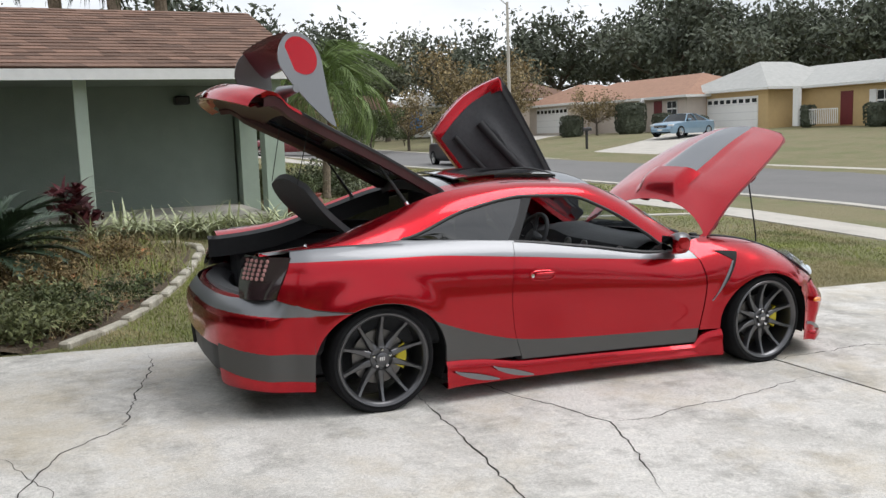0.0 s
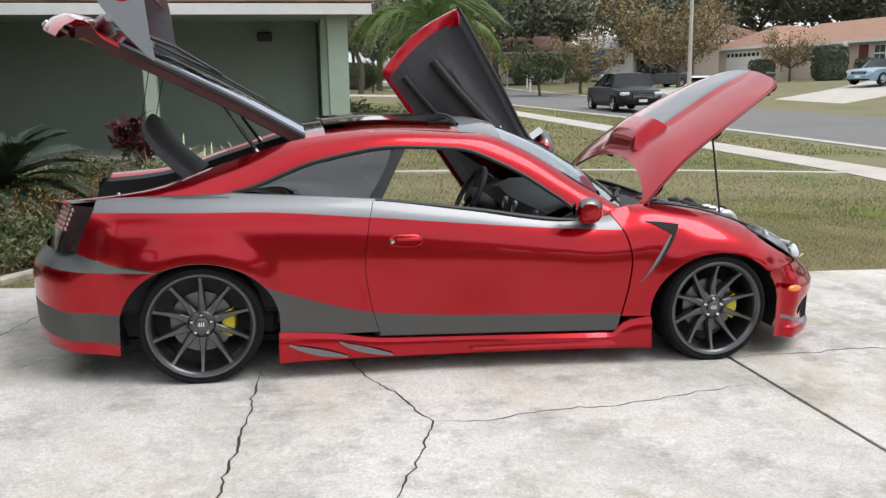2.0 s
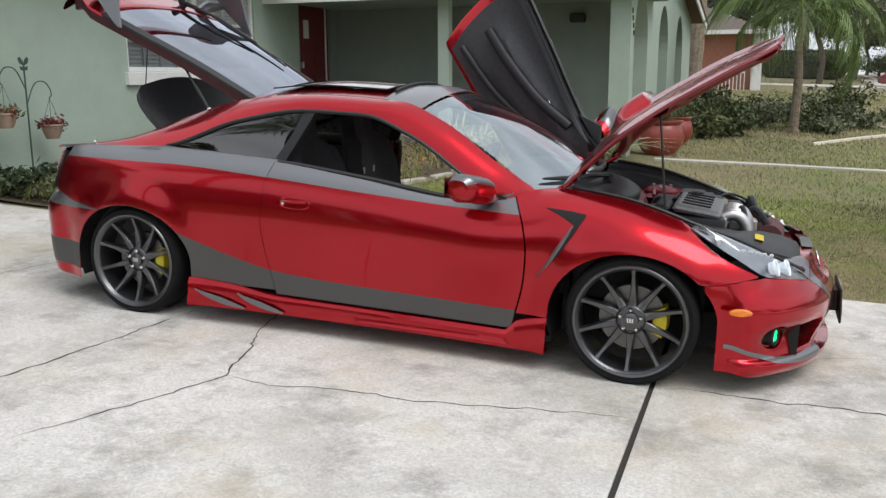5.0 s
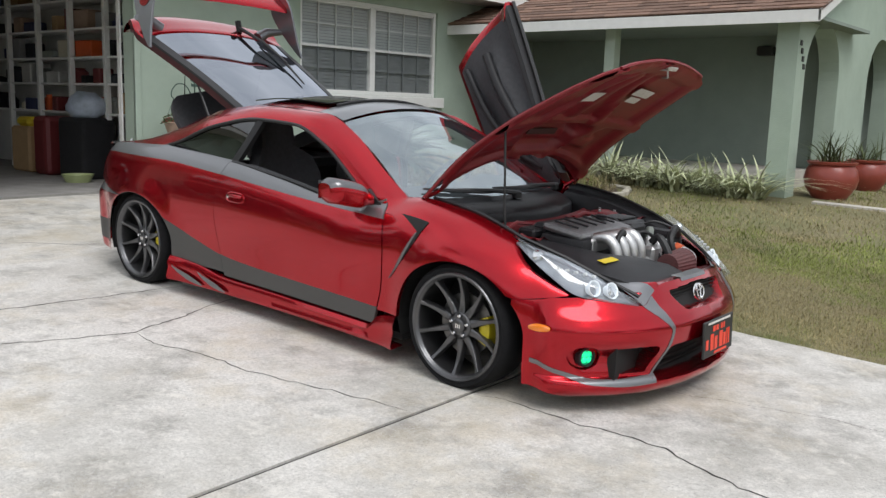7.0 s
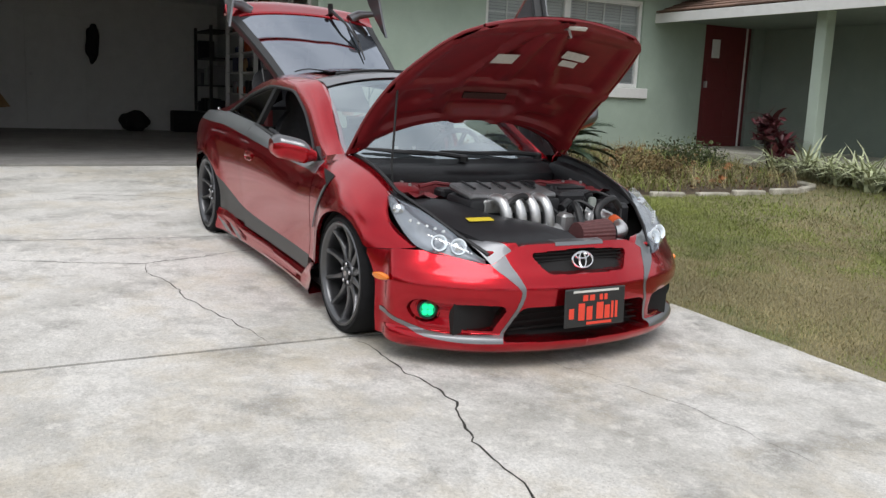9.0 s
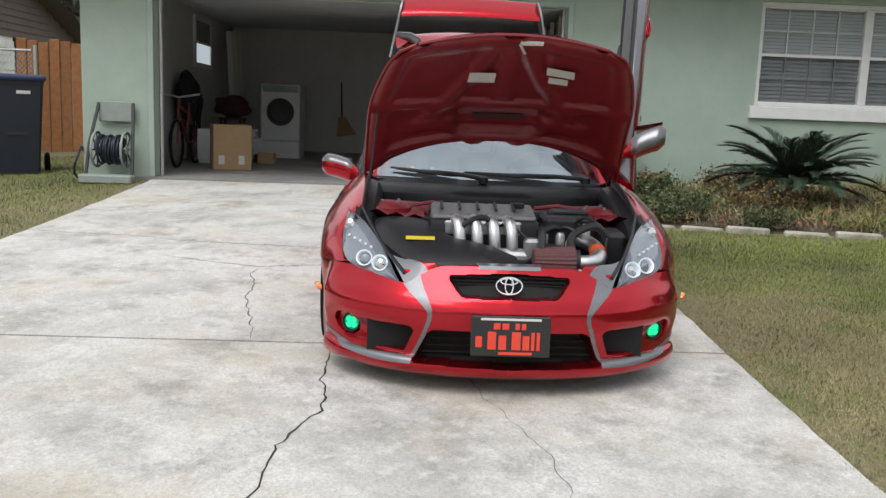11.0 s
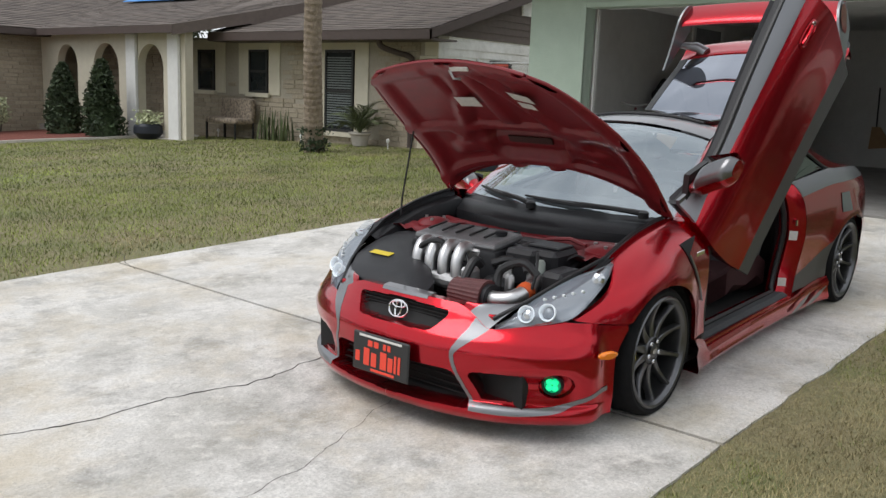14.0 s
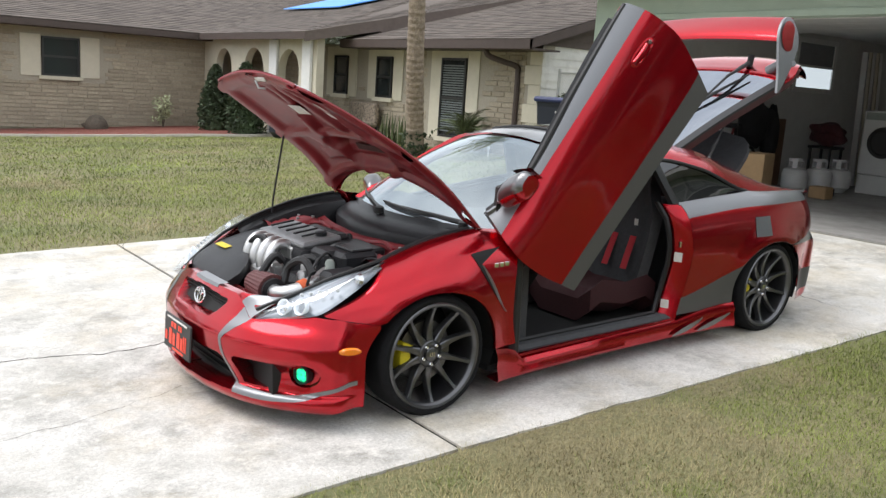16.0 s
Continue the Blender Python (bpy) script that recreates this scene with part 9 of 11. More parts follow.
one("green_bag", bm, material("green_print", (0.02, 0.12, 0.07), 0.6, vary=0.5, scale=25), "dark green patterned bag by the doorway", "bag")
bm = bmesh.new()
add_box(bm, (-8.0, SY - 0.75, FLOOR), (-7.5, SY - 0.3, 0.80), 0.03)
one("crate", bm, CARD, "brown open crate with yellow packets", "crate")
bm = bmesh.new()
add_box(bm, (-7.95, SY - 0.70, 0.80), (-7.6, SY - 0.4, 0.92), 0.04)
one("yellow_packet", bm, YELLOW, "yellow packets in a crate", "packet")
# cartons, tanks, washer, bicycle by the far wall
box1 = thing("carton", "large brown cardboard carton on the garage floor", "box")
bm = bmesh.new()
add_box(bm, (-0.5, -0.26, 0.0), (0.0, 0.26, 0.62), 0.01)
part("body", bm, CARD, box1)
for y in (-0.19, 0.08):
    boxed("shipping_label", (0.001, y, 0.08), (0.005, y + 0.08, 0.20), LABEL_WHITE, box1)
box1.matrix_basis = pose(-6.46, -2.92, FLOOR, 0, 0, 18)
for k, (x, y) in enumerate(((-8.44, -3.36), (-8.96, -3.28), (-9.38, -3.20))):
    tk = thing("gas_bottle", "white steel gas bottle on the garage floor", "gas bottle", group="row of gas bottles")
    bm = bmesh.new()
    add_lathe(bm, [(0.11, 0.0), (0.13, 0.03), (0.185, 0.08), (0.19, 0.27), (0.165, 0.34), (0.08, 0.375), (0.0, 0.38)], 24, Matrix.Translation((x, y, FLOOR)))
    part("body", bm, WHITE_ENAMEL, tk, smooth=True)
    bm = bmesh.new()
    add_lathe(bm, [(0.098, 0.46), (0.104, 0.465), (0.104, 0.50), (0.095, 0.50), (0.095, 0.465)], 20, Matrix.Translation((x, y, FLOOR)))
    for a in (0.4, 2.5, 4.6):
        add_box(bm, (0.092, -0.035, 0.36), (0.104, 0.035, 0.47), 0.0, m=Matrix.Translation((x, y, FLOOR)) @ Matrix.Rotation(a, 4, "Z"))
    part("collar", bm, WHITE_ENAMEL, tk, smooth=True)
    bm = bmesh.new()
    add_lathe(bm, [(0.02, 0.36), (0.025, 0.40), (0.0, 0.41)], 10, Matrix.Translation((x, y, FLOOR)))
    part("valve", bm, SIGN_BLACK, tk, smooth=True)
for name, y0 in (("washing_machine", -3.12),):
    ws = thing(name, "white front-loading " + name.replace("_", " ") + " against the garage wall", "appliance")
    boxed("body", (-10.45, y0, FLOOR + 0.30), (-9.75, y0 + 0.69, FLOOR + 1.28), WHITE_ENAMEL, ws, bevel=0.02)
    boxed("pedestal", (-10.44, y0 + 0.01, FLOOR), (-9.77, y0 + 0.68, FLOOR + 0.297), WHITE_ENAMEL, ws, bevel=0.01)
    bm = bmesh.new()
    add_lathe(bm, [(0.0, 0.0), (0.17, 0.01), (0.19, 0.03), (0.23, 0.03), (0.24, 0.0)], 28, Matrix.Translation((-9.75, y0 + 0.345, FLOOR + 0.80)) @ Matrix.Rotation(radians(90), 4, "Y"))
    part("door", bm, SIGN_BLACK, ws, "round dark door", smooth=True)
    boxed("control_panel", (-9.752, y0 + 0.04, FLOOR + 1.14), (-9.74, y0 + 0.65, FLOOR + 1.25), GREY_PLASTIC, ws)
bike = thing("bicycle", "dark bicycle leaning on the garage wall", "bicycle")
for x in (-6.6, -7.65):
    bm = bmesh.new()
    add_tube(bm, [(x + 0.32 * math.cos(a), -3.72, FLOOR + 0.33 + 0.32 * math.sin(a)) for a in (2 * math.pi * k / 24 for k in range(25))], 0.022, 6, caps=False)
    w = part("wheel", bm, TYRE, bike, smooth=True)
    bm = bmesh.new()
    for k in range(12):
        a = 2 * math.pi * k / 12
        add_tube(bm, [(x, -3.72, FLOOR + 0.33), (x + 0.31 * math.cos(a), -3.72, FLOOR + 0.33 + 0.31 * math.sin(a))], 0.002, 3)
    part("spokes", bm, GALV, w)
for a, b in (((-6.6, 0.33), (-6.75, 0.95)), ((-6.72, 0.85), (-7.25, 0.75)), ((-6.72, 0.80), (-7.15, 0.33)), ((-7.15, 0.33), (-7.3, 0.9)), ((-7.15, 0.33), (-7.65, 0.33)), ((-7.65, 0.33), (-7.27, 0.78))):
    bm = bmesh.new()
    add_tube(bm, [(a[0], -3.72, FLOOR + a[1]), (b[0], -3.72, FLOOR + b[1])], 0.018, 6)
    part("frame_tube", bm, RED_DOOR, bike, smooth=True)
bm = bmesh.new()
add_tube(bm, [(-6.78, -4.0, FLOOR + 1.02), (-6.75, -3.72, FLOOR + 0.97), (-6.78, -3.44, FLOOR + 1.02)], 0.014, 6)
part("handlebar", bm, GALV, bike, smooth=True)
bm = bmesh.new()
add_box(bm, (-7.42, -3.80, FLOOR + 0.9), (-7.15, -3.64, FLOOR + 0.97), 0.03)
part("saddle", bm, BLACK_SOFT, bike)


def lump(name, c, s, mat, label, cat, seed=0, rough=0.35):
    bm = bmesh.new()
    bmesh.ops.create_icosphere(bm, subdivisions=4, radius=1.0)
    for v in bm.verts:
        v.co *= 1 + rough * noise.noise(v.co * 1.7 + Vector((seed, 0, 0)))
    bmesh.ops.transform(bm, matrix=Matrix.Translation(c) @ Matrix.Diagonal((*s, 1)), verts=list(bm.verts))
    return one(name, bm, mat, label, cat, smooth=True)


lump("jacket", (-8.15, -3.97, 1.22), (0.42, 0.14, 0.36), BLACK_SOFT, "bulky black jacket hanging on the wall", "clothing", 3)
lump("coat", (-8.62, -3.98, 1.05), (0.16, 0.12, 0.42), BLACK_SOFT, "long black coat hanging on the wall", "clothing", 8)
lump("coat", (-12.40, -0.22, 1.80), (0.07, 0.12, 0.34), BLACK_SOFT, "black coat hanging on the back wall", "clothing", 5)
lump("laundry", (-9.55, -3.55, 1.08), (0.20, 0.30, 0.19), material("maroon_cloth", (0.055, 0.012, 0.016), 0.9, vary=0.3, scale=14, bump=0.01, bump_scale=30), "dark red laundry heaped on a stool", "laundry", 6)
for lo, hi, mt, nm, lab in (((-8.22, -2.86, FLOOR), (-8.0, -2.60, FLOOR + 0.17), CARD, "small_carton", "small brown carton on the garage floor"),
                            ((-8.05, -3.72, FLOOR), (-7.75, -3.50, FLOOR + 0.52), WHITE, "paint_carton", "white printed carton on the garage floor"),
                            ((-8.62, -2.98, FLOOR), (-8.38, -2.80, FLOOR + 0.12), BLACK_SOFT, "tool_case", "small black tool case on the garage floor"),
                            ((-9.2, -4.14, 0.62), (-8.75, -4.08, 1.28), material("old_board", (0.16, 0.09, 0.06), 0.7, vary=0.2, scale=8), "wooden_board", "dark wooden board leaning on the garage wall")):
    bm = bmesh.new()
    add_box(bm, lo if nm != "wooden_board" else (lo[0], lo[1], FLOOR), hi, 0.012)
    one(nm, bm, mt, lab, "box" if nm != "wooden_board" else "board")
stool = thing("stool", "plain dark stool under a heap of laundry", "stool")
boxed("seat", (-9.76, -3.76, 0.86), (-9.36, -3.36, 0.90), SIGN_BLACK, stool, bevel=0.008)
for x in (-9.74, -9.41):
    for y in (-3.74, -3.41):
        boxed("leg", (x, y, FLOOR), (x + 0.03, y + 0.03, 0.86), SIGN_BLACK, stool)
lump("sack", (-12.1, 0.45, 0.40), (0.2, 0.26, 0.2), BLACK_SOFT, "black sack slumped on the garage floor", "sack", 9)
bm = bmesh.new()
add_box(bm, (-12.4, 1.15, FLOOR), (-12.0, 1.75, 0.62), 0.02)
one("tool_box", bm, BLACK_SOFT, "black tool box on the garage floor", "tool box")
shelf2 = thing("metal_rack", "dark crowded metal rack at the back of the garage", "rack")
for x in (-12.4, -11.2):
    boxed("upright", (x, 1.62, FLOOR), (x + 0.05, 1.67, 2.2), SIGN_BLACK, shelf2)
for z in (0.6, 1.1, 1.6, 2.1):
    boxed("shelf", (-12.4, 1.62, z), (-11.15, 2.08, z + 0.03), SIGN_BLACK, shelf2)
for k in range(9):
    bm = bmesh.new()
    x = -12.3 + 0.26 * (k % 4)
    z = (0.63, 1.13, 1.63)[k // 4 if k < 8 else 2]
    add_box(bm, (x, 1.66, z), (x + rng.uniform(0.12, 0.22), 1.95, z + rng.uniform(0.15, 0.36)), 0.01)
    one("can", bm, rng.choice([BLACK_SOFT, SCREEN, GREY_PLASTIC, NAVY]), "dark container on the crowded metal rack", "container", group="goods on the metal rack")
planks = thing("timber_lengths", "pale timber lengths leaning in the garage corner", "timber")
for k in range(5):
    bm = bmesh.new()
    add_box(bm, (-0.02, -0.05, 0), (0.02, 0.05, 2.25), 0.003, m=Matrix.Translation((-10.9 - 0.12 * k, -3.78 + 0.02 * k, FLOOR)) @ Matrix.Rotation(radians(4), 4, "X") @ Matrix.Rotation(radians(-4 + k), 4, "Y"))
    part("length", bm, CREAM if k % 2 else GARAGE_WALL, planks)
gw = thing("window_2", "small bright window in the garage side wall", "window", kind="structure")
for lo, hi in (((-10.50, 1.72), (-9.30, 1.80)), ((-10.50, 2.50), (-9.30, 2.58)), ((-10.50, 1.80), (-10.42, 2.50)), ((-9.38, 1.80), (-9.30, 2.50)), ((-10.42, 2.12), (-9.38, 2.16))):
    boxed("window_frame", (lo[0], HY0 + T + 0.03, lo[1]), (hi[0], HY0 + T + 0.07, hi[1]), WHITE, gw)
boxed("pane", (-10.42, HY0 + T + 0.04, 2.16), (-9.38, HY0 + T + 0.05, 2.50), SCREEN, gw)
boxed("pane", (-10.42, HY0 + T + 0.04, 1.80), (-9.38, HY0 + T + 0.05, 2.12), glow("window_daylight", (0.50, 0.56, 0.60), 0.75), gw, "bright daylit pane")
idoor = thing("door_2", "pale flush door in the garage back wall, closed", "door", kind="structure")
boxed("door_leaf", (-12.498, -1.35, FLOOR), (-12.46, -0.35, FLOOR + 2.03), GARAGE_WALL, idoor, bevel=0.004)
bm = bmesh.new()
add_lathe(bm, [(0.0, 0.05), (0.03, 0.04), (0.02, 0.0)], 12, Matrix.Translation((-12.46, -1.27, FLOOR + 0.98)) @ Matrix.Rotation(radians(90), 4, "Y"))
part("knob", bm, GALV, idoor, smooth=True)
broom = thing("broom", "broom hanging on the garage wall", "broom")
bm = bmesh.new()
add_tube(bm, [(-12.45, -1.95, 1.65), (-12.45, -1.93, 0.95)], 0.014, 6)
part("stick", bm, SIGN_BLACK, broom)
bm = bmesh.new()
add_prism(bm, [(-2.0, 0.95), (-1.86, 0.95), (-1.62, 0.60), (-2.02, 0.55)], -12.47, -12.42, "x")
part("head", bm, CARD, broom)

# ---- plants ----
def on(x, y, yaw, z=0.0):
    x, y = far(x, y)
    return pose(x, y, G(x, y) + z, 0, 0, yaw)


def Gv(x, y):
    c = np.clip
    return (-0.0352 * c(x, -12 * c((18 - y) / 10, 0, 1), 14) + 0.002 * c(y, -3.6, 1.2) + 0.03 * c(y + 3.6, -22, 0) + 0.045 * c(y - 1.3, 0, 5.7) + 0.018 * c(y - 7, 0, 70)
            + 0.04 * c((-1.5 - x) / 3.3, 0, 1) ** 2 * c((12 - y) / 4, 0, 1) + 0.05 * c(x - 19, 0, 20) * (1 - 0.6 * c((y - 42) / 22, 0, 1)))


def raw(name, V, F, mat, parent=None, label="", kind=""):
    me = bpy.data.meshes.new(name)
    me.from_pydata(V, [], F)
    me.materials.append(mat)
    ob = new(name, me)
    if parent is not None:
        ob.parent = parent
    return tagged(ob, label, kind=kind) if (label or kind) else ob


def leaf_cloud(rng, centres, radius, n, size, flat=0.0):
    """n small folded leaves scattered round the given centres."""
    C = np.asarray(centres, float)
    pick = C[rng.integers(0, len(C), n)]
    P = pick + rng.normal(0, 1, (n, 3)) * radius * np.array([1, 1, 0.8])
    a = rng.normal(0, 1, (n, 3))
    a[:, 2] *= 1 - flat
    a /= np.linalg.norm(a, axis=1)[:, None]
    b = np.cross(a, rng.normal(0, 1, (n, 3)))
    b /= np.linalg.norm(b, axis=1)[:, None] + 1e-9
    c = np.cross(a, b)
    s = (size * rng.uniform(0.6, 1.4, n))[:, None]
    V = np.stack([P - a * s, P + b * s * 0.45 + c * s * 0.12, P + a * s, P - b * s * 0.45 + c * s * 0.12], 1).reshape(-1, 3)
    F = np.arange(4 * n).reshape(n, 4)
    return V.tolist(), F.tolist()


def blades(rng, P, h, w, lean=0.5, seg=1):
    """Thin blades standing on the points P, each leaning and bending its own way."""
    n = len(P)
    ang = rng.uniform(0, 2 * math.pi, n)
    d = np.stack([np.cos(ang), np.sin(ang), np.zeros(n)], 1)
    side = np.stack([-np.sin(ang), np.cos(ang), np.zeros(n)], 1)
    hh = (h * rng.uniform(0.55, 1.35, n))[:, None]
    k = (lean * rng.uniform(0.2, 1.6, n))[:, None]
    ww = (w * rng.uniform(0.6, 1.3, n))[:, None]
    if seg == 1:
        tip = P + d * hh * k
        tip[:, 2:] += hh
        V = np.stack([P - side * ww, P + side * ww, tip], 1).reshape(-1, 3)
        return V.tolist(), np.arange(3 * n).reshape(n, 3).tolist()
    rows = []
    for i in range(seg + 1):
        u = i / seg
        q = P + d * hh * k * u ** 1.4
        q = q + np.concatenate([np.zeros((n, 2)), hh * (u - 0.45 * np.minimum(k, 1.4) * u ** 2.6)], 1)
        wd = ww * (1.0 - 0.9 * u ** 2)
        rows.append(q - side * wd)
        rows.append(q + side * wd)
    V = np.stack(rows, 1)
    m = V.shape[1]
    F = []
    for i in range(seg):
        F.append(np.stack([np.arange(n) * m + 2 * i, np.arange(n) * m + 2 * i + 1, np.arange(n) * m + 2 * i + 3, np.arange(n) * m + 2 * i + 2], 1))
    return V.reshape(-1, 3).tolist(), np.concatenate(F).tolist()


def frond_mesh(name, mat, rng, length, arch, leaflet, pairs, droop, width, lift=0.3):
    """One feathered palm leaf along +x: a bent midrib and its leaflets."""
    V, F = [], []
    def rib(u):
        return Vector((length * (u - 0.25 * arch * u ** 3), 0, length * (lift * u + 0.35 * arch * u - arch * u ** 2.2)))
    for k in range(12):
        for s in (-1, 1):
            p = rib(k / 11)
            V.append((p.x, s * 0.014 * (1 - 0.8 * k / 11), p.z))
    for k in range(11):
        F.append((2 * k, 2 * k + 1, 2 * k + 3, 2 * k + 2))
    for k in range(pairs):
        u = 0.12 + 0.88 * k / pairs
        p = rib(u)
        t = (rib(min(1, u + 0.02)) - rib(u - 0.02)).normalized()
        for s in (-1, 1):
            L = leaflet * (0.45 + 0.9 * math.sin(math.pi * min(1, 0.15 + u * 0.85))) * rng.uniform(0.8, 1.15)
            a = 0.75 - 0.35 * u + rng.uniform(-0.1, 0.1)
            o = (t * math.cos(a) + Vector((0, s, 0)) * math.sin(a) + Vector((0, 0, 0.25 * (1 - droop)))).normalized()
            dz = Vector((0, 0, -droop * L * rng.uniform(0.7, 1.3)))
            b = len(V)
            m1, m2 = p + o * L * 0.5 + dz * 0.25, p + o * L * (1 - 0.35 * droop) + dz
            wv = t * width
            for q in (p - wv, p + wv, m1 - wv, m1 + wv, m2):
                V.append(tuple(q))
            F.append((b, b + 1, b + 3, b + 2))
            F.append((b + 2, b + 3, b + 4))
    me = bpy.data.meshes.new(name)
    me.from_pydata(V, [], F)
    me.materials.append(mat)
    return me


def fan_of(parent, meshes, rng, n, z, tilt0, tilt1, scale=(0.85, 1.1), centre=(0, 0)):
    for k in range(n):
        u = (k + 0.5) / n
        ob = new("frond", meshes[k % len(meshes)])
        ob.parent = parent
        a = k * 2.399 + rng.uniform(-0.2, 0.2)
        el = tilt0 + (tilt1 - tilt0) * u + rng.uniform(-6, 6)
        s = rng.uniform(*scale)
        ob.matrix_basis = (Matrix.Translation((centre[0], centre[1], z)) @ Matrix.Rotation(a, 4, "Z") @ Matrix.Rotation(-radians(el), 4, "Y")
                           @ Matrix.Rotation(rng.uniform(-0.3, 0.3), 4, "X") @ Matrix.Diagonal((s, s, s, 1)))


def trunk_bm(pts, r0, r1, rings=30, n=12, rough=0.06, seed=0):
    bm = bmesh.new()
    P = curve_pts(pts, rings)
    rs = [(r0 + (r1 - r0) * k / (rings - 1)) * (1 + 0.5 * max(0, 1 - k / 3) * 0.5 + rough * (k % 2 - 0.5) + rough * noise.noise((k * 0.7, seed, 0))) for k in range(rings)]
    add_tube(bm, P, rs, n)
    return bm


# planting bed: soil, kerb stones, plants
BED = [(-3.05, 1.30), (-2.75, 1.48), (-2.42, 1.98), (-2.12, 2.60), (-1.78, 3.5), (-1.45, 4.7), (-1.28, 5.5), (-1.50, 5.98), (-1.95, 6.15)]
BEDC = curve_pts([(x, y, 0) for x, y in BED], 60)


def bed_x(y):
    best = min(BEDC, key=lambda p: abs(p.y - y))
    return best.x


bm = bmesh.new()
add_grid(bm, [[(x, y, G(x, y) + (0.012 + 0.02 * noise.noise((x * 2, y * 2, 3)) if k else -0.02)) for k, x in enumerate(np.linspace(bed_x(y) - 0.03, -4.96, 12))] for y in np.linspace(1.34, 6.4, 40)])
bed = one("planting_bed", bm, MULCH, "bare brown soil of a weedy flower bed", "flower bed", kind="structure", smooth=True)
edge = thing("bed_edging", "row of pale concrete edging stones round the flower bed", "edging", kind="structure")
rng = np.random.default_rng(5)
bm = bmesh.new()
add_box(bm, (-0.19, -0.045, -0.08), (0.19, 0.045, 0.03), 0.014)
stone_me = mesh_of(bm, "edging_stone", EDGING)
dist = 0.0
for a, b in zip(BEDC[:-1], BEDC[1:]):
    dist += (b - a).length
    if dist > 0.395:
        dist = 0.0
        o = new("edging_stone", stone_me)
        o.parent = edge
        m = (a + b) / 2
        o.matrix_basis = Matrix.Translation((m.x, m.y, G(m.x, m.y) + rng.uniform(-0.02, 0.015))) @ Matrix.Rotation(math.atan2(b.y - a.y, b.x - a.x) + rng.uniform(-0.05, 0.05), 4, "Z") @ Matrix.Rotation(rng.uniform(-0.05, 0.05), 4, "X")


def in_bed(n, rng, y0=1.5, y1=6.2, x_lo=-4.75, margin=0.12):
    y = rng.uniform(y0, y1, n)
    hi = np.array([bed_x(v) for v in y]) - margin
    x = x_lo + (hi - x_lo) * rng.random(n)
    return np.stack([x, y, Gv(x, y) + 0.02], 1)


rng = np.random.default_rng(11)
V, F = blades(rng, in_bed(5200, rng), 0.22, 0.0035, 1.3, 3)
raw("dry_weeds", V, F, BLADE_STRAW, None, "tangle of dry straw-coloured weeds in the flower bed", "stuff")
clump = np.concatenate([in_bed(1, rng) + rng.normal(0, 1, (40, 3)) * np.array([0.13, 0.13, 0.0]) for k in range(46)])
clump[:, 2] = Gv(clump[:, 0], clump[:, 1]) + 0.02
V, F = blades(rng, clump, 0.25, 0.004, 1.0, 3)
raw("green_weeds", V, F, BLADE_GREEN, None, "green weeds among the dry stalks", "stuff")
V, F = leaf_cloud(rng, in_bed(600, rng), 0.05, 2600, 0.026, 0.6)
raw("brown_weeds", V, F, LEAF_BROWN, None, "brown withered weeds over the flower bed", "stuff")
P = in_bed(240, rng)
V, F = leaf_cloud(rng, P + np.array([0, 0, 0.05]), 0.015, 260, 0.055, 0.75)
raw("fallen_leaves", V, F, material("fallen_leaf", (0.33, 0.14, 0.06), 0.8, vary=0.3, scale=3, island=0.5), None, "curled brown fallen leaves on the soil", "stuff")


def shrub(name, label, x, y, r, h, mat, seed, n=1500, leaf=0.035, base=None, parts=True, group=""):
    """A bush: a few stems and a crown of many small leaves."""
    rng = np.random.default_rng(seed)
    s = thing(name, label, "shrub", group, m=pose(x, y, G(x, y) + 0.0 if base is None else base))
    bm = bmesh.new()
    tips = []
    for k in range(7):
        a = k * 2.4 + rng.uniform(0, 1)
        e = (r * 0.7 * math.cos(a) * rng.uniform(0.4, 1), r * 0.7 * math.sin(a) * rng.uniform(0.4, 1), h * rng.uniform(0.55, 0.9))
        mid = (e[0] * 0.4, e[1] * 0.4, e[2] * 0.5)
        add_tube(bm, curve_pts([(0, 0, -0.03), mid, e], 5), [0.012, 0.01, 0.008, 0.006, 0.003], 5)
        tips += [e, mid, (e[0] * 0.8, e[1] * 0.8, e[2] * 0.7)]
    part("stems", bm, BARK_DARK, s)
    for k in range(14):
        a, q, zz = rng.uniform(0, 6.28), rng.uniform(0.3, 0.85), rng.uniform(0.15, 0.9)
        tips.append((r * q * math.cos(a), r * q * math.sin(a), h * zz))
    V, F = leaf_cloud(rng, tips, r * 0.14, n, leaf)
    raw("foliage", V, F, mat, s)
    return s


shrub("low_shrub", "dark green low shrub in the flower bed by the wall", -4.45, 1.62, 0.30, 0.28, LEAF_DARK, 1)
shrub("low_shrub", "dull brown-green low shrub in the flower bed by the wall", -4.5, 2.35, 0.34, 0.24, LEAF_DRY, 2)
shrub("weedy_shrub", "loose light green weedy shrub in the flower bed", -3.6, 2.05, 0.45, 0.36, LEAF_MID, 3, 2200, 0.022)
shrub("weedy_shrub", "loose light green weedy shrub in the flower bed", -2.75, 2.15, 0.36, 0.27, LEAF_MID, 4, 1800, 0.02)
shrub("weedy_shrub", "loose brownish weedy shrub in the flower bed", -3.0, 3.1, 0.55, 0.36, LEAF_DRY, 5, 2200, 0.02)
shrub("weedy_shrub", "loose brownish weedy shrub in the flower bed", -2.4, 4.4, 0.6, 0.30, LEAF_DRY, 6, 2200, 0.02)
shrub("weedy_shrub", "loose dull green weedy shrub in the flower bed", -3.1, 5.6, 0.55, 0.34, LEAF_MID, 7, 2000, 0.022)
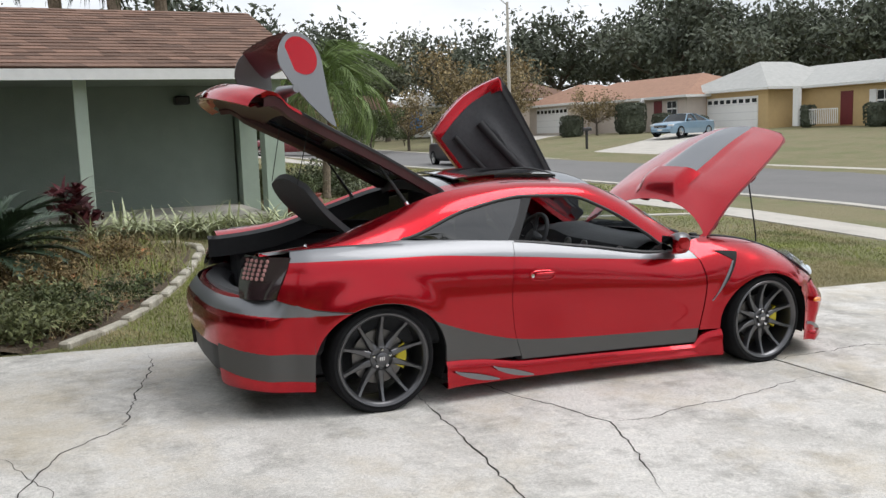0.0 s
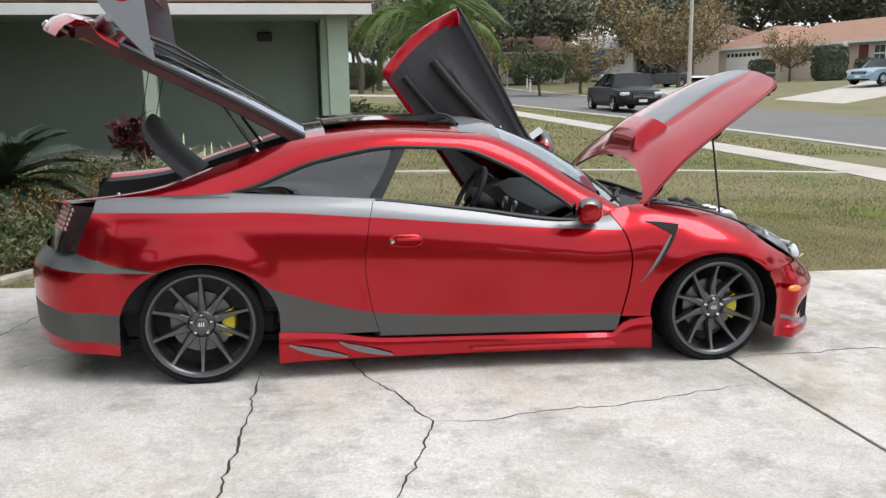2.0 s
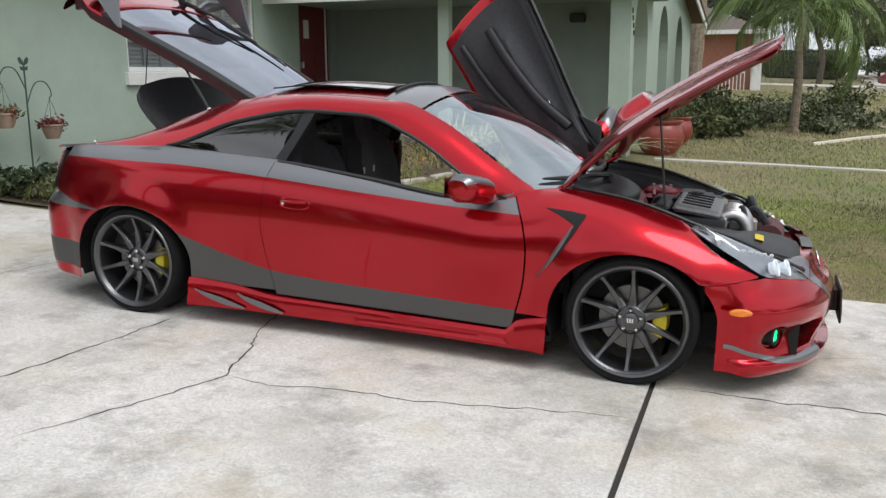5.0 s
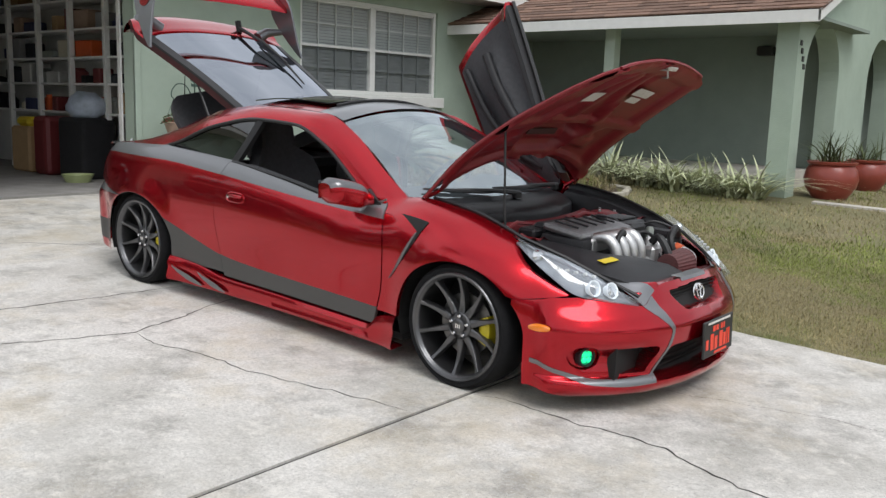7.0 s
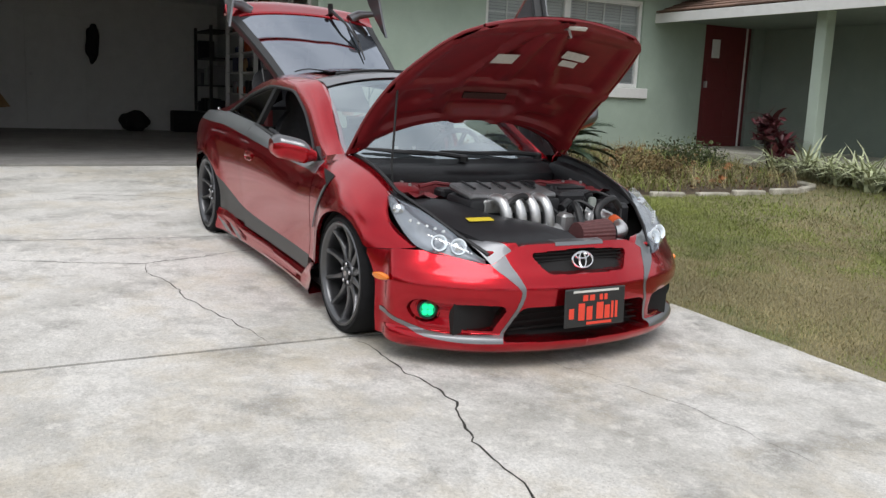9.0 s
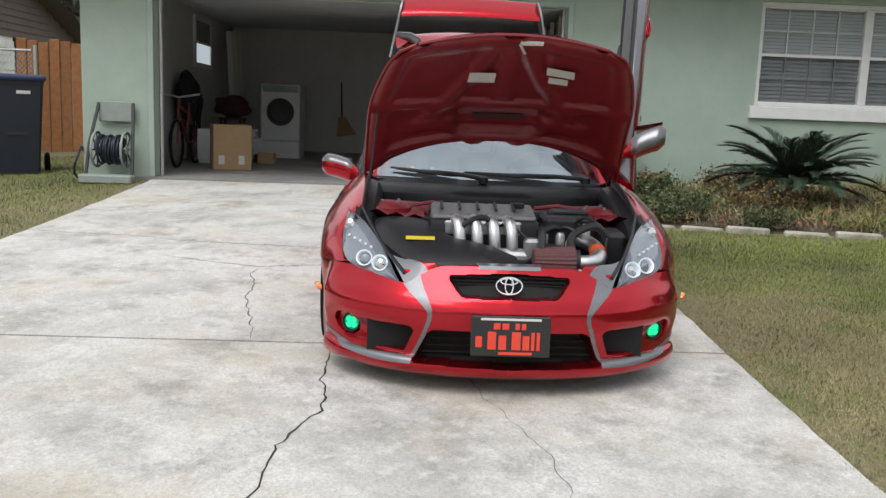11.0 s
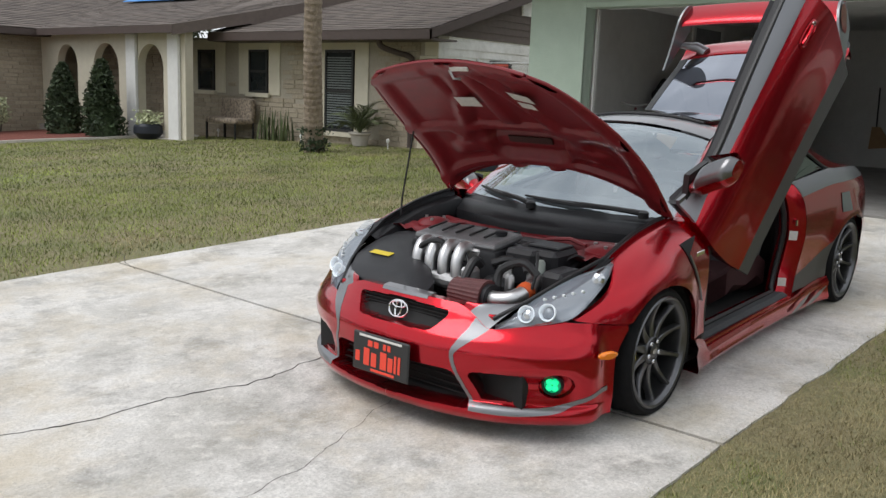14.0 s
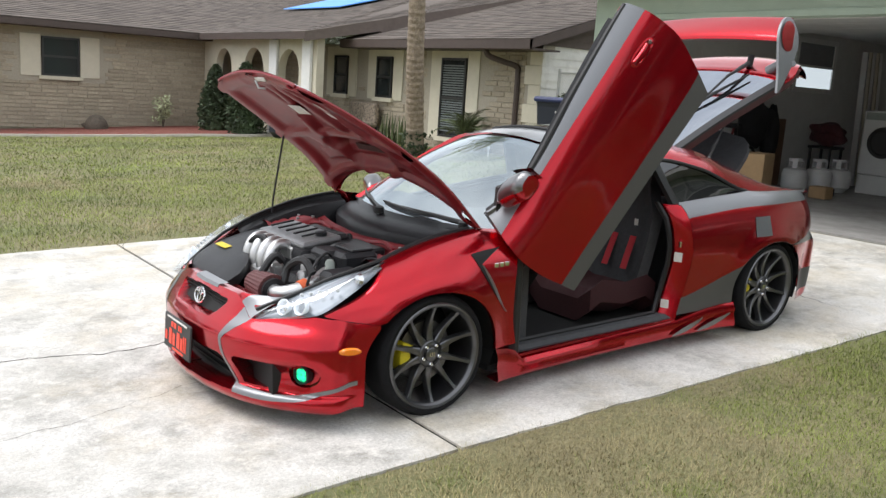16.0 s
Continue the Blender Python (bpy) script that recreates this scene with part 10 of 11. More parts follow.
shrub("weedy_shrub", "loose brownish weedy shrub in the flower bed", -4.2, 3.2, 0.55, 0.3, LEAF_DRY, 8, 2400, 0.022)
for k, (x, y, r, h) in enumerate(((-4.1, 1.62, 0.36, 0.26), (-3.55, 1.55, 0.36, 0.28), (-3.1, 1.62, 0.34, 0.24), (-2.78, 1.85, 0.28, 0.20), (-3.0, 2.3, 0.4, 0.26))):
    shrub("weedy_shrub", "loose light green weedy shrub in the flower bed", x, y, r, h, LEAF_WEED, 310 + k, 1500, 0.024)
shrub("weedy_shrub", "loose light green weedy shrub in the flower bed", -2.25, 2.85, 0.3, 0.18, LEAF_MID, 9, 900, 0.02)

# sago palm
import_rng = random.Random(3)
sago = thing("sago_palm", "dark green sago palm with stiff feathered fronds in the flower bed", "palm", m=pose(-3.42, 3.6, G(-3.42, 3.6)) @ Matrix.Scale(1.08, 4))
part("trunk", trunk_bm([(0, 0, -0.05), (0.01, 0, 0.1), (0.02, 0.01, 0.24)], 0.13, 0.11, 12, 12, 0.2), BARK_DARK, sago)
fan_of(sago, [frond_mesh("frond", LEAF_SAGO, random.Random(k), 0.86, 0.35, 0.17, 50, 0.15, 0.009, 0.2) for k in range(3)], import_rng, 54, 0.24, 46, -10)


# striped border grass, red cordyline
def tuft(name, label, cat, x, y, n, h, w, mat, seed, group="", lean=1.0):
    rng = np.random.default_rng(seed)
    t = thing(name, label, cat, group, m=pose(x, y, G(x, y) - 0.02))
    P = np.concatenate([rng.normal(0, 0.05, (n, 2)), np.zeros((n, 1))], 1)
    V, F = blades(rng, P, h, w, lean, 5)
    raw("leaves", V, F, mat, t)
    return t


T0 = tuft("border_grass", "clump of green and cream striped border grass", "ornamental grass", -2.35, 6.42, 46, 0.46, 0.018, LEAF_STRIPE, 4, "border grass along the porch", 1.5)
T1 = tuft("border_grass", "clump of green and cream striped border grass", "ornamental grass", -2.05, 6.55, 52, 0.50, 0.018, LEAF_STRIPE, 6, "border grass along the porch", 1.45)
r4 = random.Random(8)
for k in range(12):
    x, y = -1.82 + 0.165 * k + r4.uniform(-0.05, 0.05), 6.52 + 0.05 * math.sin(k * 2.1) + r4.uniform(-0.08, 0.08)
    copy_thing((T0, T1)[k % 2], pose(x, y, G(x, y) - 0.02, 0, 0, r4.uniform(0, 360)) @ Matrix.Scale(r4.uniform(0.75, 1.05), 4))

cord = thing("cordyline", "dark red broad-leaved cordyline in the flower bed", "shrub", m=pose(-2.6, 6.62, G(-2.6, 6.62)) @ Matrix.Scale(1.15, 4))
bm = bmesh.new()
for k in range(5):
    a = k * 1.3
    add_tube(bm, [(0.03 * math.cos(a), 0.03 * math.sin(a), 0), (0.12 * math.cos(a), 0.12 * math.sin(a), 0.25 + 0.06 * k)], 0.012, 6)
part("stems", bm, BARK_DARK, cord)
rng = np.random.default_rng(21)
P = np.concatenate([np.tile((0.12 * math.cos(k * 1.3), 0.12 * math.sin(k * 1.3), 0.12 + 0.07 * k), (13, 1)) + np.concatenate([np.zeros((13, 2)), rng.uniform(0, 0.16, (13, 1))], 1) for k in range(5)])
V, F = blades(rng, P, 0.21, 0.034, 1.5, 4)
V2, F2 = leaf_cloud(rng, P, 0.06, 120, 0.075)
raw("leaves", V + V2, F + [[i + len(V) for i in f] for f in F2], LEAF_RED, cord)


# glazed pots with grasses
def pot(x, y, label, seed, s=1.0):
    p = thing("flower_pot", label, "flower pot", "glazed pots by the arches", m=pose(x, y, G(x, y) - 0.03) @ Matrix.Diagonal((s, s, s * 0.82, 1)))
    bm = bmesh.new()
    add_lathe(bm, [(0.0, 0.0), (0.12, 0.0), (0.13, 0.015), (0.19, 0.12), (0.205, 0.2), (0.19, 0.29), (0.165, 0.33), (0.185, 0.345), (0.19, 0.365), (0.175, 0.37), (0.155, 0.34), (0.0, 0.32)], 28)
    part("bowl", bm, TERRACOTTA, p, smooth=True)
    rng = np.random.default_rng(seed)
    P = np.concatenate([rng.normal(0, 0.06, (70, 2)), np.full((70, 1), 0.32)], 1)
    V, F = blades(rng, P, 0.34, 0.006, 0.9, 4)
    raw("grass", V, F, LEAF_MID, p)
    return p


pot(0.52, 7.48, "round red glazed pot with thin green grass", 31, 1.55)
pot(0.55, 8.95, "round red glazed pot with thin green grass", 32, 1.4)
for k, (x, y, r, h, mt) in enumerate([(0.9, 10.1, 0.40, 0.45, LEAF_WEED), (1.3, 10.9, 0.5, 0.45, LEAF_MID), (0.9, 12.2, 0.5, 0.55, LEAF_WEED), (0.6, 13.6, 0.6, 0.7, LEAF_MID)]):
    shrub("garden_shrub", "loose green shrub beside the arched porch", x, y, r, h, mt, 40 + k, 1900, 0.05)

# iron stand with two hanging pots
stand = thing("plant_stand", "dark green iron double shepherd hook beside the garage", "plant stand", m=pose(-4.72, 1.95, 0.18))
bm = bmesh.new()
add_tube(bm, [(0, 0, -0.1), (0, 0, 1.22)], 0.008, 8)
part("pole", bm, IRON, stand)
for s, e, zt in ((-1, -0.28, 1.18), (1, 0.29, 1.05)):
    bm = bmesh.new()
    add_tube(bm, curve_pts([(0, 0, zt - 0.20), (0, e * 0.35, zt - 0.02), (0, e * 0.75, zt + 0.01), (0, e, zt - 0.05), (0, e * 1.06, zt - 0.12), (0, e * 0.96, zt - 0.15)], 24), 0.006, 6)
    part("hook", bm, IRON, stand)
bm = bmesh.new()
for s in (-1, 1):
    add_prism(bm, [(0, 0), (s * 0.05, 0.03), (s * 0.065, 0.07), (s * 0.04, 0.085), (s * 0.01, 0.05), (0, 0.02)], -0.003, 0.003, "x", m=Matrix.Translation((0, 0, 1.2)))
    add_prism(bm, [(0, -0.01), (s * 0.045, 0.0), (s * 0.04, -0.035), (s * 0.01, -0.04)], -0.003, 0.003, "x", m=Matrix.Translation((0, 0, 1.2)))
part("butterfly", bm, IRON, stand)
for k, (y, zt) in enumerate(((1.95 - 0.27, 1.21), (1.95 + 0.28, 1.08))):
    hp = thing("hanging_pot", "small clay pot with reddish trailing flowers hanging from the hook", "flower pot", "pots on the iron stand", m=pose(-4.72, y, zt - 0.37))
    bm = bmesh.new()
    add_lathe(bm, [(0, -0.02), (0.06, -0.02), (0.085, 0.04), (0.1, 0.1), (0.108, 0.105), (0.105, 0.12), (0.09, 0.115), (0, 0.1)], 20)
    part("pot", bm, CLAY, hp, smooth=True)
    for a in (0.3, 2.4, 4.5):
        bm = bmesh.new()
        add_tube(bm, [(0.1 * math.cos(a), 0.1 * math.sin(a), 0.11), (0, 0, 0.37)], 0.002, 4)
        part("wire", bm, IRON, hp)
    rng = np.random.default_rng(60 + k)
    V, F = leaf_cloud(rng, [(0.07 * math.cos(a), 0.07 * math.sin(a), 0.13) for a in range(6)], 0.035, 150, 0.025)
    raw("foliage", V, F, LEAF_RED if k else LEAF_MID, hp)
    V, F = leaf_cloud(rng, [(0.08 * math.cos(a), 0.08 * math.sin(a), 0.12) for a in range(6)], 0.03, 80, 0.022)
    raw("blossom", V, F, material("red_blossom", (0.35, 0.05, 0.05), 0.6, vary=0.2, scale=5, island=0.3), hp)

# ---- the neighbour's plants ----
palm_n = thing("palm_tree", "tall palm with a grey ringed trunk on the neighbour's lawn", "palm", m=pose(-6.36, -10.27, G(-6.36, -10.27)))
PT = [(0, 0, -0.1), (0.18, 0.16, 0.9), (0.38, 0.36, 1.9), (0.54, 0.55, 3.0), (0.75, 0.8, 4.6), (0.9, 0.95, 6.6)]
part("trunk", trunk_bm(PT, 0.185, 0.135, 90, 16, 0.05), BARK, palm_n)
fan_of(palm_n, [frond_mesh("frond", LEAF_PALM, random.Random(k + 50), 2.4, 0.6, 0.55, 40, 0.8, 0.014, 0.2) for k in range(2)], random.Random(4), 20, 6.5, 65, -30, centre=(0.9, 0.95))
rng = np.random.default_rng(70)
V, F = leaf_cloud(rng, [(0.2 * math.cos(a) + 0.05, 0.2 * math.sin(a) + 0.05, z) for a in (0.2, 1, 2, 3.4, 4.2, 5.2) for z in (0.05, 0.2, 0.4)], 0.06, 420, 0.05)
raw("ivy", V, F, LEAF_DARK, palm_n)


def cone_bush(x, y, r, h, seed):
    rng = np.random.default_rng(seed)
    s = thing("conical_bush", "dense dark green clipped conical bush by the porch arches", "shrub", "bushes at the neighbour's porch", m=pose(x, y, G(x, y)))
    bm = bmesh.new()
    add_tube(bm, [(0, 0, -0.05), (0, 0, h * 0.7)], [0.05, 0.02], 6)
    part("stem", bm, BARK_DARK, s)
    n = 6500
    u = rng.random(n) ** 0.8
    a = rng.uniform(0, 6.283, n)
    rr = r * (1 - u) ** 0.6 * (0.85 + 0.15 * np.sin(3 * a + 5 * u)) * rng.uniform(0.55, 1.02, n)
    C = np.stack([rr * np.cos(a), rr * np.sin(a), h * (0.04 + 0.94 * u)], 1)
    V, F = leaf_cloud(rng, C, 0.03, n, 0.055)
    raw("foliage", V, F, LEAF_DARK, s)
    bm = bmesh.new()
    add_lathe(bm, [(0.001, 0.02)] + [(r * 0.6 * (1 - k / 8) ** 0.6, h * (0.03 + 0.8 * k / 8)) for k in range(9)], 14)
    part("inner_growth", bm, LEAF_DARK, s)
    return s


cone_bush(-6.12, -19.74, 0.6, 1.85, 81)
cone_bush(-6.12, -17.77, 0.6, 1.9, 82)
shrub("garden_shrub", "small yellow-green plant in the red mulch bed", -5.32, -21.71, 0.36, 1.05, LEAF_STRIPE, 83, 500, 0.05)
shrub("climbing_shrub", "straggly green shrub climbing the white siding", -8.72, -8.67, 0.32, 1.35, LEAF_MID, 84, 1300, 0.04)
shrub("garden_shrub", "pale dry shrub beside the wooden fence", -8.3, -5.05, 0.42, 1.25, LEAF_STRIPE, 85, 1500, 0.04)
pp = thing("potted_palm", "feathery green palm in a pale grey pot under the tall window", "flower pot", m=pose(-7.87, -10.59, G(-7.87, -10.59)))
bm = bmesh.new()
add_lathe(bm, [(0, 0), (0.15, 0), (0.2, 0.22), (0.24, 0.24), (0.24, 0.28), (0.2, 0.27), (0, 0.25)], 20)
part("pot", bm, CONCRETE_PALE, pp, smooth=True)
fan_of(pp, [frond_mesh("frond", LEAF_MID, random.Random(91), 0.85, 0.6, 0.22, 22, 0.3, 0.012, 0.2)], random.Random(9), 16, 0.25, 75, 20)
for k in range(6):
    x, y = -8.03, -13.14 - 0.18 * k
    tuft("snake_plant", "stiff upright green snake plant against the brick wall", "plant", x, y, 7, 0.62, 0.025, LEAF_MID, 95 + k, "snake plants along the wall", 0.18)
pc = thing("potted_plant", "dark round pot with a mixed plant beside the porch column", "flower pot", m=pose(-6.6, -16.55, G(-6.6, -16.55)))
bm = bmesh.new()
add_lathe(bm, [(0, 0), (0.22, 0), (0.34, 0.14), (0.33, 0.3), (0.27, 0.36), (0.24, 0.33), (0, 0.32)], 22)
part("pot", bm, NAVY, pc, smooth=True)
rng = np.random.default_rng(99)
V, F = leaf_cloud(rng, [(0.15 * math.cos(a), 0.15 * math.sin(a), 0.42 + 0.08 * (a % 2)) for a in range(6)], 0.09, 380, 0.06)
raw("leaves", V, F, LEAF_STRIPE, pc)
orn = thing("garden_ornament", "small dark rounded stone ornament in the mulch", "ornament", m=pose(-3.4, -21.6, G(-3.4, -21.6) + 0.03) @ Matrix.Scale(1.0, 4))
bm = bmesh.new()
add_lathe(bm, [(0.0, 0.0), (0.3, 0.0), (0.32, 0.06), (0.28, 0.22), (0.17, 0.36), (0.08, 0.40), (0.0, 0.41)], 20)
add_tube(bm, [(0.28, 0, 0.08), (0.36, 0, 0.13), (0.40, 0, 0.12)], [0.07, 0.06, 0.03], 8)
part("shell", bm, BARK_DARK, orn, smooth=True)
for k, (x, y) in enumerate(((-8.09, -15.85), (-7.87, -10.53), (-7.66, -9.58), (-7.77, -12.34))):
    g = one("garden_light", bmesh.new(), WHITE, "small white stake light in the lawn edge", "garden light", "stake lights")
    bm = bmesh.new()
    add_tube(bm, [(0, 0, -0.05), (0, 0, 0.12)], 0.012, 6)
    add_lathe(bm, [(0.001, 0.2), (0.035, 0.17), (0.03, 0.12), (0.001, 0.12)], 10)
    bm.to_mesh(g.data)
    bm.free()
    g.matrix_basis = pose(x, y, G(x, y))

# ---- queen palm and bed beyond the porch ----
LEAF_BED = material("dull_leaf", (0.15, 0.17, 0.095), 0.7, vary=0.4, scale=1.5, island=0.5)
qm = [frond_mesh("frond", LEAF_PALM, random.Random(k + 20), 1.7, 0.9, 0.62, 44, 0.95, 0.009, 0.3) for k in range(3)]
for k, (x, y, h, n) in enumerate(((2.04, 12.25, 2.05, 22),)):
    q = thing("queen_palm", "queen palm with drooping feathery yellow-green fronds", "palm", "", m=on(x, y, 0))
    part("trunk", trunk_bm([(0, 0, -0.1), (0.03, 0, 0.9), (0.0, 0.05, 1.5), (0.05, 0.05, h)], 0.085, 0.06, 36, 12, 0.05), BARK, q)
    fan_of(q, qm, random.Random(k), n, h, 72, -30)
for k, (x, y, r, h, mt) in enumerate([(2.3, 13.4, 0.6, 0.5, LEAF_MID), (2.9, 13.6, 0.6, 0.65, LEAF_BED), (3.4, 14.2, 0.5, 0.45, LEAF_BED), (1.5, 13.2, 0.6, 0.6, LEAF_BED), (1.9, 14.6, 0.7, 0.8, LEAF_BED), (2.9, 15.6, 0.7, 0.7, LEAF_BED), (0.9, 14.6, 0.6, 0.7, LEAF_MID), (2.6, 12.4, 0.5, 0.3, LEAF_BED), (3.0, 13.9, 0.6, 1.25, LEAF_MID), (2.6, 14.4, 0.55, 1.1, LEAF_BED)]):
    shrub("low_shrub", "low dull green shrub round the foot of the palm", *far(x, y), r * 0.85, h * 0.72, mt, 120 + k, 800, 0.045)
bm = bmesh.new()
HP = curve_pts([(*far(x, y), 0) for x, y in ((2.3, 9.9), (3.0, 11.4), (3.75, 12.9), (3.9, 14.0), (3.4, 14.6), (2.9, 14.2))], 40)
add_tube(bm, [(p.x, p.y, G(p.x, p.y) + 0.0) for p in HP], 0.035, 6)
one("garden_hose", bm, CREAM, "pale hose curving round the palm bed on the lawn", "hose")

# ---- parked cars along the street ----
def far_car(name, label, m, paint, L=4.5, W=1.78, H=1.42, hood=0.27, boot=0.80, belt=0.92, roof=(0.42, 0.68)):
    """A parked saloon, nose towards +x: body, glass, lamps and wheels."""
    c = thing(name, label, "car", m=m)
    def deck(u):
        return sm(u, [(0.0, 0.80), (0.03, 0.92), (1 - boot if boot < 1 else 0, belt + 0.03), (1 - hood, belt), (0.93, 0.78), (0.985, 0.66), (1.0, 0.5)])
    bm = bmesh.new()
    rows = []
    for k in range(25):
        u = k / 24
        x = (u - 0.5) * L
        w = W / 2 * sm(u, [(0, 0.80), (0.05, 0.93), (0.25, 1.0), (0.75, 1.0), (0.93, 0.92), (1.0, 0.70)])
        z = deck(u)
        zb = 0.30 if u < 0.03 or u > 0.97 else 0.2
        prof = [(w * 0.9, zb), (w, zb + 0.12), (w * 1.01, min(z - 0.1, 0.6)), (w * 0.97, z - 0.05), (w * 0.86, z), (0, z + 0.03)]
        rows.append([(x, y, zz) for y, zz in prof] + [(x, -y, zz) for y, zz in prof[-2::-1]])
    g = add_grid(bm, rows)
    for r in (g[0], g[-1]):
        bm.faces.new(r)
    bmesh.ops.recalc_face_normals(bm, faces=list(bm.faces))
    part("body", bm, paint, c, smooth=True)
    u0, u1 = 1 - boot, 1 - hood
    x0, x1 = (u0 - 0.5) * L, (u1 - 0.5) * L
    r0, r1 = (roof[0] - 0.5) * L, (roof[1] - 0.5) * L
    wb, wr = W / 2 * 0.88, W / 2 * 0.68
    bm = bmesh.new()
    sec = [(x0, wb, belt), (r0, wr, H - 0.03), ((r0 + r1) / 2, wr * 1.02, H), (r1, wr, H - 0.04), (x1, wb, belt - 0.02)]
    add_grid(bm, [[(x, y, z - 0.02), (x, y * 0.9, z), (x, 0, z + 0.015), (x, -y * 0.9, z), (x, -y, z - 0.02)] for x, y, z in sec[1:4]])
    for s in (-1, 1):
        for a, b in ((0, 1), (4, 3), (2, 2)):
            p, q = sec[a], sec[b]
            if a == b:
                p = ((x0 + x1) / 2, wb, belt)
            add_tube(bm, [(p[0], s * p[1], p[2] - 0.02), (q[0], s * q[1], q[2] - 0.03)], 0.035, 6)
    part("roof", bm, paint, c, smooth=True)
    for nm, a, b in (("rear_window", sec[0], sec[1]), ("windscreen", sec[4], sec[3])):
        bm = bmesh.new()
        add_grid(bm, [[(p[0], y * p[1], p[2] + 0.03 * (1 - abs(y))) for y in (-0.95, -0.5, 0, 0.5, 0.95)] for p in (a, b)])
        part(nm, bm, PANE, c)
    for s in (-1, 1):
        for a0, a1, t0, t1 in ((x0 + 0.2, (x0 + x1) / 2 - 0.06, r0, (r0 + r1) / 2 - 0.05), ((x0 + x1) / 2 + 0.06, x1 - 0.12, (r0 + r1) / 2 + 0.05, r1)):
            bm = bmesh.new()
            f = bm.faces.new([bm.verts.new(p) for p in ((a0, s * wb * 0.99, belt), (a1, s * wb * 0.99, belt), (t1, s * wr, H - 0.07), (t0, s * wr, H - 0.07))])
            part("side_window", bm, PANE, c)
        bm = bmesh.new()
        add_box(bm, (x1 - 0.42, s * (wb + 0.06) - 0.09, belt + 0.02), (x1 - 0.28, s * (wb + 0.06) + 0.09, belt + 0.14), 0.03)
        part("door_mirror", bm, paint, c)
        bm = bmesh.new()
        add_box(bm, (L * 0.43, s * W * 0.35 - 0.17, 0.60), (L * 0.478, s * W * 0.35 + 0.15, 0.73), 0.03)
        part("headlight", bm, LAMP_CLEAR, c, "clear headlight")
        bm = bmesh.new()
        add_box(bm, (-L * 0.5 - 0.005, s * W * 0.33 - 0.13, 0.62), (-L * 0.47, s * W * 0.33 + 0.13, 0.80), 0.02)
        part("tail_light", bm, SIGN_RED, c, "red tail light")
        for k in range(2):
            bm = bmesh.new()
            add_box(bm, ((x0 + x1) / 2 - 0.3 + k * 1.0, s * W * 0.5 - 0.02, 0.76), ((x0 + x1) / 2 - 0.14 + k * 1.0, s * W * 0.5 + 0.02, 0.79), 0.006)
            part("door_handle", bm, paint, c)
    bm = bmesh.new()
    add_box(bm, (L * 0.478, -0.42, 0.48), (L * 0.497, 0.42, 0.68), 0.02)
    gr = part("grille", bm, TYRE, c, "black grille in a bright frame")
    for k in range(3):
        bm = bmesh.new()
        add_box(bm, (L * 0.497, -0.38, 0.52 + 0.05 * k), (L * 0.497 + 0.008, 0.38, 0.532 + 0.05 * k), 0)
        part("slat", bm, GALV, gr)
    bm = bmesh.new()
    add_box(bm, (L * 0.5 - 0.005, -0.16, 0.36), (L * 0.5 + 0.01, 0.16, 0.46), 0.01)
    part("number_plate", bm, WHITE, c, "pale number plate")
    bm = bmesh.new()
    add_box(bm, (L * 0.47, -W * 0.36, 0.24), (L * 0.492, W * 0.36, 0.34), 0.02)
    part("lower_intake", bm, TYRE, c, "black lower intake")
    for fx in (-0.30, 0.315):
        for s in (-1, 1):
            R = 0.315
            M = Matrix.Translation((fx * L, s * (W / 2 - 0.09), R)) @ Matrix.Rotation(radians(-90 * s), 4, "X")
            bm = bmesh.new()
            add_lathe(bm, [(0.19, -0.09), (0.30, -0.10), (R, -0.06), (R, 0.08), (0.30, 0.105), (0.215, 0.10), (0.205, 0.05)], 24, M)
            t = part("wheel", bm, TYRE, c, smooth=True)
            bm = bmesh.new()
            add_lathe(bm, [(0.206, 0.095), (0.19, 0.06), (0.17, 0.05)], 20, M)
            add_lathe(bm, [(0.06, 0.05), (0.05, 0.085), (0.001, 0.09)], 12, M)
            for k in range(5):
                add_box(bm, (0.03, -0.03, 0.055), (0.19, 0.03, 0.082), 0.0, m=M @ Matrix.Rotation(k * 1.2566, 4, "Z"))
            part("rim", bm, GALV, t, "silver five-spoke rim")
            bm = bmesh.new()
            add_lathe(bm, [(0.001, 0.02), (0.2, 0.02)], 16, M)
            part("brake_disc", bm, TYRE, t)
    return c


sedan = far_car("sedan", "black four-door sedan parked at the street edge", on(12.0, 27.75, -94, 0.02), CAR_BLACK, 4.5, 1.8, 1.45)
far_car("coupe", "light blue two-door coupe parked on the drive opposite", on(29.55, 36.45, 196, 0.03), CAR_BLUE, 4.4, 1.76, 1.33, 0.30, 0.86, 0.88, (0.40, 0.60))
far_car("red_car", "dark red saloon parked in a drive up the street", on(8.5, 44.1, 172, 0.02), CAR_DKRED, 4.9, 1.85, 1.45)
far_car("grey_car", "dark grey car parked under a tree", on(23.6, 51.5, 190, 0.02), material("grey_car_paint", (0.08, 0.085, 0.095), 0.3, vary=0.05, scale=4, coat=0.5), 4.7, 1.8, 1.6)


